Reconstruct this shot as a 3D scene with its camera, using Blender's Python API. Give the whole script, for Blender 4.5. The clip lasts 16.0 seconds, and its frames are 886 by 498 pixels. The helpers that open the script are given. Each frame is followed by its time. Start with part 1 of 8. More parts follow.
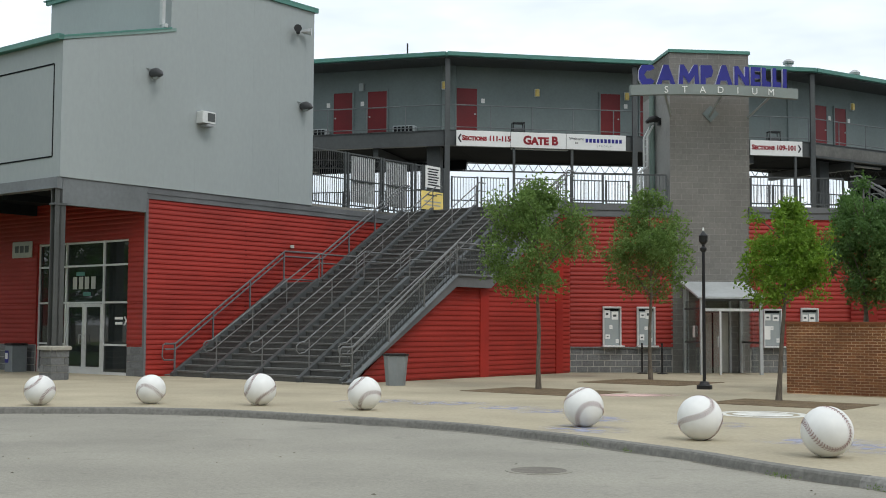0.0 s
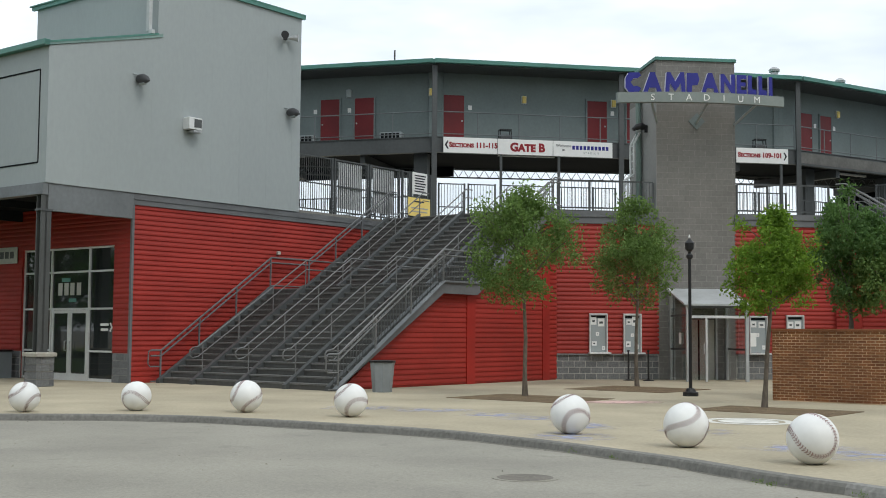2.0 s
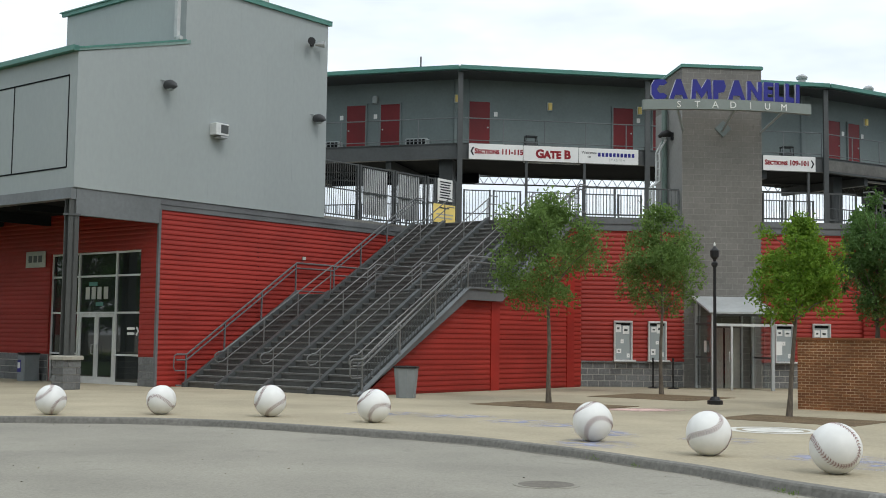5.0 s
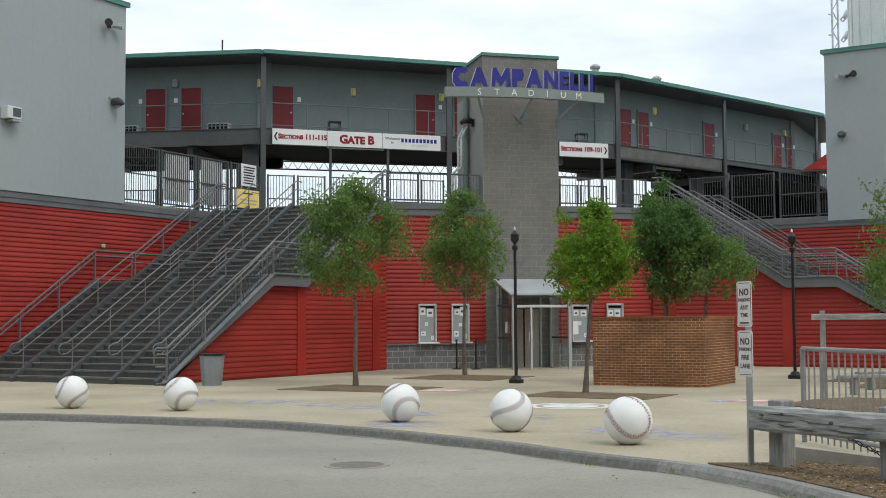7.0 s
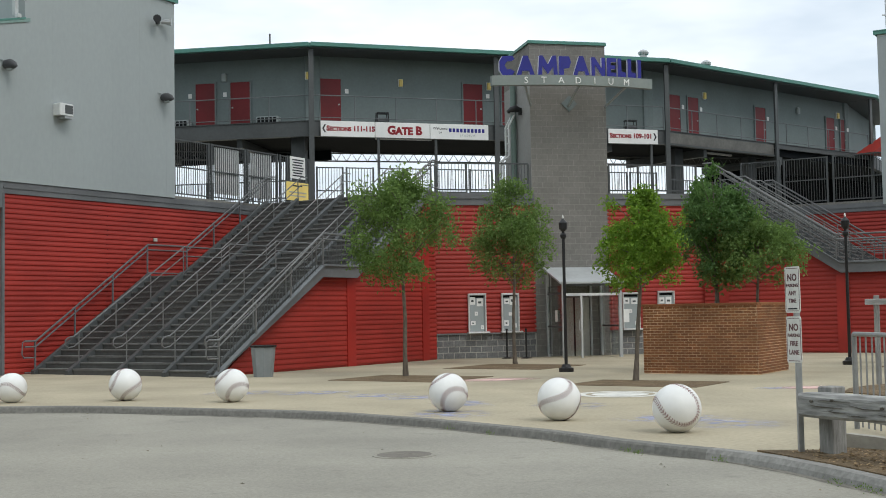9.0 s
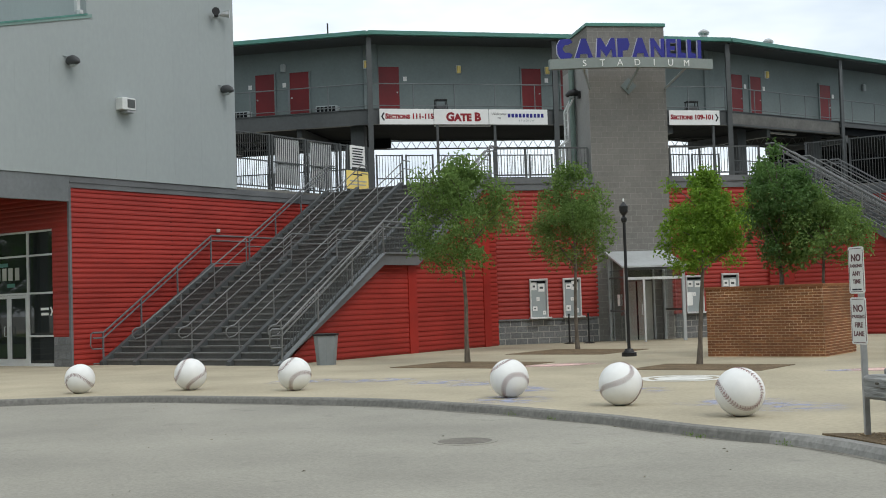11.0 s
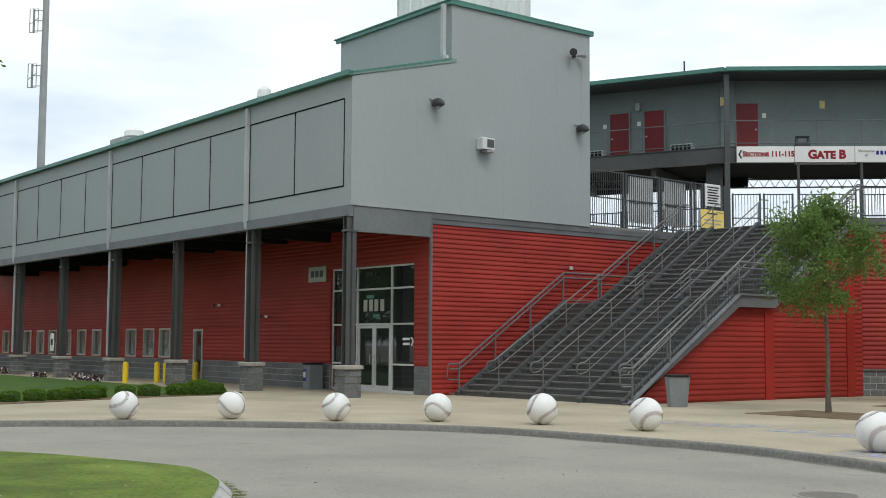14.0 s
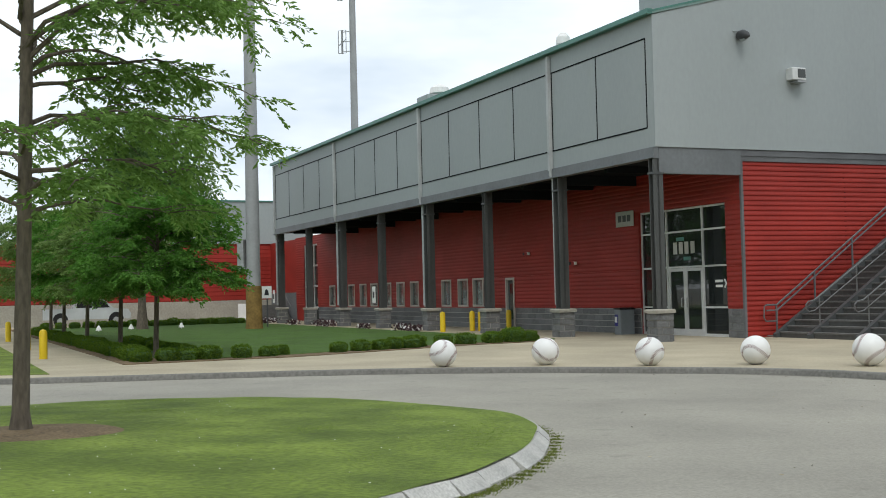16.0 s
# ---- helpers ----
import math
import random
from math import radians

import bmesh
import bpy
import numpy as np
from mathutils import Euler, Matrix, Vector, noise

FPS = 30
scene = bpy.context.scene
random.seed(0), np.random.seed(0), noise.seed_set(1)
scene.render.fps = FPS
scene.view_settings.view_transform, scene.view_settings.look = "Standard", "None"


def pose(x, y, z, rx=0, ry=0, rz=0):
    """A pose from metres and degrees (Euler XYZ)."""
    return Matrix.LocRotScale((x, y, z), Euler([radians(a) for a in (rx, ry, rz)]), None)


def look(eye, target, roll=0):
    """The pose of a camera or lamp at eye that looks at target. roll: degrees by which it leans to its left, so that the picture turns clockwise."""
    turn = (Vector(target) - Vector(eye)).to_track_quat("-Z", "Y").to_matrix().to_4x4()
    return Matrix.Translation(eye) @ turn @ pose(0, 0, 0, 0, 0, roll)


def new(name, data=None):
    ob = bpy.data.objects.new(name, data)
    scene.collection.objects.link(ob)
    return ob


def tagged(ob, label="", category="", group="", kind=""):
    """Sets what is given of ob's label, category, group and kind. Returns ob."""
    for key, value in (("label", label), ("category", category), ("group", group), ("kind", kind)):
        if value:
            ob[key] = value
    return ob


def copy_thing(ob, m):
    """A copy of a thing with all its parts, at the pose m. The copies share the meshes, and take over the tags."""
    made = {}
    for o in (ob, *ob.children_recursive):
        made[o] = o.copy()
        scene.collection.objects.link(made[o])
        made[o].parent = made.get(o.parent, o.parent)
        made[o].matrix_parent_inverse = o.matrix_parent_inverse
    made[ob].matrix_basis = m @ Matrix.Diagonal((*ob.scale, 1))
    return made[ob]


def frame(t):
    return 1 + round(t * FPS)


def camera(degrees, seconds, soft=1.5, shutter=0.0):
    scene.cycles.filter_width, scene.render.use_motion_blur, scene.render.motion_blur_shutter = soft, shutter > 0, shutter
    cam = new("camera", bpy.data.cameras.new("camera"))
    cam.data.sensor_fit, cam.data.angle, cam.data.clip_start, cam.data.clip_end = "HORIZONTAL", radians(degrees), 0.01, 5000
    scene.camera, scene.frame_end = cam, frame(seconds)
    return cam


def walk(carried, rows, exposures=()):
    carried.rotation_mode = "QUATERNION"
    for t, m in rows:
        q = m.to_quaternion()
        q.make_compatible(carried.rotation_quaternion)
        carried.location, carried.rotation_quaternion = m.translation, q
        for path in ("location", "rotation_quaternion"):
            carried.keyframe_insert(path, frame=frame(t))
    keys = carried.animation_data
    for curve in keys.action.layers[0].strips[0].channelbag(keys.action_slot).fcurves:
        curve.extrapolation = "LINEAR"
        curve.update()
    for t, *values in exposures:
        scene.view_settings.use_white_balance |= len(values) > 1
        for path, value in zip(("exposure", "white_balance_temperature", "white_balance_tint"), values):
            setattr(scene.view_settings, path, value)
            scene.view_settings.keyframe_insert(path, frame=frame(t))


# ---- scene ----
# The origin is the foot of the block tower; x runs along the facade, y into the ground, z up.


def view(x, y, z, yaw, pitch, roll):
    """A camera pose from its place, heading to the left, pitch and lean, in degrees."""
    return pose(x, y, z, 90, 0, yaw) @ pose(0, 0, 0, pitch, 0, 0) @ pose(0, 0, 0, 0, 0, roll)


cam = camera(40.64, 16.0, soft=0.95)
PATH = [
    (0.0, view(-14.093, -40.919, 1.603, -6.367, 3.665, 0.310)),
    (0.5, view(-14.113, -40.932, 1.617, -6.094, 3.959, 0.241)),
    (1.0, view(-14.123, -40.924, 1.600, -5.277, 3.838, 0.648)),
    (1.5, view(-14.115, -40.908, 1.600, -4.975, 3.704, 1.250)),
    (2.0, view(-14.094, -40.922, 1.609, -6.998, 3.980, 0.368)),
    (2.5, view(-14.115, -40.928, 1.600, -6.699, 3.264, 0.357)),
    (3.0, view(-14.122, -40.926, 1.608, -5.442, 2.263, 0.218)),
    (5.5, view(-14.049, -41.018, 1.611, -6.208, 4.644, 1.222)),
    (6.0, view(-14.128, -41.117, 1.618, -9.306, 4.569, 0.114)),
    (6.5, view(-14.160, -41.202, 1.621, -11.705, 3.775, 0.103)),
    (7.0, view(-14.181, -41.263, 1.607, -15.177, 3.556, -0.373)),
    (7.5, view(-14.163, -41.260, 1.610, -17.582, 2.513, -0.045)),
    (8.0, view(-14.166, -41.260, 1.625, -17.666, 2.867, -0.376)),
    (8.5, view(-14.161, -41.279, 1.615, -15.831, 3.210, -0.686)),
    (9.0, view(-14.096, -41.275, 1.604, -12.711, 3.096, -1.035)),
    (9.5, view(-14.069, -41.271, 1.607, -11.915, 2.275, -1.566)),
    (12.0, view(-14.015, -41.262, 1.598, -8.229, 2.713, -1.252)),
    (12.5, view(-14.026, -41.263, 1.591, -7.730, 2.309, -0.813)),
    (13.0, view(-14.060, -41.270, 1.593, -5.363, 2.639, -1.255)),
    (13.5, view(-14.103, -41.244, 1.598, 1.444, 3.752, -0.916)),
    (14.0, view(-14.106, -41.236, 1.597, 6.937, 4.581, 0.395)),
    (14.5, view(-14.123, -41.187, 1.591, 13.091, 4.164, 0.747)),
    (15.0, view(-14.138, -41.139, 1.585, 18.363, 4.010, 0.537)),
    (15.5, view(-14.134, -41.144, 1.586, 19.522, 3.827, -0.211)),
    (16.0, view(-14.125, -41.173, 1.589, 21.600, 2.128, -1.355)),
]
walk(cam, PATH)

# ---- light ----
SUN_AZ, SUN_EL = radians(150), radians(52)
world = bpy.data.worlds.new("overcast_sky")
scene.world = world
world.use_nodes = True
wt = world.node_tree
wt.nodes.clear()
w_out = wt.nodes.new("ShaderNodeOutputWorld")
w_bg = wt.nodes.new("ShaderNodeBackground")
w_sky = wt.nodes.new("ShaderNodeTexSky")
w_sky.sky_type = "NISHITA"
w_sky.sun_disc = False
w_sky.sun_elevation, w_sky.sun_rotation = SUN_EL, SUN_AZ
w_sky.air_density, w_sky.dust_density = 1.0, 1.5
w_co = wt.nodes.new("ShaderNodeTexCoord")
w_map = wt.nodes.new("ShaderNodeMapping")
w_map.inputs["Scale"].default_value = (1.0, 1.0, 3.2)
w_noise = wt.nodes.new("ShaderNodeTexNoise")
w_noise.inputs["Scale"].default_value = 2.6
w_noise.inputs["Detail"].default_value = 5
w_noise.inputs["Roughness"].default_value = 0.55
w_ramp = wt.nodes.new("ShaderNodeValToRGB")
w_ramp.color_ramp.elements[0].position, w_ramp.color_ramp.elements[0].color = 0.36, (6.5, 7.4, 8.3, 1)
w_ramp.color_ramp.elements[1].position, w_ramp.color_ramp.elements[1].color = 0.6, (9.9, 10.5, 10.8, 1)
w_mix = wt.nodes.new("ShaderNodeMix")
w_mix.data_type = "RGBA"
w_mix.inputs[0].default_value = 0.9
wt.links.new(w_co.outputs["Generated"], w_map.inputs["Vector"])
wt.links.new(w_map.outputs["Vector"], w_noise.inputs["Vector"])
wt.links.new(w_noise.outputs["Fac"], w_ramp.inputs["Fac"])
wt.links.new(w_sky.outputs["Color"], w_mix.inputs[6])
wt.links.new(w_ramp.outputs["Color"], w_mix.inputs[7])
wt.links.new(w_mix.outputs[2], w_bg.inputs["Color"])
w_bg.inputs["Strength"].default_value = 0.12
wt.links.new(w_bg.outputs["Background"], w_out.inputs["Surface"])
sun = new("sun", bpy.data.lights.new("sun", "SUN"))
sun.data.energy, sun.data.angle, sun.data.color = 1.12, radians(25), (1.0, 0.97, 0.92)
sun.matrix_world = look((0, 0, 60), (60 * math.sin(SUN_AZ) * -1.0, -60 * math.cos(SUN_AZ), 60 - 76))
scene.view_settings.exposure = 0.0

# ---- materials ----


def material(name, color, rough=0.7, metal=0.0, spec=0.4, grain=0.12, scale=9.0, blotch=0.18, blotch_scale=0.7,
             bump=0.15, bump_scale=40.0, vary=0.0, stretch=(1, 1, 1), island=False, tint=None, spots=0.0):
    """A painted, mineral or leafy surface: fine grain, broad stains, relief and differences from piece to piece."""
    m = bpy.data.materials.new(name)
    m.use_nodes = True
    nt = m.node_tree
    b = nt.nodes["Principled BSDF"]
    b.inputs["Roughness"].default_value = rough
    b.inputs["Metallic"].default_value = metal
    b.inputs["Specular IOR Level"].default_value = spec
    mp = nt.nodes.new("ShaderNodeMapping")
    mp.inputs["Scale"].default_value = stretch
    geo = nt.nodes.new("ShaderNodeNewGeometry")
    nt.links.new(geo.outputs["Position"], mp.inputs["Vector"])
    fine = nt.nodes.new("ShaderNodeTexNoise")
    fine.inputs["Scale"].default_value, fine.inputs["Detail"].default_value = scale, 4
    broad = nt.nodes.new("ShaderNodeTexNoise")
    broad.inputs["Scale"].default_value, broad.inputs["Detail"].default_value = blotch_scale, 3
    for n in (fine, broad):
        nt.links.new(mp.outputs["Vector"], n.inputs["Vector"])
    value = None
    for n, amount in ((fine, grain), (broad, blotch)):
        r = nt.nodes.new("ShaderNodeMapRange")
        r.inputs["From Min"].default_value, r.inputs["From Max"].default_value = 0.3, 0.7
        r.inputs["To Min"].default_value, r.inputs["To Max"].default_value = 1 - amount, 1 + amount
        nt.links.new(n.outputs["Fac"], r.inputs["Value"])
        if value is None:
            value = r.outputs["Result"]
        else:
            mul = nt.nodes.new("ShaderNodeMath")
            mul.operation = "MULTIPLY"
            nt.links.new(value, mul.inputs[0])
            nt.links.new(r.outputs["Result"], mul.inputs[1])
            value = mul.outputs[0]
    rnd = None
    if vary or tint:
        if island:
            rnd = geo.outputs["Random Per Island"]
        else:
            info = nt.nodes.new("ShaderNodeObjectInfo")
            rnd = info.outputs["Random"]
    if vary:
        r = nt.nodes.new("ShaderNodeMapRange")
        r.inputs["To Min"].default_value, r.inputs["To Max"].default_value = 1 - vary, 1 + vary
        nt.links.new(rnd, r.inputs["Value"])
        mul = nt.nodes.new("ShaderNodeMath")
        mul.operation = "MULTIPLY"
        nt.links.new(value, mul.inputs[0])
        nt.links.new(r.outputs["Result"], mul.inputs[1])
        value = mul.outputs[0]
    base = nt.nodes.new("ShaderNodeMix")
    base.data_type = "RGBA"
    base.inputs[6].default_value = (*color, 1)
    base.inputs[7].default_value = (*(tint or color), 1)
    base.inputs[0].default_value = 0.0
    if tint:
        if rnd is not None and vary:
            nt.links.new(rnd, base.inputs[0])
        else:
            nt.links.new(broad.outputs["Fac"], base.inputs[0])
    hsv = nt.nodes.new("ShaderNodeHueSaturation")
    nt.links.new(base.outputs[2], hsv.inputs["Color"])
    nt.links.new(value, hsv.inputs["Value"])
    out = hsv.outputs["Color"]
    if spots:
        vor = nt.nodes.new("ShaderNodeTexNoise")
        vor.inputs["Scale"].default_value, vor.inputs["Detail"].default_value = 3.1, 6
        nt.links.new(mp.outputs["Vector"], vor.inputs["Vector"])
        r = nt.nodes.new("ShaderNodeMapRange")
        r.inputs["From Min"].default_value, r.inputs["From Max"].default_value = 0.62, 0.72
        r.inputs["To Min"].default_value, r.inputs["To Max"].default_value = 0.0, spots
        nt.links.new(vor.outputs["Fac"], r.inputs["Value"])
        mx = nt.nodes.new("ShaderNodeMix")
        mx.data_type = "RGBA"
        nt.links.new(r.outputs["Result"], mx.inputs[0])
        nt.links.new(out, mx.inputs[6])
        mx.inputs[7].default_value = (color[0] * 0.45, color[1] * 0.45, color[2] * 0.45, 1)
        out = mx.outputs[2]
    nt.links.new(out, b.inputs["Base Color"])
    if bump:
        bp = nt.nodes.new("ShaderNodeBump")
        bp.inputs["Strength"].default_value, bp.inputs["Distance"].default_value = bump, 0.02
        rel = nt.nodes.new("ShaderNodeTexNoise")
        rel.inputs["Scale"].default_value, rel.inputs["Detail"].default_value = bump_scale, 3
        nt.links.new(mp.outputs["Vector"], rel.inputs["Vector"])
        nt.links.new(rel.outputs["Fac"], bp.inputs["Height"])
        nt.links.new(bp.outputs["Normal"], b.inputs["Normal"])
    return m


M_RED = material("red_siding_paint", (0.3, 0.03, 0.022), 0.5, spec=0.25, grain=0.06, blotch=0.14, blotch_scale=0.5, bump=0.05, stretch=(1, 1, 2))
M_REDFLAT = material("red_trim_paint", (0.32, 0.022, 0.015), 0.5, grain=0.05, bump=0.04)
M_DOOR = material("red_door_paint", (0.15, 0.009, 0.012), 0.5, grain=0.05, bump=0.03)
M_PANEL = material("grey_wall_panel", (0.322, 0.356, 0.358), 0.7, grain=0.025, blotch=0.03, blotch_scale=0.3, bump=0.05, bump_scale=25, stretch=(1, 1, 0.5))
M_FASCIA = material("lit_beam_face", (0.125, 0.123, 0.113), 0.7, grain=0.12, blotch=0.2, blotch_scale=1.2, bump=0.06)
M_SUITE = material("grey_suite_wall", (0.166, 0.202, 0.202), 0.75, grain=0.05, blotch=0.07, bump=0.06)
M_STEEL = material("dark_grey_steel_paint", (0.071, 0.077, 0.078), 0.5, grain=0.08, blotch=0.12, bump=0.05)
# One stair grey painted twice: lighter for lit treads, darker for shaded risers.
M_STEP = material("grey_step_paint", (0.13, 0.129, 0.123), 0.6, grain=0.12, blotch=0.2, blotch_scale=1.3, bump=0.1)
M_RISER = material("shaded_riser_paint", (0.089, 0.088, 0.084), 0.6, grain=0.12, blotch=0.2, bump=0.1)
M_COLUMN = material("grey_column_paint", (0.072, 0.075, 0.073), 0.5, grain=0.08, blotch=0.12, bump=0.05)
M_BOARD = material("pale_gate_board", (0.55, 0.57, 0.57), 0.6, grain=0.05, bump=0.03)
M_RAIL = material("grey_rail_paint", (0.18, 0.184, 0.182), 0.32, metal=0.3, grain=0.08, bump=0.03)
M_BAND = material("grey_band_metal", (0.13, 0.135, 0.14), 0.5, grain=0.06, bump=0.04)
M_GREEN = material("green_roof_trim", (0.075, 0.21, 0.175), 0.45, grain=0.06, blotch=0.12, bump=0.03)
M_CMU = material("smooth_concrete_block", (0.186, 0.179, 0.164), 0.9, grain=0.1, blotch=0.1, vary=0.07, bump=0.3, bump_scale=60)
M_RENDER = material("smooth_grey_render", (0.285, 0.285, 0.272), 0.85, grain=0.06, blotch=0.1, blotch_scale=0.8, bump=0.08)
M_SPLIT = material("split_face_block", (0.163, 0.167, 0.168), 0.92, grain=0.22, scale=18, blotch=0.12, vary=0.18, bump=0.9, bump_scale=26)
M_MORTAR = material("mortar", (0.40, 0.385, 0.35), 0.95, grain=0.1, bump=0.3)
M_MORTAR_DARK = material("grey_mortar", (0.275, 0.266, 0.245), 0.95, grain=0.1, bump=0.3)
M_BRICK = material("red_brown_brick", (0.2, 0.077, 0.031), 0.88, grain=0.16, scale=25, blotch=0.16, blotch_scale=1.1, vary=0.13, bump=0.4, tint=(0.255, 0.108, 0.043))
M_BRICKI = material("red_brown_brick_rest", (0.2, 0.077, 0.031), 0.88, grain=0.16, scale=25, blotch=0.16, blotch_scale=1.1, vary=0.13, bump=0.4, tint=(0.255, 0.108, 0.043), island=True)
M_CMUI = material("smooth_concrete_block_rest", (0.186, 0.179, 0.164), 0.9, grain=0.1, blotch=0.1, vary=0.05, bump=0.4, bump_scale=60, island=True)
M_CAP = material("cast_stone_cap", (0.36, 0.34, 0.29), 0.9, grain=0.12, blotch=0.12, bump=0.3)
M_PAVE = material("tan_concrete_pavement", (0.395, 0.347, 0.248), 0.9, grain=0.1, scale=14, blotch=0.16, blotch_scale=0.45, bump=0.12, bump_scale=70, spots=0.12)
M_KERB = material("grey_concrete_kerb", (0.185, 0.18, 0.163), 0.9, grain=0.22, scale=14, blotch=0.14, blotch_scale=0.8, bump=0.3, spots=0.2)
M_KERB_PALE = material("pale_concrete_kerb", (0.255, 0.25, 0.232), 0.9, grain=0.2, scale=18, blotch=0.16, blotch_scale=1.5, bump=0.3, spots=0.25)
M_ASPHALT = material("worn_asphalt", (0.286, 0.271, 0.226), 0.78, spec=0.5, grain=0.14, scale=32, blotch=0.13, blotch_scale=0.45, bump=0.3, bump_scale=120, spots=0.28)
M_GRASS = material("mown_grass", (0.09, 0.15, 0.016), 0.95, grain=0.28, scale=16, blotch=0.32, blotch_scale=0.8, bump=0.6, bump_scale=90, tint=(0.165, 0.215, 0.036))
M_LAWN = material("watered_lawn", (0.054, 0.112, 0.014), 0.95, grain=0.25, scale=20, blotch=0.2, blotch_scale=0.6, bump=0.6, bump_scale=90)
M_MULCH = material("brown_mulch", (0.165, 0.118, 0.068), 0.98, grain=0.4, scale=30, blotch=0.25, blotch_scale=2.0, bump=0.9, bump_scale=60, spots=0.3)
M_WHITE = material("white_ball_paint", (0.80, 0.80, 0.78), 0.5, grain=0.03, blotch=0.05, blotch_scale=2.5, bump=0.06, bump_scale=14)
M_STITCH = material("dark_red_stitching", (0.19, 0.085, 0.08), 0.7, grain=0.1, bump=0)
M_FRAME = material("white_aluminium_frame", (0.62, 0.63, 0.62), 0.4, metal=0.2, grain=0.04, bump=0.02)
M_GALV = material("galvanised_steel", (0.42, 0.43, 0.43), 0.45, metal=0.6, grain=0.12, blotch=0.15, blotch_scale=3, bump=0.05)
M_BLACK = material("black_metal", (0.014, 0.014, 0.015), 0.4, grain=0.1, bump=0.03)
M_HOOD = material("dull_bronze_hood", (0.05, 0.052, 0.055), 0.5, grain=0.1, blotch=0.12, bump=0.03)
# Near-black for seams and slots, also painting shade into soffits, rooms and undersides.
M_DARK = material("dark_gap_and_shade", (0.012, 0.014, 0.016), 0.9, spec=0.08, grain=0.1, bump=0.05)
M_YELLOW = material("yellow_paint", (0.75, 0.53, 0.02), 0.5, grain=0.06, blotch=0.1, bump=0.04)
M_WOOD = material("weathered_timber", (0.3, 0.3, 0.287), 0.9, grain=0.15, scale=5, blotch=0.28, blotch_scale=2.5, bump=0.6, bump_scale=18, stretch=(1, 1, 7), spots=0.5)
M_CRACK = material("dark_timber_split", (0.09, 0.08, 0.065), 0.95, grain=0.2, bump=0.1)
M_WOOD_UP = material("weathered_timber_post", (0.275, 0.272, 0.258), 0.9, grain=0.15, scale=7, blotch=0.25, blotch_scale=2.5, bump=0.6, bump_scale=18, stretch=(6, 6, 0.8), spots=0.5)
M_PLASTIC = material("grey_plastic", (0.22, 0.24, 0.25), 0.5, grain=0.05, bump=0.04)
M_BLUE = material("blue_sign_paint", (0.020, 0.022, 0.22), 0.4, grain=0.05, bump=0.02)
M_SIGN = material("white_sign_face", (0.76, 0.76, 0.74), 0.5, grain=0.03, blotch=0.05, bump=0.02)
M_INK = material("dark_print", (0.02, 0.02, 0.025), 0.6, grain=0.05, bump=0)
M_REDINK = material("red_print", (0.24, 0.008, 0.015), 0.6, grain=0.05, bump=0)
M_BARK = material("grey_brown_bark", (0.135, 0.112, 0.088), 0.95, grain=0.3, scale=20, blotch=0.2, bump=0.8, bump_scale=30, stretch=(1, 1, 0.3))
M_WHITECAR = material("silver_car_paint", (0.46, 0.49, 0.5), 0.25, grain=0.02, bump=0)
M_DRUM = material("white_ribbed_metal", (0.66, 0.68, 0.66), 0.5, grain=0.05, blotch=0.08, bump=0.03)
M_POLE = material("dull_pole_steel", (0.30, 0.31, 0.31), 0.55, metal=0.2, grain=0.05, blotch=0.08, blotch_scale=1.0, bump=0.03)
M_PLATE = material("weathered_sign_plate", (0.68, 0.67, 0.63), 0.5, grain=0.05, blotch=0.08, blotch_scale=4, bump=0.02)
M_PIPE = material("pale_green_pipe", (0.17, 0.23, 0.205), 0.5, grain=0.06, bump=0.03)
M_WINFRAME = material("tan_window_frame", (0.52, 0.49, 0.44), 0.5, grain=0.05, bump=0.02)
M_FLASHING = material("pale_green_flashing", (0.19, 0.29, 0.26), 0.4, grain=0.06, blotch=0.1, bump=0.03)
M_SPOUT = material("pale_downspout", (0.43, 0.45, 0.45), 0.5, grain=0.05, bump=0.02)
M_STRINGER = material("grey_stringer_paint", (0.15, 0.162, 0.168), 0.5, grain=0.08, blotch=0.14, bump=0.05)
M_FENCE = material("dull_galvanised_pipe", (0.27, 0.275, 0.275), 0.5, metal=0.35, grain=0.12, blotch=0.15, blotch_scale=3, bump=0.05)
M_MORTAR_BRICK = material("patchy_brick_mortar", (0.4, 0.27, 0.17), 0.95, grain=0.1, blotch=0.3, blotch_scale=1.1, bump=0.3, tint=(0.85, 0.7, 0.52))
M_GRANITE = material("pale_granite", (0.43, 0.425, 0.4), 0.85, grain=0.2, scale=40, blotch=0.16, blotch_scale=2.0, bump=0.4, bump_scale=50, vary=0.1, spots=0.3)
M_DIRT = material("gutter_dirt", (0.17, 0.16, 0.135), 0.98, grain=0.35, scale=20, blotch=0.3, blotch_scale=1.6, bump=0.5)


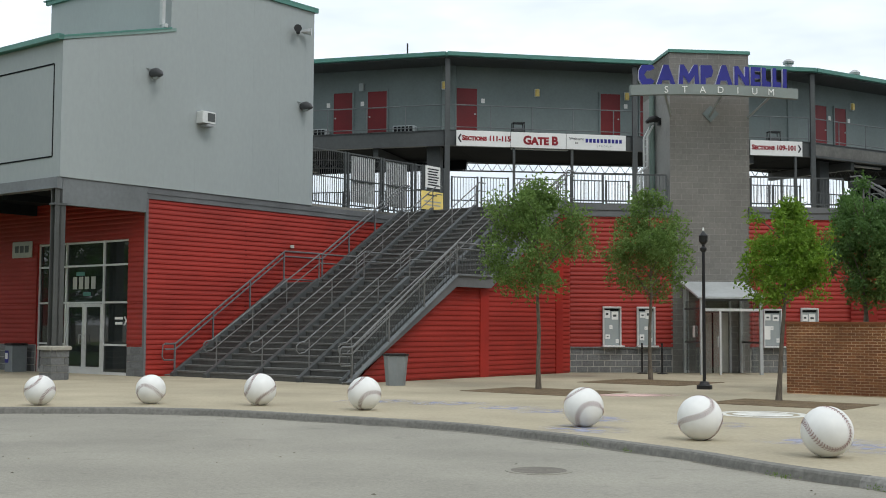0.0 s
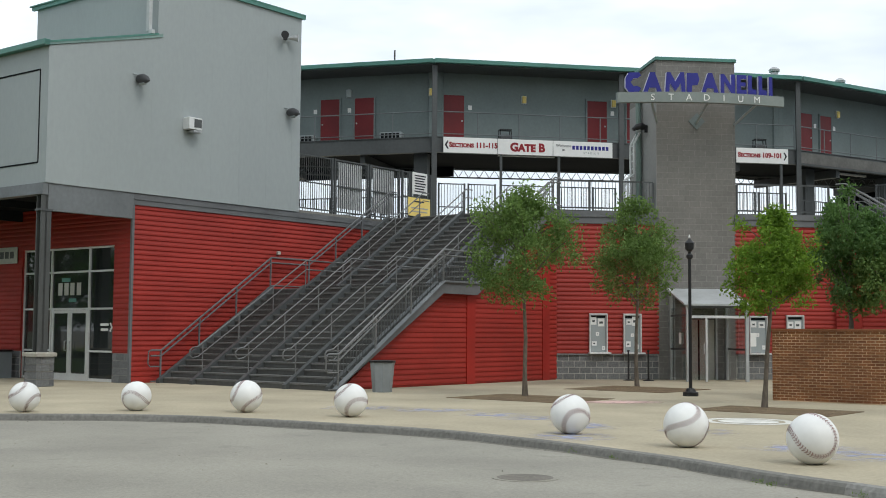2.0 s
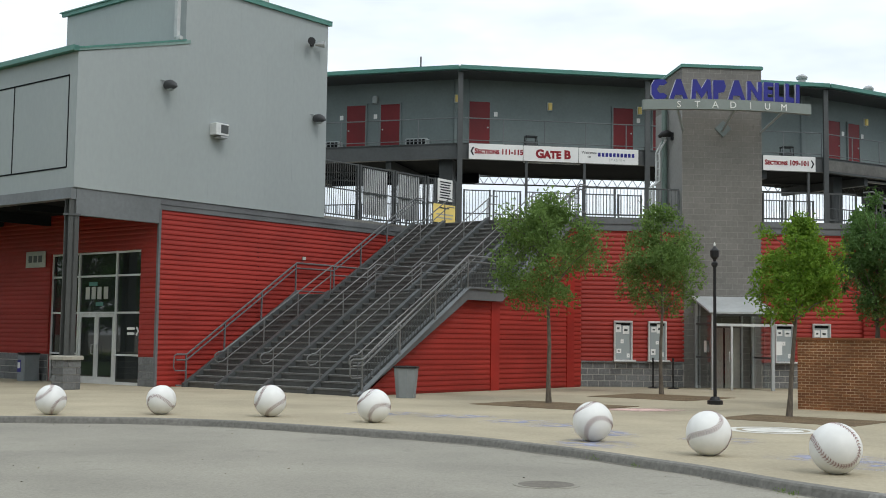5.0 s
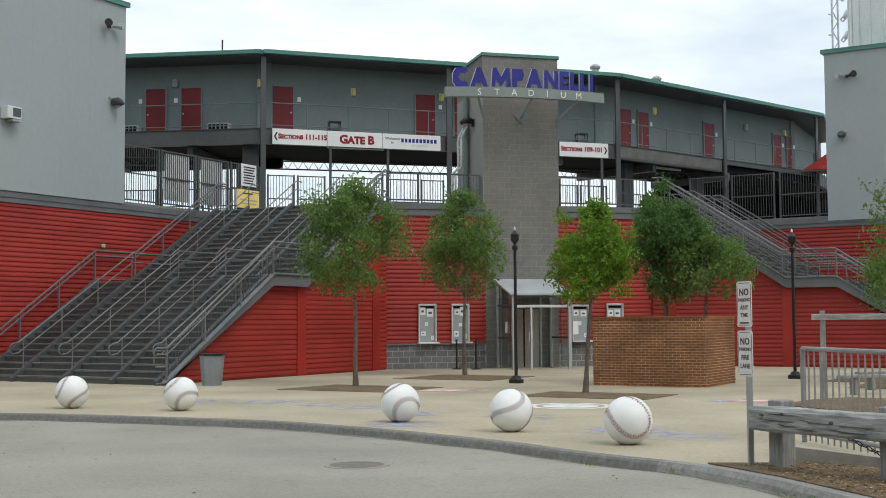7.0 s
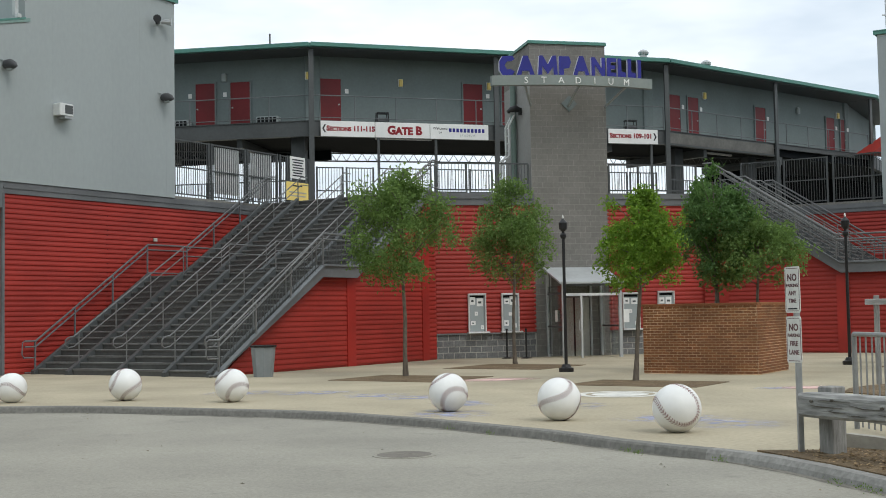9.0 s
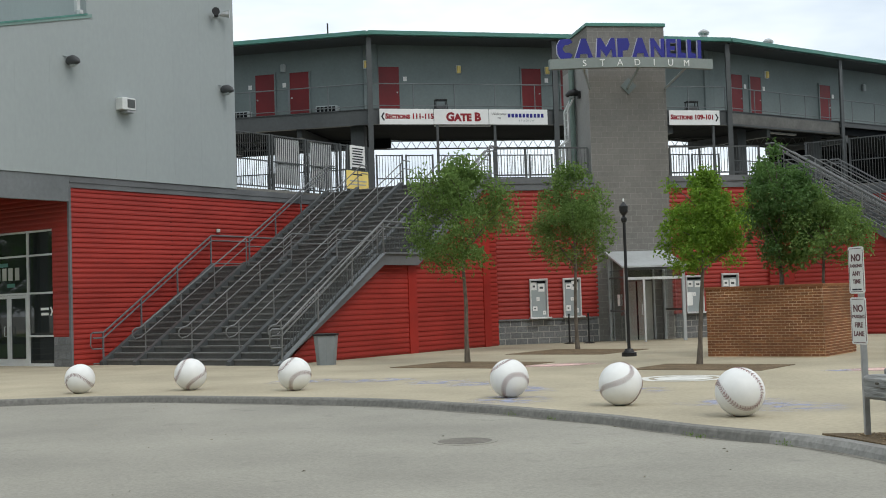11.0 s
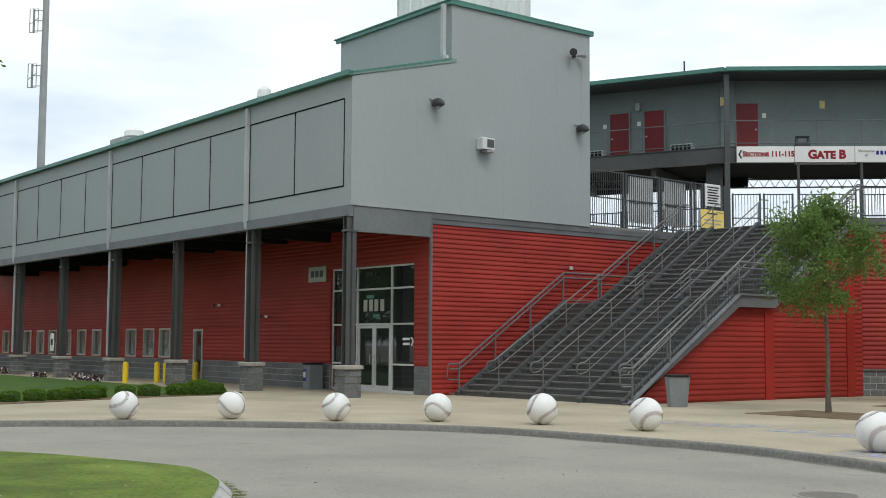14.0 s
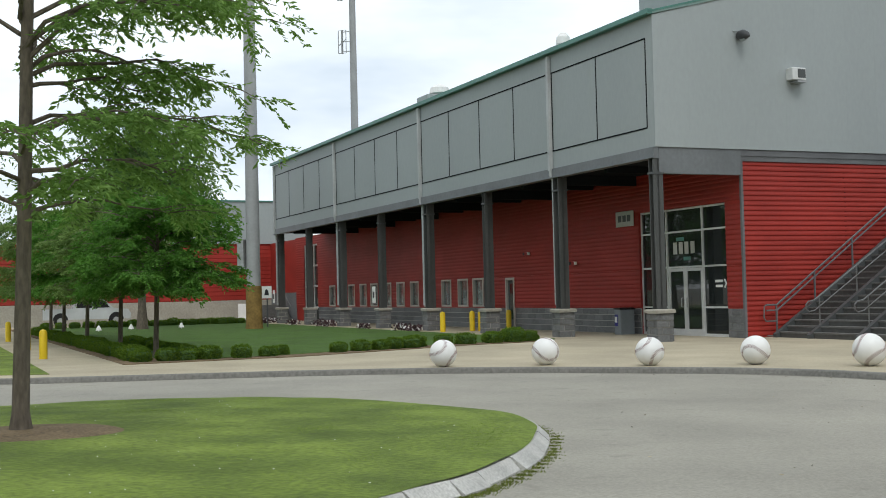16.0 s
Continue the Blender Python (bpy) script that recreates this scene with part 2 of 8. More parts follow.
def chalky(name, color, dense, broken=0.42):
    """Rubbed-out chalk: broken cover that thins towards the edge of the patch."""
    m = material(name, color, 0.95, grain=0.15, bump=0)
    nt = m.node_tree
    co = nt.nodes.new("ShaderNodeTexCoord")
    off = nt.nodes.new("ShaderNodeVectorMath")
    off.operation = "SUBTRACT"
    off.inputs[1].default_value = (0.5, 0.5, 0.5)
    nt.links.new(co.outputs["Generated"], off.inputs[0])
    flat = nt.nodes.new("ShaderNodeVectorMath")
    flat.operation = "MULTIPLY"
    flat.inputs[1].default_value = (1, 1, 0)
    nt.links.new(off.outputs[0], flat.inputs[0])
    ln = nt.nodes.new("ShaderNodeVectorMath")
    ln.operation = "LENGTH"
    nt.links.new(flat.outputs[0], ln.inputs[0])
    fall = nt.nodes.new("ShaderNodeMapRange")
    fall.inputs["From Min"].default_value, fall.inputs["From Max"].default_value = 0.1, 0.48
    fall.inputs["To Min"].default_value, fall.inputs["To Max"].default_value = dense, 0.0
    nt.links.new(ln.outputs["Value"], fall.inputs["Value"])
    geo = nt.nodes.new("ShaderNodeNewGeometry")
    noi = nt.nodes.new("ShaderNodeTexNoise")
    noi.inputs["Scale"].default_value, noi.inputs["Detail"].default_value = 3.0, 4
    nt.links.new(geo.outputs["Position"], noi.inputs["Vector"])
    brk = nt.nodes.new("ShaderNodeMapRange")
    brk.inputs["From Min"].default_value, brk.inputs["From Max"].default_value = broken, broken + 0.18
    nt.links.new(noi.outputs["Fac"], brk.inputs["Value"])
    mul = nt.nodes.new("ShaderNodeMath")
    mul.operation = "MULTIPLY"
    nt.links.new(fall.outputs["Result"], mul.inputs[0])
    nt.links.new(brk.outputs["Result"], mul.inputs[1])
    clear = nt.nodes.new("ShaderNodeBsdfTransparent")
    mx = nt.nodes.new("ShaderNodeMixShader")
    nt.links.new(mul.outputs[0], mx.inputs[0])
    nt.links.new(clear.outputs[0], mx.inputs[1])
    nt.links.new(nt.nodes["Principled BSDF"].outputs[0], mx.inputs[2])
    nt.links.new(mx.outputs[0], nt.nodes["Material Output"].inputs["Surface"])
    return m


M_CHALK = chalky("faded_blue_chalk", (0.4, 0.43, 0.6), 0.68)
M_AMBER = material("yellow_lamp_lens", (0.78, 0.60, 0.18), 0.4, grain=0.03, bump=0)


def leafy(name, a, b, c):
    """Leaves whose green differs from leaf to leaf."""
    m = material(name, a, 0.65, spec=0.15, grain=0.1, blotch=0.18, blotch_scale=1.5, bump=0, vary=0.35, island=True, tint=b)
    nt = m.node_tree
    p = nt.nodes["Principled BSDF"]
    tr = nt.nodes.new("ShaderNodeBsdfTranslucent")
    tr.inputs["Color"].default_value = (*c, 1)
    mx = nt.nodes.new("ShaderNodeMixShader")
    mx.inputs[0].default_value = 0.4
    out = nt.nodes["Material Output"]
    nt.links.new(p.outputs[0], mx.inputs[1])
    nt.links.new(tr.outputs[0], mx.inputs[2])
    nt.links.new(mx.outputs[0], out.inputs["Surface"])
    return m


M_LEAF_A = leafy("mid_green_leaf", (0.085, 0.155, 0.045), (0.16, 0.24, 0.08), (0.22, 0.34, 0.08))
M_LEAF_B = leafy("yellow_green_leaf", (0.088, 0.18, 0.024), (0.17, 0.265, 0.045), (0.25, 0.42, 0.04))
M_LEAF_C = leafy("dark_green_leaf", (0.055, 0.12, 0.04), (0.12, 0.2, 0.075), (0.14, 0.27, 0.06))
M_LEAF_D = leafy("feathery_green_leaf", (0.046, 0.135, 0.022), (0.1, 0.215, 0.042), (0.13, 0.33, 0.04))
M_LEAF_E = leafy("locust_leaflet", (0.085, 0.17, 0.04), (0.17, 0.27, 0.08), (0.24, 0.42, 0.08))
M_HEDGE = leafy("boxwood_leaf", (0.058, 0.13, 0.014), (0.14, 0.215, 0.026), (0.15, 0.27, 0.024))
M_PALE = leafy("pale_green_leaf", (0.085, 0.155, 0.05), (0.15, 0.22, 0.075), (0.18, 0.29, 0.065))


def glassy(name, color, rough, alpha=1.0):
    m = bpy.data.materials.new(name)
    m.use_nodes = True
    b = m.node_tree.nodes["Principled BSDF"]
    b.inputs["Base Color"].default_value = (*color, 1)
    b.inputs["Roughness"].default_value = rough
    b.inputs["Specular IOR Level"].default_value = 0.6
    b.inputs["IOR"].default_value = 1.5
    b.inputs["Transmission Weight"].default_value = alpha
    return m


M_GLASS = glassy("dark_tinted_glass", (0.035, 0.042, 0.042), 0.02, 0.35)
M_CLEAR = glassy("clear_booth_glass", (0.85, 0.88, 0.88), 0.0, 1.0)
M_PANE = glassy("office_window_glass", (0.7, 0.74, 0.74), 0.01, 0.9)
M_RETURN = material("pale_letter_return", (0.5, 0.5, 0.6), 0.5, grain=0.04, bump=0)
M_BLIND = material("pale_window_blind", (0.42, 0.42, 0.38), 0.7, grain=0.06, bump=0.02)

# ---- building tools ----


class Frame:
    """A local system: a, b and z to the world. The wings stand at 45 degrees to the facade, and the second mirrors the first."""

    def __init__(self, o, a, b):
        self.o, self.a, self.b = Vector(o), Vector(a), Vector(b)
        self.flip = self.a.cross(self.b).z < 0

    def __call__(self, a, b, z):
        return self.o + self.a * a + self.b * b + Vector((0, 0, z))


S = math.sqrt(0.5)
PLAIN = Frame((0, 0, 0), (1, 0, 0), (0, 1, 0))
LEFT = Frame((-19.08, -3.55, 0), (S, S, 0), (S, -S, 0))
RIGHT = Frame((19.08, -3.55, 0), (-S, S, 0), (-S, -S, 0))


class Build:
    """Gathers vertices and faces for one mesh."""

    def __init__(self, frame_=PLAIN):
        self.v, self.f, self.k = [], [], frame_

    def add(self, pts, faces):
        n = len(self.v)
        self.v += [self.k(*p) for p in pts]
        self.f += [tuple(n + i for i in f) for f in faces]
        return self

    def box(self, a0, a1, b0, b1, z0, z1):
        p = [(a, b, z) for z in (z0, z1) for a, b in ((a0, b0), (a1, b0), (a1, b1), (a0, b1))]
        return self.add(p, [(3, 2, 1, 0), (4, 5, 6, 7), (0, 1, 5, 4), (1, 2, 6, 5), (2, 3, 7, 6), (3, 0, 4, 7)])

    def soft(self, a0, a1, b0, b1, z0, z1, c=0.01):
        """A box with chamfered upright and upper edges."""
        ring = [(a0 + c, b0), (a1 - c, b0), (a1, b0 + c), (a1, b1 - c), (a1 - c, b1), (a0 + c, b1), (a0, b1 - c), (a0, b0 + c)]
        ma, mb = (a0 + a1) / 2, (b0 + b1) / 2
        top = [(a - math.copysign(min(c, abs(a - ma)), a - ma), b - math.copysign(min(c, abs(b - mb)), b - mb)) for a, b in ring]
        p = [(a, b, z0) for a, b in ring] + [(a, b, z1 - c) for a, b in ring] + [(a, b, z1) for a, b in top]
        f = [tuple(range(7, -1, -1)), tuple(range(16, 24))]
        for k in (0, 8):
            f += [(k + i, k + (i + 1) % 8, k + 8 + (i + 1) % 8, k + 8 + i) for i in range(8)]
        return self.add(p, f)

    def prism(self, poly, axis, c0, c1):
        """A polygon drawn on the two other axes, carried along axis from c0 to c1."""
        def put(p, c):
            return {"a": (c, p[0], p[1]), "b": (p[0], c, p[1]), "z": (p[0], p[1], c)}[axis]
        n = len(poly)
        pts = [put(p, c0) for p in poly] + [put(p, c1) for p in poly]
        return self.add(pts, [tuple(range(n - 1, -1, -1)), tuple(range(n, 2 * n))] + [(i, (i + 1) % n, n + (i + 1) % n, n + i) for i in range(n)])

    def tube(self, pts, r, n=8, caps=True):
        """A round bar along a line of local points; r is one radius or one for each point."""
        w = [self.k(*p) for p in pts]
        rs = [r] * len(w) if not isinstance(r, (list, tuple)) else r
        base = len(self.v)
        up = None
        for i, p in enumerate(w):
            d = (w[min(i + 1, len(w) - 1)] - w[max(i - 1, 0)]).normalized()
            if up is None:
                up = d.orthogonal().normalized()
            up = (up - d * up.dot(d)).normalized()
            s = d.cross(up)
            for j in range(n):
                t = 2 * math.pi * j / n
                self.v.append(p + (up * math.cos(t) + s * math.sin(t)) * rs[i])
        for i in range(len(w) - 1):
            for j in range(n):
                a, b = base + i * n + j, base + i * n + (j + 1) % n
                self.f.append((a, b, b + n, a + n))
        if caps:
            self.f.append(tuple(base + j for j in range(n - 1, -1, -1)))
            e = base + (len(w) - 1) * n
            self.f.append(tuple(e + j for j in range(n)))
        return self

    def lathe(self, c, prof, n=20):
        """Turned round the upright through c: prof is a list of (radius, z)."""
        pts, f = [], []
        for r, z in prof:
            pts += [(c[0] + r * math.cos(2 * math.pi * j / n), c[1] + r * math.sin(2 * math.pi * j / n), z) for j in range(n)]
        for i in range(len(prof) - 1):
            f += [(i * n + j, i * n + (j + 1) % n, (i + 1) * n + (j + 1) % n, (i + 1) * n + j) for j in range(n)]
        f += [tuple(range(n - 1, -1, -1)), tuple((len(prof) - 1) * n + j for j in range(n))]
        return self.add(pts, f)

    def mesh(self, name, mat, smooth=False):
        me = bpy.data.meshes.new(name)
        me.from_pydata(self.v, [], self.f)
        if self.k.flip:
            me.flip_normals()
        me.materials.append(mat)
        if smooth:
            me.polygons.foreach_set("use_smooth", [True] * len(me.polygons))
            if smooth != "all":
                me.set_sharp_from_angle(angle=radians(40))
        me.validate()
        return me


def part(name, bd, mat, parent=None, label="", smooth=False):
    ob = new(name, bd.mesh(name, mat, smooth))
    if parent is not None:
        ob.parent = parent
        ob.matrix_parent_inverse = parent.matrix_world.inverted() if parent.type != "EMPTY" else Matrix.Translation(-parent.location)
    if label:
        ob["label"] = label
    return ob


def thing(name, at, label, category, group="", kind=""):
    ob = new(name)
    ob.location = at
    ob.empty_display_size = 0.2
    return tagged(ob, label, category, group, kind)


def single(name, bd, mat, label, category, group="", kind="", smooth=False):
    return tagged(part(name, bd, mat, None, "", smooth), label, category, group, kind)


def letters(name, body, size, mat, m, parent, depth=0.004, align="CENTER", bold=0.0, caps=1.0):
    """Printed or cut letters in the built-in font, as a mesh; m places their foot line."""
    cu = bpy.data.curves.new(name, "FONT")
    cu.body, cu.size, cu.align_x, cu.extrude, cu.resolution_u, cu.offset = body, size, align, depth, 3, bold
    if caps < 1.0:
        cu.small_caps_scale = caps
        for f in cu.body_format:
            f.use_small_caps = True
    tmp = new(name, cu)
    dep = bpy.context.evaluated_depsgraph_get()
    me = bpy.data.meshes.new_from_object(tmp.evaluated_get(dep))
    bpy.data.objects.remove(tmp)
    me.materials.clear()
    # one mesh for each letter: pieces that share their stretch of the line belong together
    root = list(range(len(me.vertices)))

    def top(i):
        while root[i] != i:
            root[i] = root[root[i]]
            i = root[i]
        return i
    for e in me.edges:
        i, j = (top(k) for k in e.vertices)
        root[i] = j
    bits = {}
    for v in me.vertices:
        bits.setdefault(top(v.index), []).append(v.index)
    glyphs = []
    for vs in sorted(bits.values(), key=lambda q: min(me.vertices[k].co.x for k in q)):
        xs, ys = [me.vertices[k].co.x for k in vs], [me.vertices[k].co.y for k in vs]
        box = [min(xs), max(xs), min(ys), max(ys), set(vs)]
        for g in glyphs:
            if min(g[1], box[1]) - max(g[0], box[0]) > 0.6 * min(g[1] - g[0], box[1] - box[0]) and min(g[3], box[3]) - max(g[2], box[2]) > -0.3 * size:
                g[0], g[1], g[2], g[3] = min(g[0], box[0]), max(g[1], box[1]), min(g[2], box[2]), max(g[3], box[3])
                g[4] |= box[4]
                break
        else:
            glyphs.append(box)
    for g in glyphs:
        keep = sorted(g[4])
        at = {k: n for n, k in enumerate(keep)}
        gm = bpy.data.meshes.new("letter")
        gm.from_pydata([m @ me.vertices[k].co for k in keep], [], [[at[k] for k in p.vertices] for p in me.polygons if p.vertices[0] in g[4]])
        gm.materials.append(mat)
        ob = new("letter", gm)
        if parent is not None:
            ob.parent = parent
            ob.matrix_parent_inverse = Matrix.Translation(-parent.location)
    return None


def facing(fr, a, b, z, along):
    """A matrix for flat writing: its x runs along the local way given, its y is up."""
    o = fr(a, b, z)
    x = (fr(a + along[0], b + along[1], z) - o).normalized()
    y = Vector((0, 0, 1))
    n = x.cross(y)
    return Matrix(((x.x, y.x, n.x, o.x), (x.y, y.y, n.y, o.y), (x.z, y.z, n.z, o.z), (0, 0, 0, 1)))


def curve_through(pts, step=6):
    """A smooth line through plan points."""
    out = []
    for i in range(len(pts) - 1):
        p0, p1, p2, p3 = (Vector(pts[max(0, min(len(pts) - 1, i + d))]) for d in (-1, 0, 1, 2))
        for k in range(step):
            t = k / step
            out.append(0.5 * (2 * p1 + (p2 - p0) * t + (2 * p0 - 5 * p1 + 4 * p2 - p3) * t * t + (3 * p1 - p0 - 3 * p2 + p3) * t ** 3))
    return out + [Vector(pts[-1])]

# ---- ground ----
single("ground", Build().box(-1500, 1500, -1500, 1500, -0.6, -0.11), M_ASPHALT, "worn grey asphalt drive running out to the distance", "road", kind="structure")
KERB = [(-75, -34.5), (-60, -30.2), (-45, -25.6), (-38, -23.3), (-33.5, -21.6), (-30.66, -20.4), (-28.6, -19.4), (-26.5, -18.4), (-24.25, -17.62), (-22.05, -17.25),
        (-20.2, -17.2), (-18.3, -17.27), (-17.15, -17.45), (-16.05, -17.85), (-15.03, -18.5), (-14.07, -19.25), (-13.2, -19.98), (-12.3, -20.7), (-11.48, -21.6),
        (-10.75, -22.72), (-10.1, -23.85), (-9.57, -24.97), (-9.15, -25.9), (-8.76, -27.15), (-8.4, -28.0), (-8.08, -28.65), (-7.87, -29.3), (-7.77, -30.2), (-7.74, -31.5), (-7.74, -34),
        (-7.8, -40), (-7.8, -70)]
line = curve_through(KERB, 4)


def offset(pts, d):
    out = []
    for i, p in enumerate(pts):
        t = (pts[min(i + 1, len(pts) - 1)] - pts[max(i - 1, 0)]).normalized()
        out.append(p + Vector((-t.y, t.x)) * d)
    return out


inner = offset(line, 0.17)
pave = Build()
edge = [(p.x, p.y) for p in inner] + [(60, -70), (60, 20), (20, 60), (-110, 60), (-110, -40)]
pave.prism(edge, "z", -0.3, 0.0)
part("pavement", pave, M_PAVE)
tagged(bpy.data.objects["pavement"], "pale tan concrete plaza pavement in front of the stadium", "pavement", kind="structure")
kerb = thing("kerb", (-15, -18.8, 0), "grey concrete kerb curving round the turning circle", "kerb", kind="structure")
for i in range(0, len(line) - 1, 3):
    j = min(i + 3, len(line) - 1)
    bd = Build()
    o, n = line[i:j + 1], inner[i:j + 1]
    pts = []
    m = len(o)
    for q, r in zip(o, n):
        d = (r - q).normalized() * 0.02
        q = q - d * 1.8
        f = q - d * 3.5
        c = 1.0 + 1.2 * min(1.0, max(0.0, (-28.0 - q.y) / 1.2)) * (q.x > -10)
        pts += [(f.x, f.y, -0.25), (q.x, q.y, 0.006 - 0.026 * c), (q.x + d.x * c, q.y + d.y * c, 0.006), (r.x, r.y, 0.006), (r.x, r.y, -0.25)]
    fs = []
    for k in range(m - 1):
        fs += [(k * 5 + e, k * 5 + 5 + e, k * 5 + 6 + e, k * 5 + 1 + e) for e in range(4)]
    fs += [(0, 1, 2, 3, 4), tuple((m - 1) * 5 + e for e in (4, 3, 2, 1, 0))]
    bd.add(pts, fs)
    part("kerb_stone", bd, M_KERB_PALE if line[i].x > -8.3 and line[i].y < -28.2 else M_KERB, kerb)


def siding(bd, axis, plane, lo, hi, z0, z1, out=1, pitch=0.155, depth=0.021):
    """Ribbed sheet metal with level ribs; lo and hi are its ends, numbers or functions of height."""
    f_lo = lo if callable(lo) else (lambda z: lo)
    f_hi = hi if callable(hi) else (lambda z: hi)
    prof, z = [], z0
    while z < z1 - 0.02:
        for dz, d in ((0.0, 0.0), (0.022, 0.0), (0.045, depth), (0.09, depth * 0.95)):
            if z + dz < z1:
                prof.append((z + dz, d))
        z += pitch
    prof.append((z1, 0.0))
    pts = []
    for z, d in prof:
        for e in (f_lo(z), f_hi(z)):
            pts.append((e, plane + out * d, z) if axis == "a" else (plane + out * d, e, z))
    fl = (out > 0) == (axis == "a")
    fs = []
    for i in range(len(prof) - 1):
        q = (2 * i, 2 * i + 1, 2 * i + 3, 2 * i + 2)
        fs.append(q[::-1] if fl else q)
    return bd.add(pts, fs)


def blocks(owner, fr, axis, plane, lo, hi, z0, rows, out, mat, length=0.4, height=0.2, proud=0.03, name="block", joint=0.016):
    """Courses of blocks in running bond, each a piece of its own."""
    made = 0
    for r in range(rows):
        x = lo - (length / 2 if r % 2 else 0)
        while x < hi - 0.01:
            e0, e1 = max(x, lo), min(x + length, hi)
            if e1 - e0 > 0.05:
                d = proud * (0.75 + 0.5 * random.random())
                a0, a1, b0, b1 = e0 + joint / 2, e1 - joint / 2, plane - out * 0.05, plane + out * d
                bd = Build(fr)
                lo_b, hi_b = min(b0, b1), max(b0, b1)
                if axis == "a":
                    bd.box(a0, a1, lo_b, hi_b, z0 + r * height + joint / 2, z0 + (r + 1) * height - joint / 2)
                else:
                    bd.box(lo_b, hi_b, a0, a1, z0 + r * height + joint / 2, z0 + (r + 1) * height - joint / 2)
                part(name, bd, mat, owner)
                made += 1
            x += length
    return made


DECK = 5.9
BANDZ = 5.45
STEP_RISE, STEP_RUN, FLIGHT0, LANDING0, LANDING1 = DECK / 33, 0.2875, 0.95, 5.55, 7.25
LANDZ = 17 * STEP_RISE
TOP_G = LANDING1 + 15 * STEP_RUN
ST_W0, ST_W1, SIDE_W = 0.32, 7.62, 7.46


def stair_z(g):
    """Height of the nosing line."""
    if g < LANDING0:
        return max(0.0, (g - FLIGHT0) / STEP_RUN * STEP_RISE + STEP_RISE)
    if g < LANDING1:
        return LANDZ
    return min(DECK, LANDZ + STEP_RISE + (g - LANDING1) / STEP_RUN * STEP_RISE)


def wing(fr, tag, full, ge=7.05, dz=0.0):
    """One wing: red ribbed lower wall, grey upper storey with its gable to the plaza, and the canopy along its long side."""
    w_end = -48.5
    # gable wall
    wall = thing("wall_" + tag + "_gable", fr(4, 0, 0), "red horizontally ribbed metal wall below a dark grey band", "wall", kind="structure")
    part("siding", siding(Build(fr), "a", 0.0, 0.0, 12.3, 0.02, BANDZ), M_RED, wall, smooth=False)
    part("wall_core", Build(fr).box(0.04, 12.6, -0.3, -0.01, 0, BANDZ), M_REDFLAT, wall)
    part("band", Build(fr).box(-0.02, 12.3, -0.02, 0.05, BANDZ, DECK - 0.1).box(-0.02, 12.3, 0.0, 0.075, BANDZ + 0.16, BANDZ + 0.2), M_BAND, wall)
    part("corner_trim", Build(fr).box(-0.05, 0.03, -0.04, 0.055, 0.0, BANDZ), M_BAND, wall)
    # upper storey
    up = thing("wall_" + tag + "_upper", fr(2, -3, 8), "light grey panelled upper storey with a stepped gable", "wall", kind="structure")
    front = [(-3.14, 5.81 + dz), (ge, 5.81 + dz), (ge, 12.72 + dz), (0.72, 12.72 + dz), (0.72, 10.8), (-3.14, 9.78)]
    part("panel_wall", Build(fr).prism(front, "b", 0.0, 0.09), M_PANEL, up)
    part("lower_body", Build(fr).prism([(-3.14, 5.81), (ge - 0.01, 5.81), (ge - 0.01, 10.7), (0.73, 10.7), (0.73, 10.8), (-3.14, 9.78)], "b", -42.3, -0.004), M_PANEL, up)
    part("upper_block", Build(fr).box(0.72, ge - 0.01, -6.5, -0.004, 10.75, 12.72 + dz), M_PANEL, up)
    part("roof_sheet", Build(fr).prism([(-3.3, 9.82), (0.72, 10.86), (0.72, 10.92), (-3.3, 9.88)], "b", -42.5, 0.14), M_GREEN, up)
    part("eave_trim", Build(fr).box(-3.34, -3.145, -42.5, 0.14, 9.79, 9.94), M_GREEN, up)
    part("rake_flashing", Build(fr).prism([(-3.3, 9.76), (0.9, 10.82), (0.9, 10.93), (-3.3, 9.87)], "b", 0.092, 0.125), M_FLASHING, up)
    part("roof_trim", Build(fr).box(0.62, ge + 0.13, 0.094, 0.17, 12.7 + dz, 12.83 + dz).box(0.58, ge + 0.13, -6.8, 0.18, 12.83 + dz, 12.87 + dz).box(0.62, 0.71, -6.7, 0.09, 12.7 + dz, 12.86 + dz).box(ge + 0.005, ge + 0.1, -6.7, 0.09, 12.7 + dz, 12.83 + dz), M_GREEN, up)
    part("downspout", Build(fr).box(0.42, 0.54, -0.12, 0.02, 10.95, 12.7).box(0.42, 0.54, 0.0, 0.16, 10.86, 10.98), M_SPOUT, up)
    part("corner_strip", Build(fr).box(-3.15, -2.9, 0.092, 0.102, 5.82, 9.7), M_PANEL, up)
    # windows of panels on the long face
    seams = Build(fr)
    for z in (6.42, 9.13):
        seams.box(-3.155, -3.13, -42.2, -0.31, z - 0.022, z + 0.022)
    w = -0.31
    k = 0
    while w > -42.3:
        seams.box(-3.155, -3.13, w - 0.018, w + 0.018, 6.42, 9.13)
        w = -3.22 - 2.977 * k
        k += 1
    part("panel_seam", seams, M_DARK, up)
    for g in range(8):
        a = -1.9 + 1.22 * g
        part("joint_strip", Build(fr).box(a - 0.002, a + 0.002, 0.088, 0.0915, 5.83, 12.68 if a > 0.8 else 9.9 + (a + 3.14) * 0.2), M_PANEL, up)
    for k in (1, 3, 5, 7):
        ww = -5.955 * k - 0.35
        part("downspout", Build(fr).box(-3.28, -3.15, ww - 0.07, ww + 0.07, 5.75, 9.72).tube([(-3.22, ww, 5.8), (-3.22, ww, 5.6), (-3.12, ww, 5.4), (-3.12, ww, 1.1)], 0.06, 8), M_SPOUT, up)
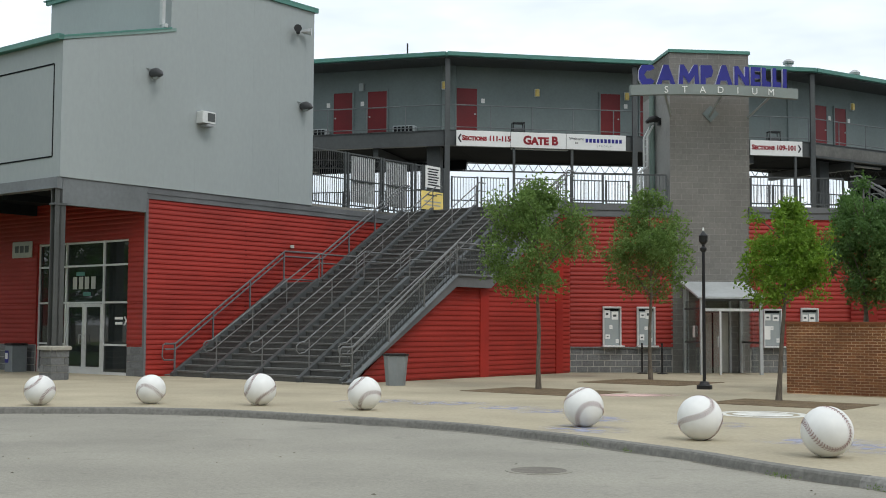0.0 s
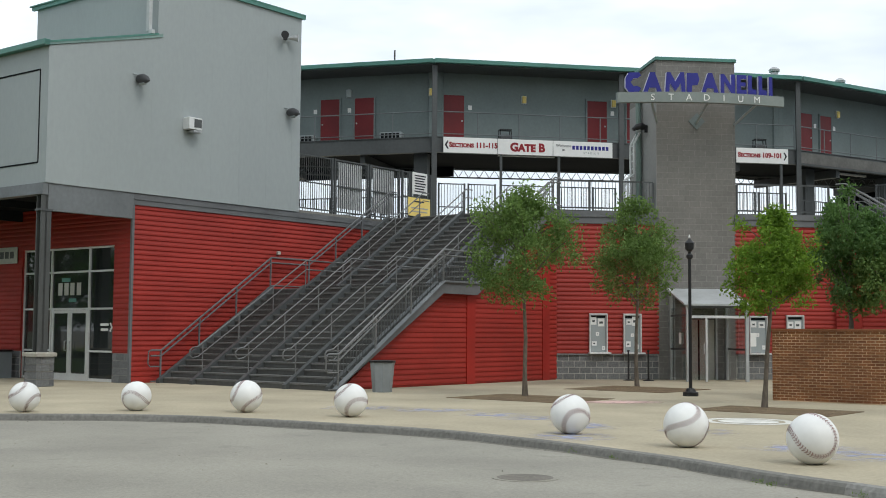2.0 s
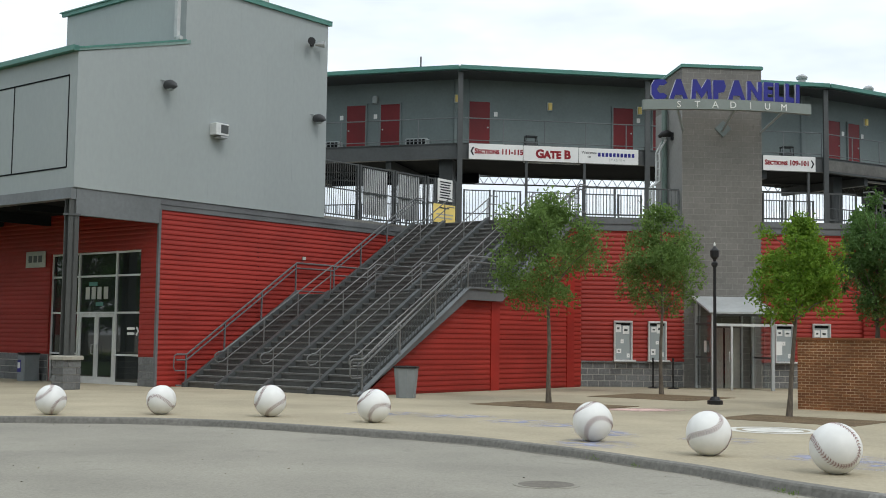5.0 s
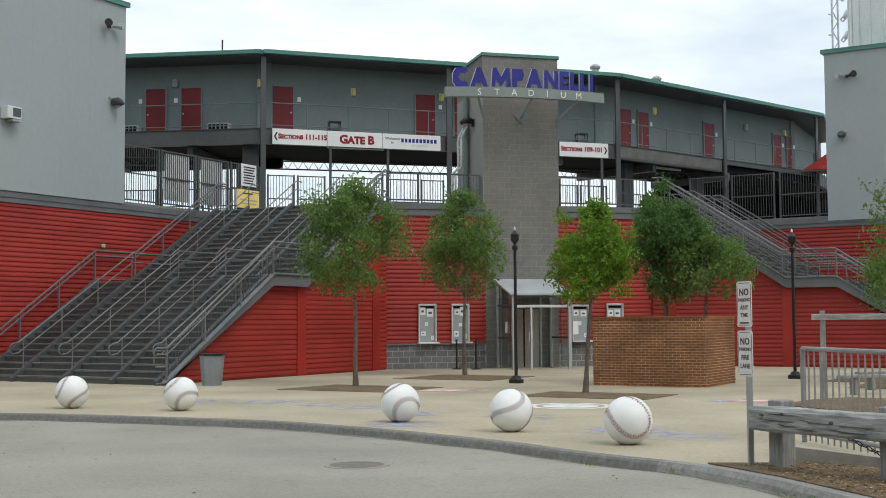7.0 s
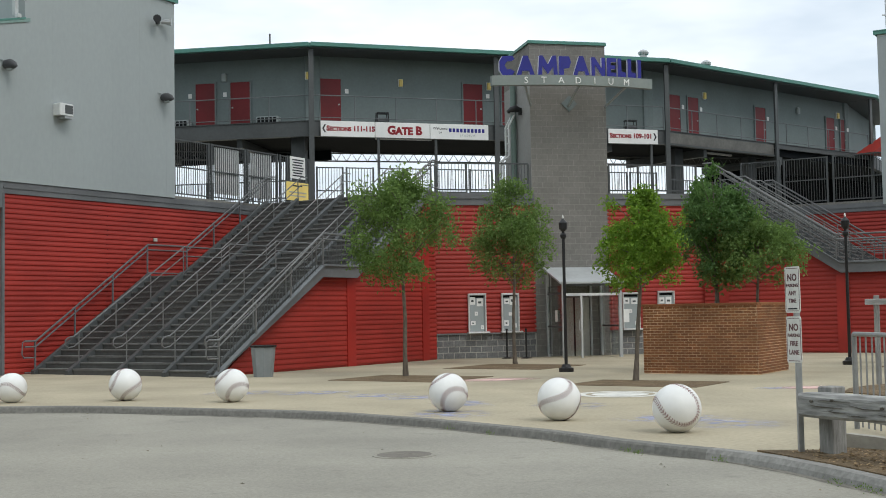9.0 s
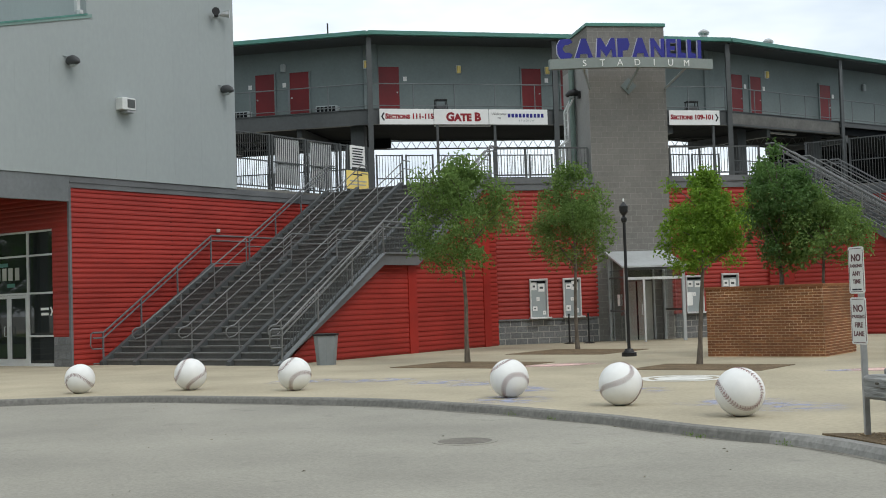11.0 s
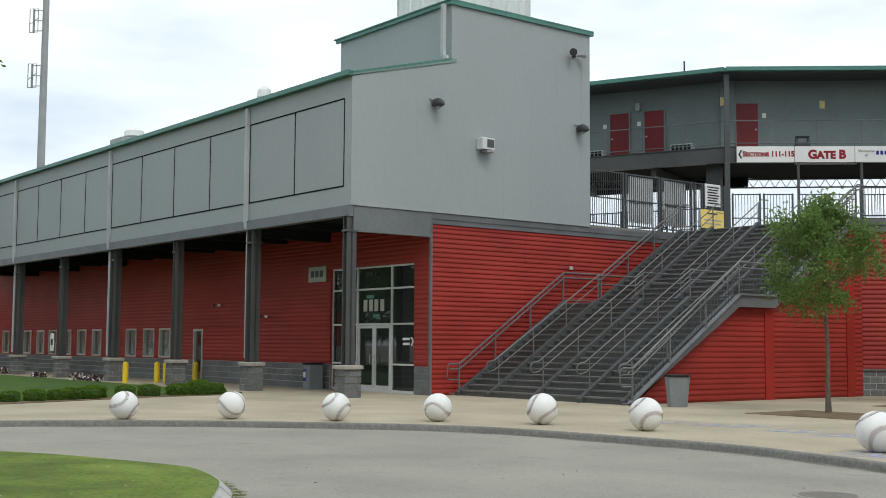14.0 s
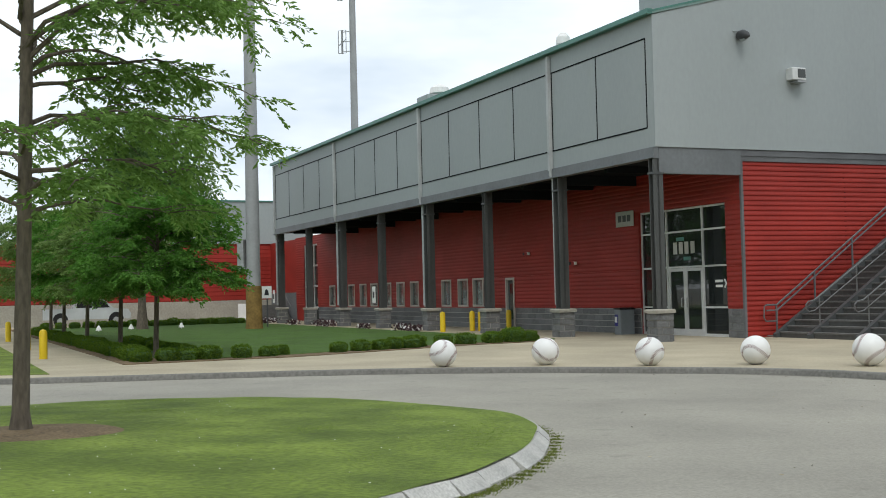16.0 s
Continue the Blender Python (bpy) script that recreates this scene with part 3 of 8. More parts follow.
    # canopy; soffit and beams painted near-black for the shade beneath it
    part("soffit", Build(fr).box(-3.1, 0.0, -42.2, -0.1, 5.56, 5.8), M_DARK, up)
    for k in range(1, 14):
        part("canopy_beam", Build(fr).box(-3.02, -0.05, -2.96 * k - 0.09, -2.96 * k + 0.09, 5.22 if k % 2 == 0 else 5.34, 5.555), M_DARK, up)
    part("long_beam", Build(fr).box(-3.2, -3.02, -42.3, 0.06, 5.5, 5.808).box(-3.3, -3.0, -42.3, 0.07, 5.47, 5.5), M_STRINGER, up)
    part("end_beam", Build(fr).box(-3.0, 0.0, -0.14, 0.05, 5.02, 5.808), M_STRINGER, up)
    # long wall with its openings
    lw = thing("wall_" + tag + "_long", fr(0, -20, 0), "dark red ribbed wall under the canopy with a row of small windows", "wall", kind="structure")
    holes = [(-5.84, -0.86, 0.0, 4.26)]
    if full:
        holes += [(-16.5, -15.65, 0.0, 2.2)]
        holes += [(c - 0.57, c + 0.57, 0.95, 2.25) for c in (-19.3, -20.98, -22.93, -25.2, -27.03, -29.0, -30.98, -33.08, -34.9, -36.97, -40.6)]
        holes += [(-46.6, -43.6, 0.0, 5.0)]
    holes.sort()

    def span(z0, z1, ribs):
        e = w_end
        cuts = [h for h in holes if h[2] < z1 - 0.01 and h[3] > z0 + 0.01] + [(-0.08, 0, 0, 9)]
        for h in cuts:
            if h[0] > e:
                if ribs:
                    part("siding", siding(Build(fr), "b", 0.0, e, h[0], z0, z1, out=-1, depth=0.014), M_RED, lw)
                part("wall_core", Build(fr).box(0.03, 0.3, e, h[0], z0, z1), M_REDFLAT, lw)
            e = h[1]
    levels = sorted({0.0, 0.9, 5.56} | {h[2] for h in holes} | {h[3] for h in holes})
    levels = [z for z in levels if z < 5.57]
    for z0, z1 in zip(levels, levels[1:]):
        span(z0, z1, z0 >= 0.9)
    # Room linings painted near-black to stand for the dim interior.
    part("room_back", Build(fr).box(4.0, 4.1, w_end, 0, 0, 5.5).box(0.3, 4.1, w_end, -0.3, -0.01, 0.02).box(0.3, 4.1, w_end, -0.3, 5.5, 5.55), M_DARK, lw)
    blocks(lw, fr, "b", 0.0, -0.82, 0.0, 0.0, 4, -1, M_SPLIT, height=0.225)
    blocks(lw, fr, "a", 0.0, -0.03, 0.05, 0.0, 4, 1, M_SPLIT, height=0.225)
    part("mortar_bed", Build(fr).box(-0.006, 0.02, -0.8, -0.045, 0, 0.9), M_MORTAR_DARK, lw)
    if full:
        for e0, e1 in ((-15.6, -5.82), (-43.5, -16.55)):
            part("mortar_bed", Build(fr).box(-0.006, 0.02, e0, e1, 0, 0.9), M_MORTAR, lw)
        blocks(lw, fr, "b", 0.0, -15.6, -5.82, 0.0, 4, -1, M_SPLIT, length=0.6, height=0.225, proud=0.018, joint=0.024)
        blocks(lw, fr, "b", 0.0, -43.5, -16.55, 0.0, 4, -1, M_SPLIT, length=1.2, height=0.225, proud=0.018, joint=0.024)
    return lw


def small_window(fr, c):
    th = thing("window_2", fr(0.1, c, 1.6), "small window with a pale frame and half-drawn blind", "window", "windows of the long wall", kind="structure")
    for e0, e1, z0, z1 in ((c - 0.57, c - 0.5, 0.95, 2.25), (c + 0.5, c + 0.57, 0.95, 2.25), (c - 0.5, c + 0.5, 2.17, 2.25), (c - 0.5, c + 0.5, 0.95, 1.03)):
        part("window_frame", Build(fr).box(-0.05, 0.16, e0, e1, z0, z1), M_WINFRAME, th)
    part("pane", Build(fr).box(0.08, 0.09, c - 0.5, c + 0.5, 1.03, 2.17), M_PANE, th)
    part("blind", Build(fr).box(0.2, 0.21, c - 0.5, c + (0.5 if random.random() < 0.7 else 0.0), 1.05, 2.2), M_BLIND, th)


wing(LEFT, "west", True)
wing(RIGHT, "east", False, 7.42, -0.12)


def column(fr, w, wide):
    """A canopy column on a stone pier."""
    g = -3.05
    at = fr(g, w, 0)
    th = thing("canopy_column", at, "dark grey steel canopy column on a stone pier", "column", "canopy columns")
    half = 0.19 if wide else 0.12
    part("shaft", Build(fr).box(g - 0.17, g + 0.17, w - half, w - half + 0.03, 0.95, 5.47).box(g - 0.17, g + 0.17, w + half - 0.03, w + half, 0.95, 5.47).box(g - 0.03, g + 0.03, w - half, w + half, 0.95, 5.47), M_COLUMN, th)
    part("collar", Build(fr).box(g - 0.2, g + 0.2, w - half - 0.03, w + half + 0.03, 5.0, 5.06), M_STEEL, th)
    pier = part("pier_core", Build(fr).box(g - 0.265, g + 0.265, w - 0.265, w + 0.265, 0, 0.85), M_MORTAR, th)
    part("cap", Build(fr).soft(g - 0.35, g + 0.35, w - 0.35, w + 0.35, 0.85, 0.97, 0.03), M_CAP, th, "cast stone cap")
    for r in range(4):
        z0, z1 = r * 0.212 + 0.012, (r + 1) * 0.212 - 0.012
        cut = -0.12 if r % 2 else 0.14
        for sgn in (-1, 1):
            for e0, e1 in ((-0.29, cut - 0.012), (cut + 0.012, 0.29)):
                d = 0.277 + 0.016 * random.random()
                part("stone", Build(fr).box(g + e0, g + e1, w + min(sgn * 0.25, sgn * d), w + max(sgn * 0.25, sgn * d), z0, z1), M_SPLIT, pier)
                d = 0.277 + 0.016 * random.random()
                part("stone", Build(fr).box(g + min(sgn * 0.25, sgn * d), g + max(sgn * 0.25, sgn * d), w + e0 * 0.9, w + e1 * 0.9, z0, z1), M_SPLIT, pier)
    return th


for k in range(8):
    column(LEFT, -5.9 * k - (0.08 if k < 2 else 0), k % 2 == 1)
column(RIGHT, -0.08, False)


def storefront(fr):
    """The glazed entrance in the long wall."""
    th = thing("window_1", fr(0.1, -3.2, 0), "tall glazed storefront with pale frames and a double door", "window", kind="structure")
    g0, g1 = 0.08, 0.2
    cols = (-5.84, -4.28, -2.24, -0.86)
    for c in cols:
        part("window_frame", Build(fr).box(g0, g1, c - 0.035, c + 0.035, 0.0, 4.26), M_FRAME, th)
    for (c0, c1), zs in zip(zip(cols, cols[1:]), ((0.94, 2.28, 3.47, 4.22), (2.28, 3.47, 4.22), (0.94, 2.28, 3.47, 4.22))):
        for z in zs:
            part("window_bar", Build(fr).box(g0 + 0.01, g1 - 0.01, c0 + 0.046, c1 - 0.046, z - 0.03, z + 0.03), M_FRAME, th)
        part("window_bar", Build(fr).box(g0 + 0.01, g1 - 0.01, c0 + 0.046, c1 - 0.046, 0.0, 0.09), M_FRAME, th)
        zs = (0.0,) + zs
        for z0, z1 in zip(zs, zs[1:]):
            if not (c0 == -4.28 and z0 == 0.0):
                part("pane", Build(fr).box(g0 + 0.05, g0 + 0.06, c0 + 0.04, c1 - 0.04, z0 + 0.03, z1 - 0.03), M_GLASS, th)
    for c0, c1 in ((-4.23, -3.265), (-3.255, -2.29)):
        d = part("glass_door", Build(fr).box(g0 + 0.02, g1 - 0.03, c0, c0 + 0.1, 0.02, 2.24).box(g0 + 0.02, g1 - 0.03, c1 - 0.1, c1, 0.02, 2.24).box(g0 + 0.02, g1 - 0.03, c0 + 0.101, c1 - 0.101, 2.14, 2.24).box(g0 + 0.02, g1 - 0.03, c0 + 0.101, c1 - 0.101, 0.02, 0.22), M_FRAME, th, "pale aluminium glass door")
        part("pane", Build(fr).box(g0 + 0.05, g0 + 0.06, c0 + 0.09, c1 - 0.09, 0.2, 2.16), M_GLASS, d)
        h = c1 - 0.14 if c0 < -4 else c0 + 0.14
        part("handle", Build(fr).tube([(g0 + 0.02, h, 0.95), (g0 - 0.05, h, 0.95), (g0 - 0.05, h, 1.25), (g0 + 0.02, h, 1.25)], 0.015, 6), M_GALV, d)
        part("push_bar", Build(fr).box(g1 - 0.02, g1 + 0.02, c0 + 0.1, c1 - 0.1, 1.0, 1.05), M_GALV, d)
    return th


storefront(LEFT)
for c in (-19.3, -20.98, -22.93, -25.2, -27.03, -29.0, -30.98, -33.08, -34.9, -36.97, -40.6):
    small_window(LEFT, c)
side_door = thing("door_1", LEFT(0.1, -16.08, 0), "narrow pale-framed glass service door", "door", kind="structure")
part("door_frame", Build(LEFT).box(-0.04, 0.16, -16.5, -16.4, 0, 2.2).box(-0.04, 0.16, -15.75, -15.65, 0, 2.2).box(-0.04, 0.16, -16.4, -15.75, 2.1, 2.2), M_WINFRAME, side_door)
part("leaf", Build(LEFT).box(0.06, 0.1, -16.39, -15.76, 0.02, 2.09), M_STEEL, side_door)
part("pane", Build(LEFT).box(0.05, 0.058, -16.25, -15.9, 0.4, 1.95), M_GLASS, side_door)
far_door = thing("window_3", LEFT(0.1, -45.1, 0), "tall glazed end entrance with pale bars", "window", kind="structure")
for c in (-46.6, -45.6, -44.6, -43.6):
    part("window_frame", Build(LEFT).box(0.05, 0.2, c - 0.06, c + 0.06, 0, 5.0), M_FRAME, far_door)
for z in (0.9, 2.25, 3.6, 4.95):
    part("window_bar", Build(LEFT).box(0.06, 0.19, -46.6, -43.6, z - 0.05, z + 0.05), M_FRAME, far_door)
part("pane", Build(LEFT).box(0.12, 0.13, -46.6, -43.6, 0.0, 5.0), M_GLASS, far_door)


def stairs(fr, tag):
    """The broad outdoor stair along the gable, with its landing, side wall and rails."""
    th = thing("stair_" + tag, fr(6, 4, 0), "broad dark grey painted outdoor stair in two flights", "stairs", kind="structure")
    for n in range(33):
        f = n if n < 17 else n - 17
        g0 = (FLIGHT0 if n < 17 else LANDING1) + f * STEP_RUN
        z1 = (n + 1) * STEP_RISE
        if n == 16:
            g1 = LANDING1
        elif n == 32:
            g1 = TOP_G + 0.6
        else:
            g1 = g0 + STEP_RUN
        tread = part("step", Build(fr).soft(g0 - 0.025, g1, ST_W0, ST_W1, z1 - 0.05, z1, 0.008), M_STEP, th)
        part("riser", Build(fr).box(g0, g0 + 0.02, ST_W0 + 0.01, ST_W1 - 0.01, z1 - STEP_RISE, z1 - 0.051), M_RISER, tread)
    # sloping curbs under the rails
    for w in (0.36, 1.88, 3.9, 5.83, 7.5):
        for g0, g1 in ((FLIGHT0 - 0.15, LANDING0), (LANDING1 - 0.1, TOP_G)):
            z0, z1 = stair_z(g0 + 0.15) - STEP_RISE, stair_z(g1 - 0.01)
            part("curb", Build(fr).prism([(g0, z0 - 0.12), (g1, z1 - 0.12), (g1, z1 + 0.11), (g0, z0 + 0.11)], "b", w - 0.075, w + 0.075), M_STEEL, th)
    # side wall
    def top(g):
        if g < LANDING0:
            return max(0.0, (g - FLIGHT0 - 0.6) * STEP_RISE / STEP_RUN)
        if g < LANDING1 + 0.45:
            return LANDZ - 0.28
        return LANDZ - 0.28 + (g - LANDING1 - 0.45) * STEP_RISE / STEP_RUN

    def lo(z):
        if z <= LANDZ - 0.21:
            return FLIGHT0 + 0.38 + z / 0.646
        return LANDING1 + 0.05 + (z - LANDZ + 0.21) / 0.644
    sd = siding(Build(fr), "a", SIDE_W, lo, 12.3, 0.02, BANDZ)
    part("siding", sd, M_RED, th)
    for g in (7.3, 11.6):
        part("flat_trim", Build(fr).box(g - 0.22, g + 0.22, SIDE_W + 0.01, SIDE_W + 0.045, 0.0, min(top(g), BANDZ)), M_REDFLAT, th)
    part("side_core", Build(fr).prism([(FLIGHT0 + 0.5, 0), (12.3, 0), (12.3, 5.4), (11.4, 5.4), (LANDING1 + 0.1, LANDZ - 0.22), (LANDING0 + 0.2, LANDZ - 0.22)], "b", SIDE_W - 0.2, SIDE_W - 0.02), M_REDFLAT, th)
    for g0, g1, z0, z1 in ((FLIGHT0 - 0.1, LANDING0 + 0.02, -0.02, LANDZ + 0.02), (LANDING0 + 0.02, LANDING1 + 0.05, LANDZ + 0.02, LANDZ + 0.02), (LANDING1 + 0.05, TOP_G + 0.1, LANDZ + 0.02, DECK + 0.05)):
        part("stringer", Build(fr).prism([(g0, max(z0 - 0.28, 0.0) if z0 < 0 else z0 - 0.28), (g1, z1 - 0.28), (g1, z1 + 0.06), (g0, max(z0 + 0.06, 0.02))], "b", ST_W1 + 0.05, ST_W1 + 0.13), M_BAND, th)
        part("stringer_flange", Build(fr).prism([(g0, max(z0 + 0.06, 0.021)), (g1, z1 + 0.06), (g1, z1 + 0.09), (g0, max(z0 + 0.09, 0.05))], "b", ST_W1 + 0.02, ST_W1 + 0.2), M_STRINGER, th)
    # rails
    for w in (1.88, 3.9, 5.83, 7.45):
        rail = thing("stair_handrail_" + tag, fr(6, w, 0), "grey painted twin-pipe handrail standing on the stair", "handrail", "stair handrails of the " + tag + " stair")
        for h, r in ((0.92, 0.024), (0.62, 0.02)):
            gs = [FLIGHT0 - 0.1, FLIGHT0 + 0.12, LANDING0 + 0.1, LANDING1 + 0.18, TOP_G + 0.25, TOP_G + 0.6]
            zs = [stair_z(FLIGHT0 + 0.12) + h - 0.08, stair_z(FLIGHT0 + 0.12) + h - 0.04, LANDZ + h, LANDZ + h, DECK + h, DECK + h]
            part("pipe", Build(fr).tube([(g, w, z) for g, z in zip(gs, zs)], r, 6), M_RAIL, rail)
        part("return_bend", Build(fr).tube([(FLIGHT0 - 0.1, w, stair_z(FLIGHT0 + 0.12) + 0.84), (FLIGHT0 - 0.2, w, stair_z(FLIGHT0 + 0.12) + 0.76), (FLIGHT0 - 0.2, w, stair_z(FLIGHT0 + 0.12) + 0.62), (FLIGHT0 - 0.1, w, stair_z(FLIGHT0 + 0.12) + 0.54)], 0.022, 6), M_RAIL, rail)
        for g in (1.25, 2.7, 4.15, 5.62, 7.43, 8.8, 10.2, 11.6):
            part("post", Build(fr).tube([(g, w, stair_z(g) - 0.05), (g, w, along(g, gs, [z + 0.9 - h for z in zs]))], 0.02, 6), M_RAIL, rail)
    rail = thing("wall_guard_" + tag, fr(6, 0.25, 0), "dark grey pipe guard rail standing along the red wall", "railing", "stair guards")
    guard(fr, rail, 0.25, False, M_BAND)
    rail = thing("side_guard_" + tag, fr(6, 7.45, 0), "grey pipe guard rail on the open side of the stair", "railing", "stair guards")
    guard(fr, rail, ST_W1 + 0.1)
    return th


def along(g, gs, zs):
    """The height at g of a line through the given stations."""
    for g0, g1, z0, z1 in zip(gs, gs[1:], zs, zs[1:]):
        if g <= g1:
            return z0 + (z1 - z0) * (g - g0) / (g1 - g0)
    return zs[-1]


def guard(fr, rail, w, pickets=True, mat=None):
    """Pipes and posts following the stair, with thin upright pickets on the open side."""
    for h, r in ((1.07, 0.032), (0.9, 0.027), (0.12, 0.022)):
        gs = [FLIGHT0 - 0.35, FLIGHT0 + 0.05, LANDING0 + 0.06, LANDING1 + 0.18, TOP_G + 0.25, TOP_G + 0.6]
        zs = [h - 0.07, h - 0.07, LANDZ + h, LANDZ + h, DECK + h, DECK + h]
        part("pipe", Build(fr).tube([(g, w, z) for g, z in zip(gs, zs)], r, 6), mat or M_RAIL, rail)
    part("end_bend", Build(fr).tube([(FLIGHT0 - 0.35, w, 1.0), (FLIGHT0 - 0.43, w, 0.96), (FLIGHT0 - 0.45, w, 0.6), (FLIGHT0 - 0.38, w, 0.5), (FLIGHT0 + 0.02, w, 0.5)], 0.022, 6), mat or M_RAIL, rail)
    for g in (0.98, 2.5, 4.05, 5.58, 7.43, 8.8, 10.2, 11.7):
        part("post", Build(fr).box(g - 0.022, g + 0.022, w - 0.022, w + 0.022, stair_z(g) - 0.1, along(g, gs, [z + 1.05 - h for z in zs])), mat or M_RAIL, rail)
    g = 0.8
    while pickets and g < TOP_G + 0.2:
        part("baluster", Build(fr).box(g - 0.0055, g + 0.0055, w - 0.0055, w + 0.0055, stair_z(g) + 0.1, stair_z(g) + 0.89), M_STEEL, rail)
        g += 0.13


stairs(LEFT, "west")
stairs(RIGHT, "east")

# ---- facade below the deck, and the deck ----
facade = thing("wall_north", (0, 0, 0), "red ribbed facade wall over a course of split-face block", "wall", kind="structure")
for s in (-1, 1):
    fr = PLAIN if s < 0 else Frame((0, 0, 0), (-1, 0, 0), (0, 1, 0))
    part("siding", siding(Build(fr), "a", 0.0, -5.25, -1.4, 0.86, BANDZ, out=-1), M_RED, facade)
    part("wall_core", Build(fr).box(-5.4, -1.4, 0.02, 0.3, 0, BANDZ), M_REDFLAT, facade)
    part("band", Build(fr).box(-5.35, -1.4, -0.06, 0.3, BANDZ, DECK - 0.22).box(-5.35, -1.4, -0.1, 0.3, DECK - 0.22, DECK - 0.02), M_BAND, facade)
    part("mortar_bed", Build(fr).box(-5.25, -1.4, -0.012, 0.02, 0, 0.86), M_MORTAR, facade)
    blocks(facade, fr, "a", 0.0, -5.25, -1.42, 0.0, 4, -1, M_SPLIT, height=0.213, proud=0.022, joint=0.026)
    part("sill", Build(fr).box(-5.25, -1.42, -0.08, 0.02, 0.853, 0.9), M_SPLIT, facade)
deck_poly = [LEFT(7.06, -0.02, 0), LEFT(TOP_G + 0.5, -0.02, 0), LEFT(TOP_G + 0.5, 7.5, 0), Vector((-5.0, 0.02, 0)), Vector((5.0, 0.02, 0)),
             RIGHT(TOP_G + 0.5, 7.5, 0), RIGHT(TOP_G + 0.5, -0.02, 0), RIGHT(7.06, -0.02, 0), RIGHT(7.06, -14, 0), Vector((0, 16, 0)), LEFT(7.06, -14, 0)]
single("deck", Build().prism([(p.x, p.y) for p in deck_poly], "z", DECK - 0.35, DECK), M_KERB, "raised concrete concourse deck at the head of the stairs", "deck", kind="structure")

# ---- block tower ----
tower = thing("wall_tower", (0, 0.8, 0), "tall grey concrete block entrance tower with a green coping", "tower", kind="structure")
TW, TZ, TD = 1.45, 11.42, 3.4
part("core", Build().box(-TW - 0.001, TW + 0.001, -0.001, TD - 0.01, 0, TZ - 0.05), M_MORTAR_DARK, tower)
part("side_panel", Build().box(-TW - 0.012, -TW - 0.002, 0.0, TD - 0.02, 0.02, TZ - 1.25), M_RENDER, tower, "smooth grey rendered side")
part("coping", Build().soft(-TW - 0.06, TW + 0.06, -0.06, TD + 0.06, TZ - 0.06, TZ + 0.06, 0.02), M_GREEN, tower, "green metal coping")

# ---- suites over the concourse ----
ROOFZ, FLOORZ = 13.3, 9.93
WEST_C, EAST_C = (-8.3, 9.75), (8.5, 10.8)


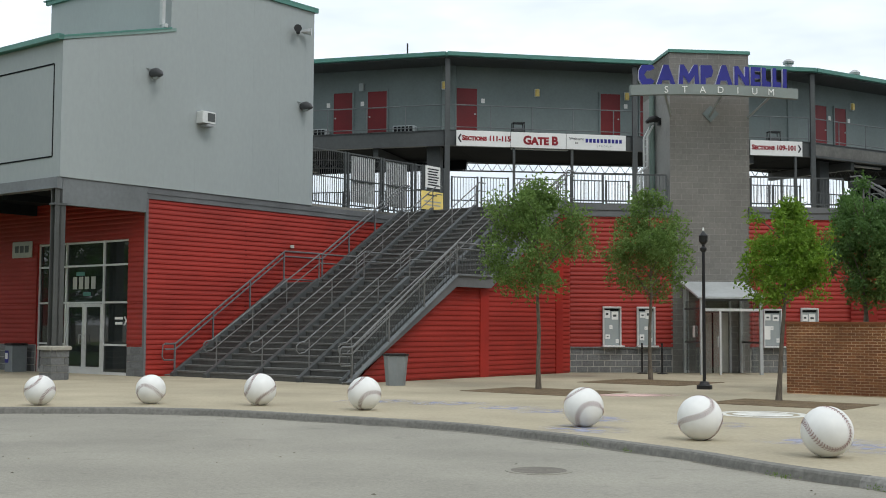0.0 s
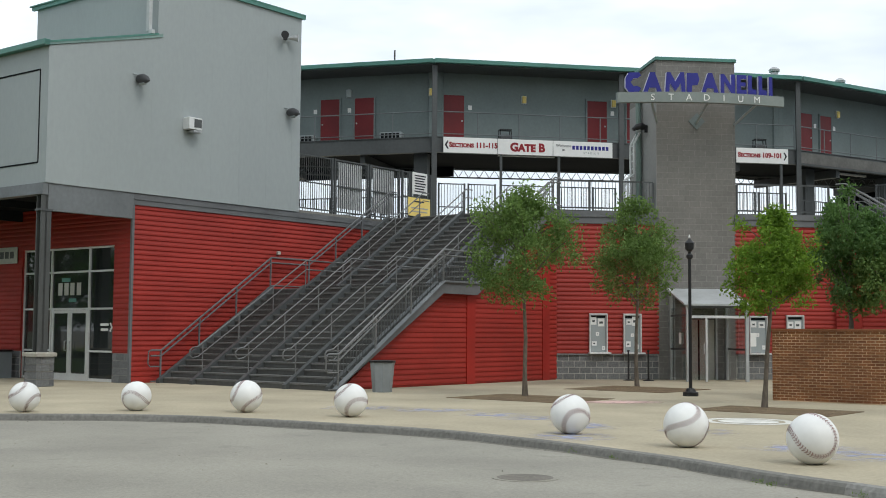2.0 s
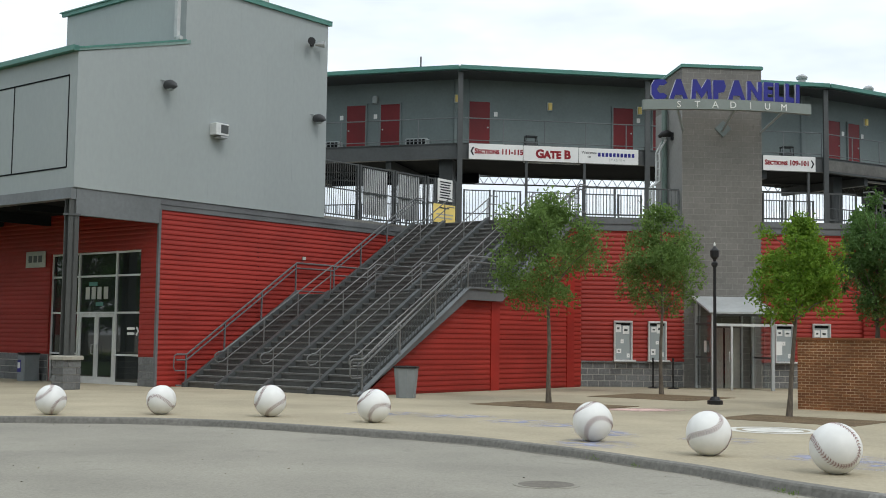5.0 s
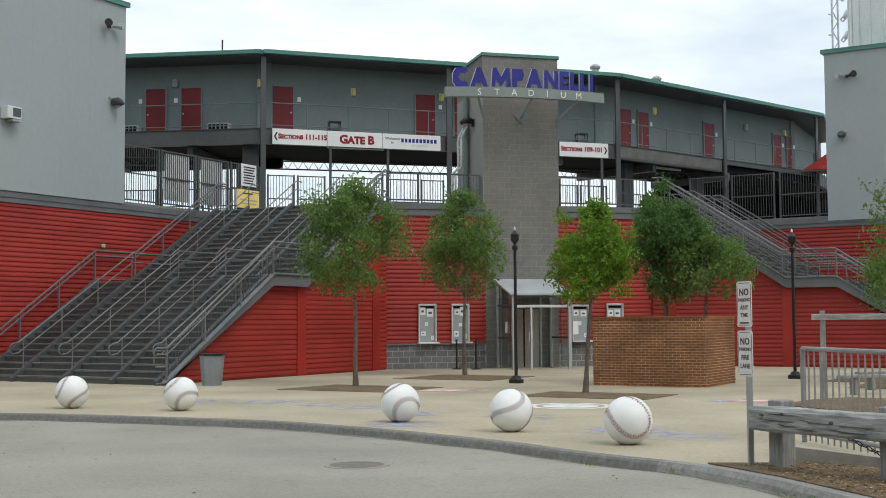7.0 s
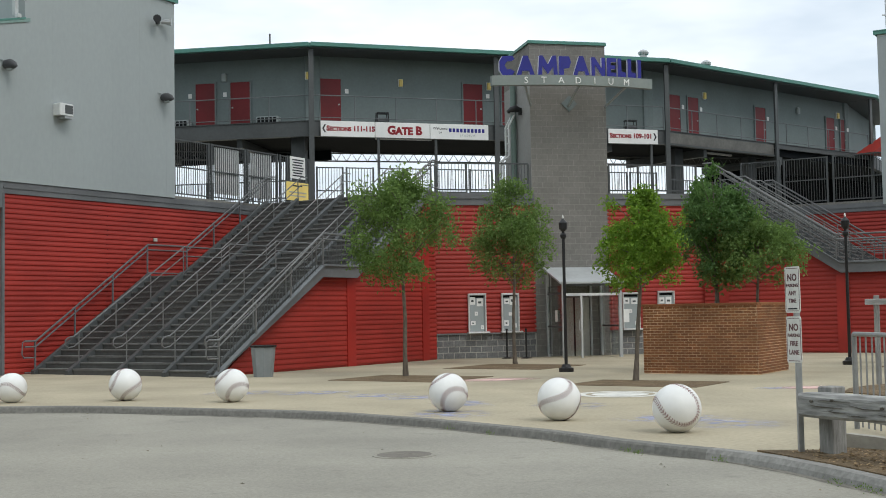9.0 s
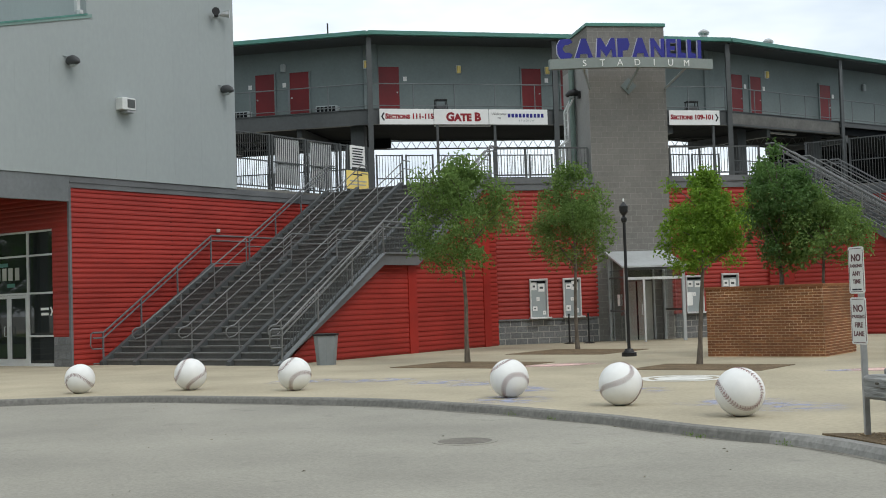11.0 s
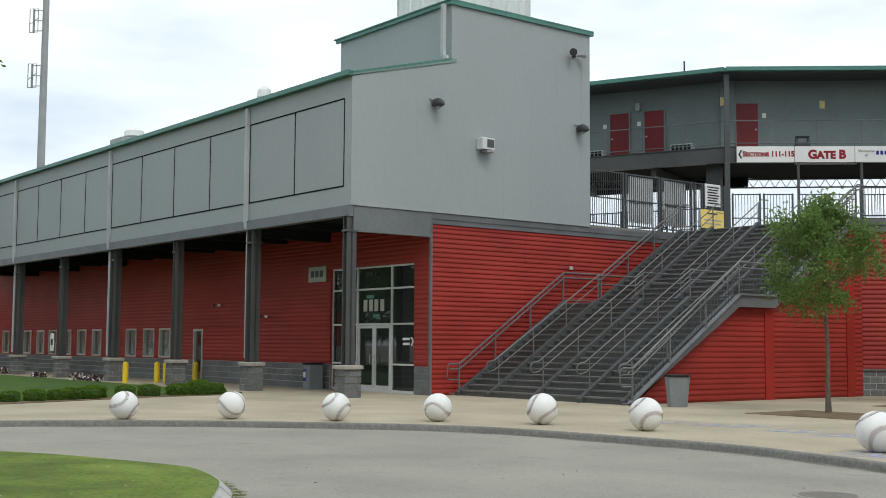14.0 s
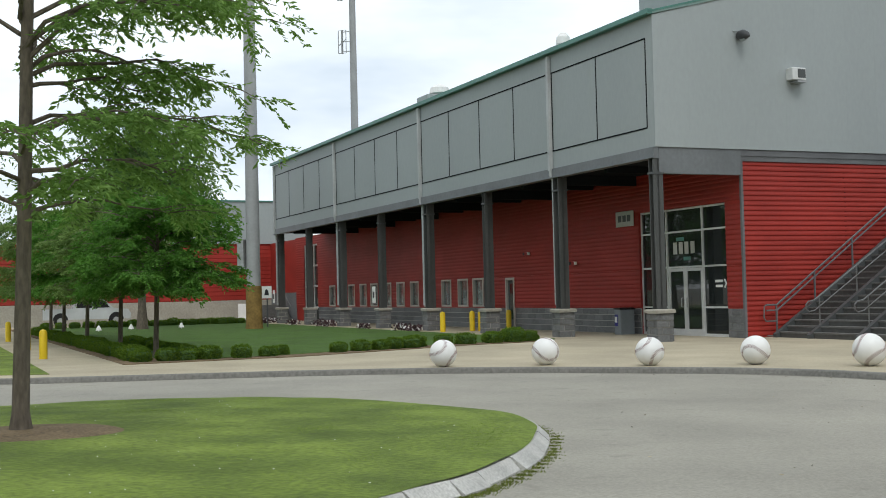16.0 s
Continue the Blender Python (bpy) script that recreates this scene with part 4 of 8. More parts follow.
def suite(tag, fr, length, doors):
    """One straight run of the suite level: walkway, wall with red doors, rail, roof and the steel under it."""
    off = {"middle": 0.0, "west": -0.006, "east": -0.006, "far": -0.012}[tag]
    fz, rz = FLOORZ + off, ROOFZ + off
    th = thing("suite_" + tag, fr(length / 2, 1, fz), "grey suite level with red doors behind a railed walkway", "building", "suites", kind="structure")
    part("walkway", Build(fr).box(0, length, 0.05, 1.35, fz - 0.12, fz), M_KERB, th)
    deep = 8.2 if tag == "east" else length
    part("edge_beam", Build(fr).box(0, deep, 0.0, 0.12, fz - 0.56, fz + 0.06).box(0, deep, -0.05, 0.2, fz - 0.6, fz - 0.55).box(0, length, -0.04, 0.13, fz + 0.061, fz + 0.09), M_STEEL, th)
    if tag == "east":
        part("edge_channel", Build(fr).box(deep + 0.01, length, 0.0, 0.12, fz - 0.18, fz + 0.06), M_STEEL, th)
        # Paler sheet over the edge beam, painting in its lit stretch.
        part("fascia", Build(fr).box(0.15, 8.15, -0.012, -0.001, fz - 0.5, fz - 0.02), M_FASCIA, th, "grey-beige sheet painted as the lit face of the edge beam")
        for i in range(5):
            a = deep + 0.4 + i * 1.7
            part("brace", Build(fr).tube([(a, 0.3, fz - 0.6), (a + 0.8, 0.3, fz - 0.2), (a + 1.6, 0.3, fz - 0.6)], 0.03, 5), M_STEEL, th)
    part("suite_wall", Build(fr).box(0, length, 1.35, 1.55, fz, rz - 0.2).box(0, length, 5.3, 5.4, fz - 0.5, rz - 0.2), M_SUITE, th)
    # Floor underside painted near-black for the shade below the suites.
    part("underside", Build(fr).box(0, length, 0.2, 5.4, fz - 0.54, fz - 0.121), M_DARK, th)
    part("soffit", Build(fr).box(0, length, -0.3, 5.4, rz - 0.2, rz - 0.165), M_STEEL, th)
    part("roof", Build(fr).box(-0.1, length + 0.1, -0.4, 5.8, rz - 0.16, rz + 0.0), M_GREEN, th, "green metal roof edge")
    part("gutter", Build(fr).box(-0.05, length + 0.05, -0.46, -0.4, rz - 0.14, rz + 0.03), M_GREEN, th)
    for z, r in ((fz + 1.2, 0.025), (fz + 0.24, 0.02)):
        part("rail", Build(fr).tube([(0.1, 0.1, z), (length - 0.1, 0.1, z)], r, 6), M_STRINGER, th)
    n = max(2, round(length / 1.9))
    for i in range(n + 1):
        a = 0.1 + (length - 0.2) * i / n
        part("rail_post", Build(fr).tube([(a, 0.1, fz), (a, 0.1, fz + 1.19)], 0.022, 6), M_STRINGER, th)
    for a, wd in doors:
        d = part("suite_door", Build(fr).box(a, a + wd, 1.29, 1.35, fz + 0.02, fz + 2.17), M_DOOR, th, "dark red steel door")
        part("door_frame", Build(fr).box(a - 0.07, a - 0.002, 1.27, 1.35, fz, fz + 2.25).box(a + wd + 0.002, a + wd + 0.07, 1.27, 1.35, fz, fz + 2.25).box(a - 0.002, a + wd + 0.002, 1.27, 1.35, fz + 2.175, fz + 2.25), M_SUITE, d)
        part("plate", Build(fr).box(a + wd + 0.2, a + wd + 0.36, 1.33, 1.35, fz + 1.55, fz + 1.75), M_SIGN, th, "small white door plate")
        part("handle", Build(fr).box(a + wd - 0.12, a + wd - 0.06, 1.25, 1.29, fz + 1.0, fz + 1.06), M_GALV, d)
    # Added near-black sheets that stand in for deep shade under the suites.
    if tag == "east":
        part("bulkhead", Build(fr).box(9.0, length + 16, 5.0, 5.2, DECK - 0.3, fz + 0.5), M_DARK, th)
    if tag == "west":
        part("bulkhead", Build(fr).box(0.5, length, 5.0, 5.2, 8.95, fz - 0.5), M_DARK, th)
    return th




def bearing(o, deg, way=1):
    """A frame whose first way runs out at an angle from the facade's line."""
    c, q = math.cos(radians(deg)), math.sin(radians(deg))
    return Frame((o[0], o[1], 0), (way * c, q, 0), (-way * q, c, 0))


MID_LEN = math.hypot(EAST_C[0] - WEST_C[0], EAST_C[1] - WEST_C[1])
F_MID = bearing(WEST_C, math.degrees(math.atan2(EAST_C[1] - WEST_C[1], EAST_C[0] - WEST_C[0])))
F_LEFT = bearing(WEST_C, 22.5, -1)
F_RIGHT = bearing(EAST_C, 25.5)
suite("middle", F_MID, MID_LEN, [(0.66, 0.92), (7.28, 0.92), (9.15, 0.85)])
suite("west", F_LEFT, 16.5, [(3.18, 0.9), (4.82, 0.9), (11.0, 0.95)])
suite("east", F_RIGHT, 17.0, [(1.75, 0.78), (3.12, 0.78), (8.45, 0.85), (14.75, 0.75), (16.1, 0.5)])
F_EAST = bearing(F_RIGHT(17.02, 0.0, 0), 48)
suite("far", F_EAST, 10.0, [])
for fr, a in ((F_MID, 0.0), (F_MID, 8.4), (F_MID, MID_LEN), (F_RIGHT, 8.3), (F_RIGHT, 16.9)):
    p = thing("suite_post", fr(a, 0, DECK), "tall dark grey steel post holding the suite roof", "post", "suite posts")
    part("shaft", Build(fr).box(a - 0.11, a + 0.11, -0.16, -0.06, DECK, ROOFZ - 0.21), M_STEEL, p)
    part("base_plate", Build(fr).box(a - 0.2, a + 0.2, -0.25, 0.04, DECK, DECK + 0.03), M_STEEL, p)
for fr, a, b in ((F_LEFT, 0.75, 0.75), (F_RIGHT, 1.95, 1.2), (F_RIGHT, 7.6, 1.2), (F_MID, 10.8, 3.0)):
    single("concourse_column", Build(fr).box(a - 0.3, a + 0.3, b - 0.25, b + 0.25, DECK, FLOORZ - 0.55), M_STEEL, "thick dark grey column under the suites", "column", "concourse columns")

# ---- giant baseballs along the kerb ----
BALL_R = 0.33
BALLS = [(-23.75, -17.0, 155, -82, 162), (-21.62, -16.4, 159, 47, 159), (-19.33, -16.55, -179, -74, 108), (-17.24, -16.2, 11, -53, 24),
         (-15.04, -16.7, -177, -63, -129), (-13.03, -18.1, -176, -76, 64), (-9.71, -22.05, -165, -57, 48), (-8.55, -24.3, -5, 71, -48), (-7.68, -26.57, -166, -42, -62)]


def baseball():
    """A white ball with the two-lobed seam stitched round it."""
    th = thing("giant_baseball", (0, 0, BALL_R), "large white concrete baseball with dark red stitching on the pavement", "baseball", "baseballs along the kerb")
    bm = bmesh.new()
    bmesh.ops.create_uvsphere(bm, u_segments=40, v_segments=24, radius=BALL_R)
    me = bpy.data.meshes.new("ball")
    bm.to_mesh(me)
    bm.free()
    me.materials.append(M_WHITE)
    me.polygons.foreach_set("use_smooth", [True] * len(me.polygons))
    ball = new("ball", me)
    ball.parent = th
    seam, st = [], Build()
    for i in range(92):
        t = 2 * math.pi * i / 92
        a, b = 0.72, 0.28
        p = Vector((a * math.cos(t) + b * math.cos(3 * t), a * math.sin(t) - b * math.sin(3 * t), 2 * math.sqrt(a * b) * math.sin(2 * t)))
        seam.append(p.normalized())
    for i in range(92):
        p, q = seam[i], seam[(i + 1) % 92]
        d = (q - p).normalized()
        n = p.cross(d).normalized()
        for s in (-1, 1):
            c0 = (p + n * s * 0.016).normalized() * (BALL_R + 0.002)
            c1 = (p + n * s * 0.12 + d * 0.05).normalized() * (BALL_R + 0.002)
            e = d * 0.0062
            st.add([tuple(c0 - e), tuple(c0 + e), tuple(c1 + e), tuple(c1 - e), tuple((c0 + c1) / 2 * 1.012)],
                   [(0, 1, 4), (1, 2, 4), (2, 3, 4), (3, 0, 4)])
    me = st.mesh("stitching", M_STITCH)
    so = new("stitching", me)
    so.parent = th
    sm = Build()
    sm.tube([tuple(p * (BALL_R + 0.0005)) for p in seam + seam[:1]], 0.0028, 5, caps=False)
    s2 = new("seam", sm.mesh("seam", M_STITCH))
    s2.parent = th
    return th


first = baseball()
for i, (x, y, rx, ry, rz) in enumerate(BALLS):
    k = 0.9 if i < 4 else 0.965
    m = pose(x, y, BALL_R * k - 0.004, rx, ry, rz)
    if i == 0:
        first.matrix_basis = m @ Matrix.Scale(k, 4)
    else:
        copy_thing(first, m @ Matrix.Scale(k / 0.9, 4))

# ---- brick planter ----
planter = thing("brick_planter", LEFT(6.5, 19.6, 0), "square red-brown brick planter wall", "planter")
for a0, a1, b0, b1 in ((5.1475, 5.35, 18.265, 21.186), (5.351, 7.565, 20.98, 21.1925), (7.38, 7.565, 18.265, 20.979), (5.351, 7.379, 18.265, 18.43)):
    part("mortar_core", Build(LEFT).box(a0, a1, b0, b1, 0, 1.715), M_MORTAR_BRICK, planter)
part("soil", Build(LEFT).box(5.36, 7.37, 18.44, 20.97, 1.2, 1.6), M_MULCH, planter)


# ---- lamp posts ----
def lamp_post(x, y):
    th = thing("lamp_post", (x, y, 0), "slim black metal lamp post with a small finial top", "lamp post", "plaza lamp posts")
    part("base", Build().lathe((x, y), [(0.2, 0.0), (0.2, 0.1), (0.14, 0.12), (0.1, 0.2)], 16), M_BLACK, th)
    part("shaft", Build().lathe((x, y), [(0.046, 0.14), (0.044, 1.0), (0.04, 3.75)], 12), M_BLACK, th, smooth=True)
    part("collar", Build().lathe((x, y), [(0.05, 3.55), (0.085, 3.6), (0.085, 3.66), (0.05, 3.7)], 12), M_BLACK, th)
    part("head", Build().lathe((x, y), [(0.05, 3.75), (0.11, 3.82), (0.12, 3.98), (0.06, 4.05), (0.02, 4.1)], 12), M_BLACK, th)
    part("finial", Build().lathe((x, y), [(0.02, 4.1), (0.03, 4.13), (0.01, 4.2)], 8), M_SIGN, th, "pale tip")


lamp_post(-3.9, -10.75)
lamp_post(4.1, -11.4)

# ---- fences and gates on the deck ----


def picket_panel(fr, a0, a1, b, z0, z1, along="a", step=0.11, mat=None, board=None):
    """A steel fence panel: frame, thin upright pickets and, where the gate has one, a pale board behind them."""
    mat = mat or M_STEEL
    th = thing("fence_panel", fr((a0 + a1) / 2, b, z0) if along == "a" else fr(b, (a0 + a1) / 2, z0), "dark grey steel picket fence panel" + (" with a pale board" if board else ""), "fence", "deck fence panels")

    def bx(bd, p0, p1, d, q0, q1):
        return bd.box(p0, p1, b - d, b + d, q0, q1) if along == "a" else bd.box(b - d, b + d, p0, p1, q0, q1)
    for p in (a0, a1 - 0.07):
        part("post", bx(Build(fr), p, p + 0.07, 0.035, z0, z1), mat, th)
    for z in (z0 + 0.08, (z0 + z1) / 2, z1 - 0.06):
        part("rail", bx(Build(fr), a0 + 0.07, a1 - 0.07, 0.02, z, z + 0.045), mat, th)
    n = int((a1 - a0) / step)
    for i in range(1, n):
        p = a0 + 0.035 + (a1 - a0 - 0.07) * i / n
        part("picket", bx(Build(fr), p - 0.01, p + 0.01, 0.01, z0 + 0.08, z1 - 0.04), mat, th)
    if board:
        part("board", Build(fr).box(a0 + 0.25, a1 - 0.3, b - 0.06, b - 0.04, z0 + (z1 - z0) * board, z1 - 0.1), M_BOARD, th, "pale grey board")
    return th


for fr, spans in ((LEFT, ((7.1, 8.96, 0), (9.04, 10.92, 0.12), (11.0, 12.78, 0.12))), (RIGHT, ((7.3, 9.42, 0), (9.6, 11.46, 0), (11.56, 13.3, 0)))):
    for g0, g1, bd in spans:
        picket_panel(fr, g0, g1, -0.1, DECK, DECK + (2.06 if fr is LEFT else 1.95), board=bd)
for a0, a1 in ((0.2, 1.4), (1.5, 2.75), (2.95, 4.1), (4.2, 5.35), (5.55, 7.0), (7.1, 8.2), (10.7, 12.0), (12.1, 13.4), (13.5, 14.8), (14.9, 16.3)):
    picket_panel(F_MID, a0, a1, 0.05, DECK, DECK + 2.12, step=0.13)
for k in range(3):
    picket_panel(F_RIGHT, 0.4 + 2.1 * k, 2.3 + 2.1 * k, 0.3, DECK, DECK + 1.9, step=0.13)
    picket_panel(F_LEFT, 0.6 + 2.1 * k, 2.5 + 2.1 * k, 0.3, DECK, DECK + 1.6, step=0.13)
for a in (2.94, 5.54, 15.98):
    single("banner_post", Build(F_MID).box(a - 0.05, a + 0.05, -0.14, -0.04, DECK, 9.37), M_STEEL, "slim dark grey post under the banner", "post", "banner posts")
for s in (-1, 1):
    rail = thing("deck_railing", (s * 3.2, 0.15, DECK), "dark grey deck railing with thin pickets beside the tower", "railing", "deck railings")
    x0, x1 = (-5.0, -1.55) if s < 0 else (1.55, 5.0)
    for z in (0.12, 1.07):
        part("rail", Build().box(x0, x1, 0.12, 0.17, DECK + z - 0.025, DECK + z + 0.025), M_STEEL, rail)
    for i in range(4):
        x = x0 + (x1 - x0) * i / 3
        part("post", Build().box(x - 0.03, x + 0.03, 0.11, 0.18, DECK, DECK + 1.05), M_STEEL, rail)
    for i in range(1, 28):
        x = x0 + (x1 - x0) * i / 28
        part("picket", Build().box(x - 0.008, x + 0.008, 0.137, 0.153, DECK + 0.14, DECK + 1.05), M_STEEL, rail)
# roof truss beyond the suites
truss = thing("roof_truss", (0, 15.2, 9.2), "thin dark steel truss under the suite floor", "truss", kind="structure")
for z in (8.96, 9.34):
    part("chord", Build().box(-16, 16, 15.15, 15.22, z - 0.03, z + 0.03), M_STEEL, truss)
for i in range(64):
    x = -16 + i * 0.5
    part("web", Build().tube([(x, 15.18, 8.96), (x + 0.25, 15.18, 9.34), (x + 0.5, 15.18, 8.96)], 0.024, 4), M_STEEL, truss)
for fr, a0, a1, b, z in ((F_MID, 2.9, 5.45, 0.3, 9.3), (F_MID, 9.6, 11.6, 0.3, 9.3), (F_RIGHT, 3.5, 6.0, 1.0, 9.3)):
    single("strip_light", Build(fr).soft(a0, a1, b - 0.075, b + 0.075, z, z + 0.09, 0.02), M_SIGN, "long pale fluorescent fitting under the suite floor", "light fitting", "strip lights")
for fr, a in ((F_LEFT, 3.3), (F_LEFT, 8.0), (F_RIGHT, 3.0), (F_RIGHT, 9.0), (F_MID, 14.0)):
    single("cross_beam", Build(fr).box(a - 0.12, a + 0.12, 0.2, 5.3, FLOORZ - 0.95, FLOORZ - 0.57), M_STEEL, "dark steel beam under the suite floor", "beam", "cross beams")

# ---- lamps and units on the suite wall ----
for fr, a, z in ((F_MID, 0.1, 2.27), (F_MID, 4.33, 2.1), (F_MID, 8.52, 2.1), (F_RIGHT, 4.4, 2.35), (F_RIGHT, 15.87, 2.35)):
    lamp = thing("amber_wall_lamp", fr(a, 1.25, FLOORZ + z), "small amber wall lamp on the suite wall", "wall lamp", "amber wall lamps")
    part("back_plate", Build(fr).box(a - 0.11, a + 0.11, 1.3, 1.35, FLOORZ + z - 0.18, FLOORZ + z + 0.18), M_FRAME, lamp)
    part("lens", Build(fr).soft(a - 0.09, a + 0.09, 1.2, 1.299, FLOORZ + z - 0.16, FLOORZ + z + 0.16, 0.03), M_AMBER, lamp)
for fr, a, z in ((F_LEFT, 4.37, 2.4), (F_RIGHT, 12.16, 2.3)):
    single("grey_wall_lamp", Build(fr).soft(a - 0.12, a + 0.12, 1.18, 1.35, FLOORZ + z - 0.18, FLOORZ + z + 0.18, 0.04), M_PANEL, "small grey wall lamp on the suite wall", "wall lamp", "grey wall lamps")
for fr, a in ((F_MID, 3.3), (F_MID, 15.3)):
    st = thing("metal_stand", fr(a, 0.6, FLOORZ), "low black metal stand on the suite walkway", "stand", "walkway stands")
    for e in (-0.24, 0.24):
        for b in (0.5, 0.8):
            part("leg", Build(fr).tube([(a + e * 1.15, b, FLOORZ), (a + e, b, FLOORZ + 0.56)], 0.022, 6), M_BLACK, st)
    part("top_bar", Build(fr).soft(a - 0.27, a + 0.27, 0.46, 0.84, FLOORZ + 0.56, FLOORZ + 0.61, 0.01), M_BLACK, st)
    part("tray", Build(fr).soft(a - 0.23, a + 0.23, 0.52, 0.78, FLOORZ + 0.2, FLOORZ + 0.36, 0.01), M_STEEL, st)
for fr, a in ((F_LEFT, 2.25), (F_LEFT, 6.4)):
    unit = thing("air_conditioner", fr(a, 1.8, FLOORZ), "low grey air conditioner standing on the walkway", "air conditioner", "walkway air conditioners")
    case = part("case", Build(fr).soft(a - 0.5, a + 0.5, 0.85, 1.3, FLOORZ, FLOORZ + 0.5, 0.02), M_PANEL, unit)
    for i in range(5):
        part("grille_slot", Build(fr).box(a - 0.42 + i * 0.18, a - 0.28 + i * 0.18, 0.835, 0.85, FLOORZ + 0.2, FLOORZ + 0.45), M_DARK, case)
for p_ in (F_MID(15.95, 0.4, 0), F_RIGHT(3.75, 0.6, 0)):
    x, y = p_.x, p_.y
    v = thing("roof_vent", (x, y, ROOFZ), "round galvanised roof vent", "vent", "roof vents")
    part("pipe", Build().lathe((x, y), [(0.17, ROOFZ), (0.17, ROOFZ + 0.4)], 12), M_GALV, v)
    part("cowl", Build().lathe((x, y), [(0.24, ROOFZ + 0.34), (0.26, ROOFZ + 0.44), (0.15, ROOFZ + 0.54), (0.04, ROOFZ + 0.58)], 14), M_GALV, v)
single("roof_pipe", Build().tube([tuple(F_LEFT(1.9, 0.3, ROOFZ)), tuple(F_LEFT(1.9, 0.3, ROOFZ + 0.65))], 0.035, 6), M_BLACK, "thin dark pipe standing on the suite roof", "pipe")
awning = thing("red_awning", F_RIGHT(17, -0.6, 9.9), "small red fabric awning by the east wing", "awning")
part("canopy", Build(F_RIGHT).prism([(15.4, 9.95), (18.6, 9.95), (18.6, 11.4)], "b", -1.2, -0.06), M_RED, awning)

# ---- banners ----
BB = -0.2


def banner(a0, a1, label):
    th = thing("banner", F_MID((a0 + a1) / 2, BB, 9.66), label, "banner", "banners on the walkway")
    part("sheet", Build(F_MID).soft(a0, a1, BB, BB + 0.04, 9.31, 9.98, 0.01), M_SIGN, th)
    return th


def print_on(th, text, size, mat, a, z, bold=0.0, caps=1.0, wide=1.0):
    letters("lettering", text, size, mat, facing(F_MID, a, BB - 0.005, z, (1, 0)) @ Matrix.Diagonal((wide, 1, 1, 1)), th, bold=bold, caps=caps)


def arrow_on(th, a, way):
    pts = [(a, 9.645), (a + way * 0.11, 9.83), (a + way * 0.17, 9.81), (a + way * 0.08, 9.645), (a + way * 0.17, 9.48), (a + way * 0.11, 9.46)]
    fs = [(0, 3, 2, 1), (0, 5, 4, 3)]
    part("arrow", Build(F_MID).add([(p, BB - 0.004, z) for p, z in pts], fs if way > 0 else [f[::-1] for f in fs]), M_INK, th)


b1 = banner(0.38, 2.76, "white banner with dark red lettering on the walkway")
print_on(b1, "Sections 111-115", 0.3, M_REDINK, 1.7, 9.56, 0.014, 0.78, 0.98)
arrow_on(b1, 0.44, 1)
b2 = banner(2.78, 5.24, "white banner with large red gate lettering")
print_on(b2, "Gate B", 0.5, M_REDINK, 4.1, 9.47, 0.026, 0.86, 1.0)
b3 = banner(5.26, 7.96, "white banner with small dark lettering and a blue name")
print_on(b3, "Welcome\nto", 0.17, M_INK, 5.72, 9.72)
for i in range(10):
    part("name_bar", Build(F_MID).box(6.12 + i * 0.17, 6.24 + i * 0.17, BB - 0.006, BB - 0.001, 9.62, 9.79), M_BLUE, b3)
print_on(b3, "S T A D I U M", 0.12, M_PANEL, 6.98, 9.44)
b4 = banner(13.78, 16.28, "white banner with dark red lettering beside the tower")
print_on(b4, "Sections 109-101", 0.3, M_REDINK, 14.92, 9.57, 0.014, 0.78, 0.98)
arrow_on(b4, 16.22, -1)
# notices at the stair head, on a gate that carries on the fence
picket_panel(LEFT, 12.9, 13.4, -0.1, DECK, DECK + 2.06)
picket_panel(LEFT, 13.45, 14.75, -0.1, DECK, DECK + 2.06)
notice = thing("notice_board", LEFT(13.95, -0.04, 7.5), "white rules board with rows of dark print on the gate", "sign")
part("panel", Build(LEFT).soft(13.48, 14.41, -0.055, -0.02, 7.08, 7.95, 0.01), M_SIGN, notice)
for i in range(7):
    part("print_bar", Build(LEFT).box(13.6 + 0.04 * (i % 2), 14.3 - 0.05 * (i % 3), -0.019, -0.012, 7.8 - i * 0.105, 7.85 - i * 0.105), M_INK, notice)
yellow = thing("yellow_notice", LEFT(13.9, -0.04, 6.5), "yellow notice sheet below the rules board", "sign")
part("panel", Build(LEFT).soft(13.23, 14.6, -0.055, -0.02, 6.2, 6.93, 0.01), M_AMBER, yellow)
for q0, q1, z in ((13.6, 14.2, 6.76), (13.4, 14.45, 6.5), (13.4, 14.4, 6.36)):
    part("print_bar", Build(LEFT).box(q0, q1, -0.019, -0.012, z, z + 0.05), M_INK if z > 6.7 else M_MORTAR, yellow)

# ---- tower sign ----
M_BEAM = material("dull_grey_green_beam", (0.215, 0.245, 0.232), 0.6, grain=0.04, blotch=0.08, bump=0.03)
sign = thing("stadium_sign", (0, -1.2, 9.6), "curved grey sign beam with big blue and small white letters", "sign")


def sign_y(x):
    return -1.5 + 0.045 * x * x


arc = [-3.15 + 5.97 * i / 24 for i in range(25)]
bd = Build()
pts, fs = [], []
for x in arc:
    for y, z in ((sign_y(x), 9.58), (sign_y(x), 9.93), (sign_y(x) + 0.22, 9.93), (sign_y(x) + 0.22, 9.58)):
        pts.append((x, y, z))
for i in range(24):
    fs += [(i * 4 + k, i * 4 + 4 + k, i * 4 + 4 + (k + 1) % 4, i * 4 + (k + 1) % 4) for k in range(4)]
fs += [(0, 1, 2, 3), (99, 98, 97, 96)]
bd.add(pts, fs)
part("beam", bd, M_BEAM, sign)
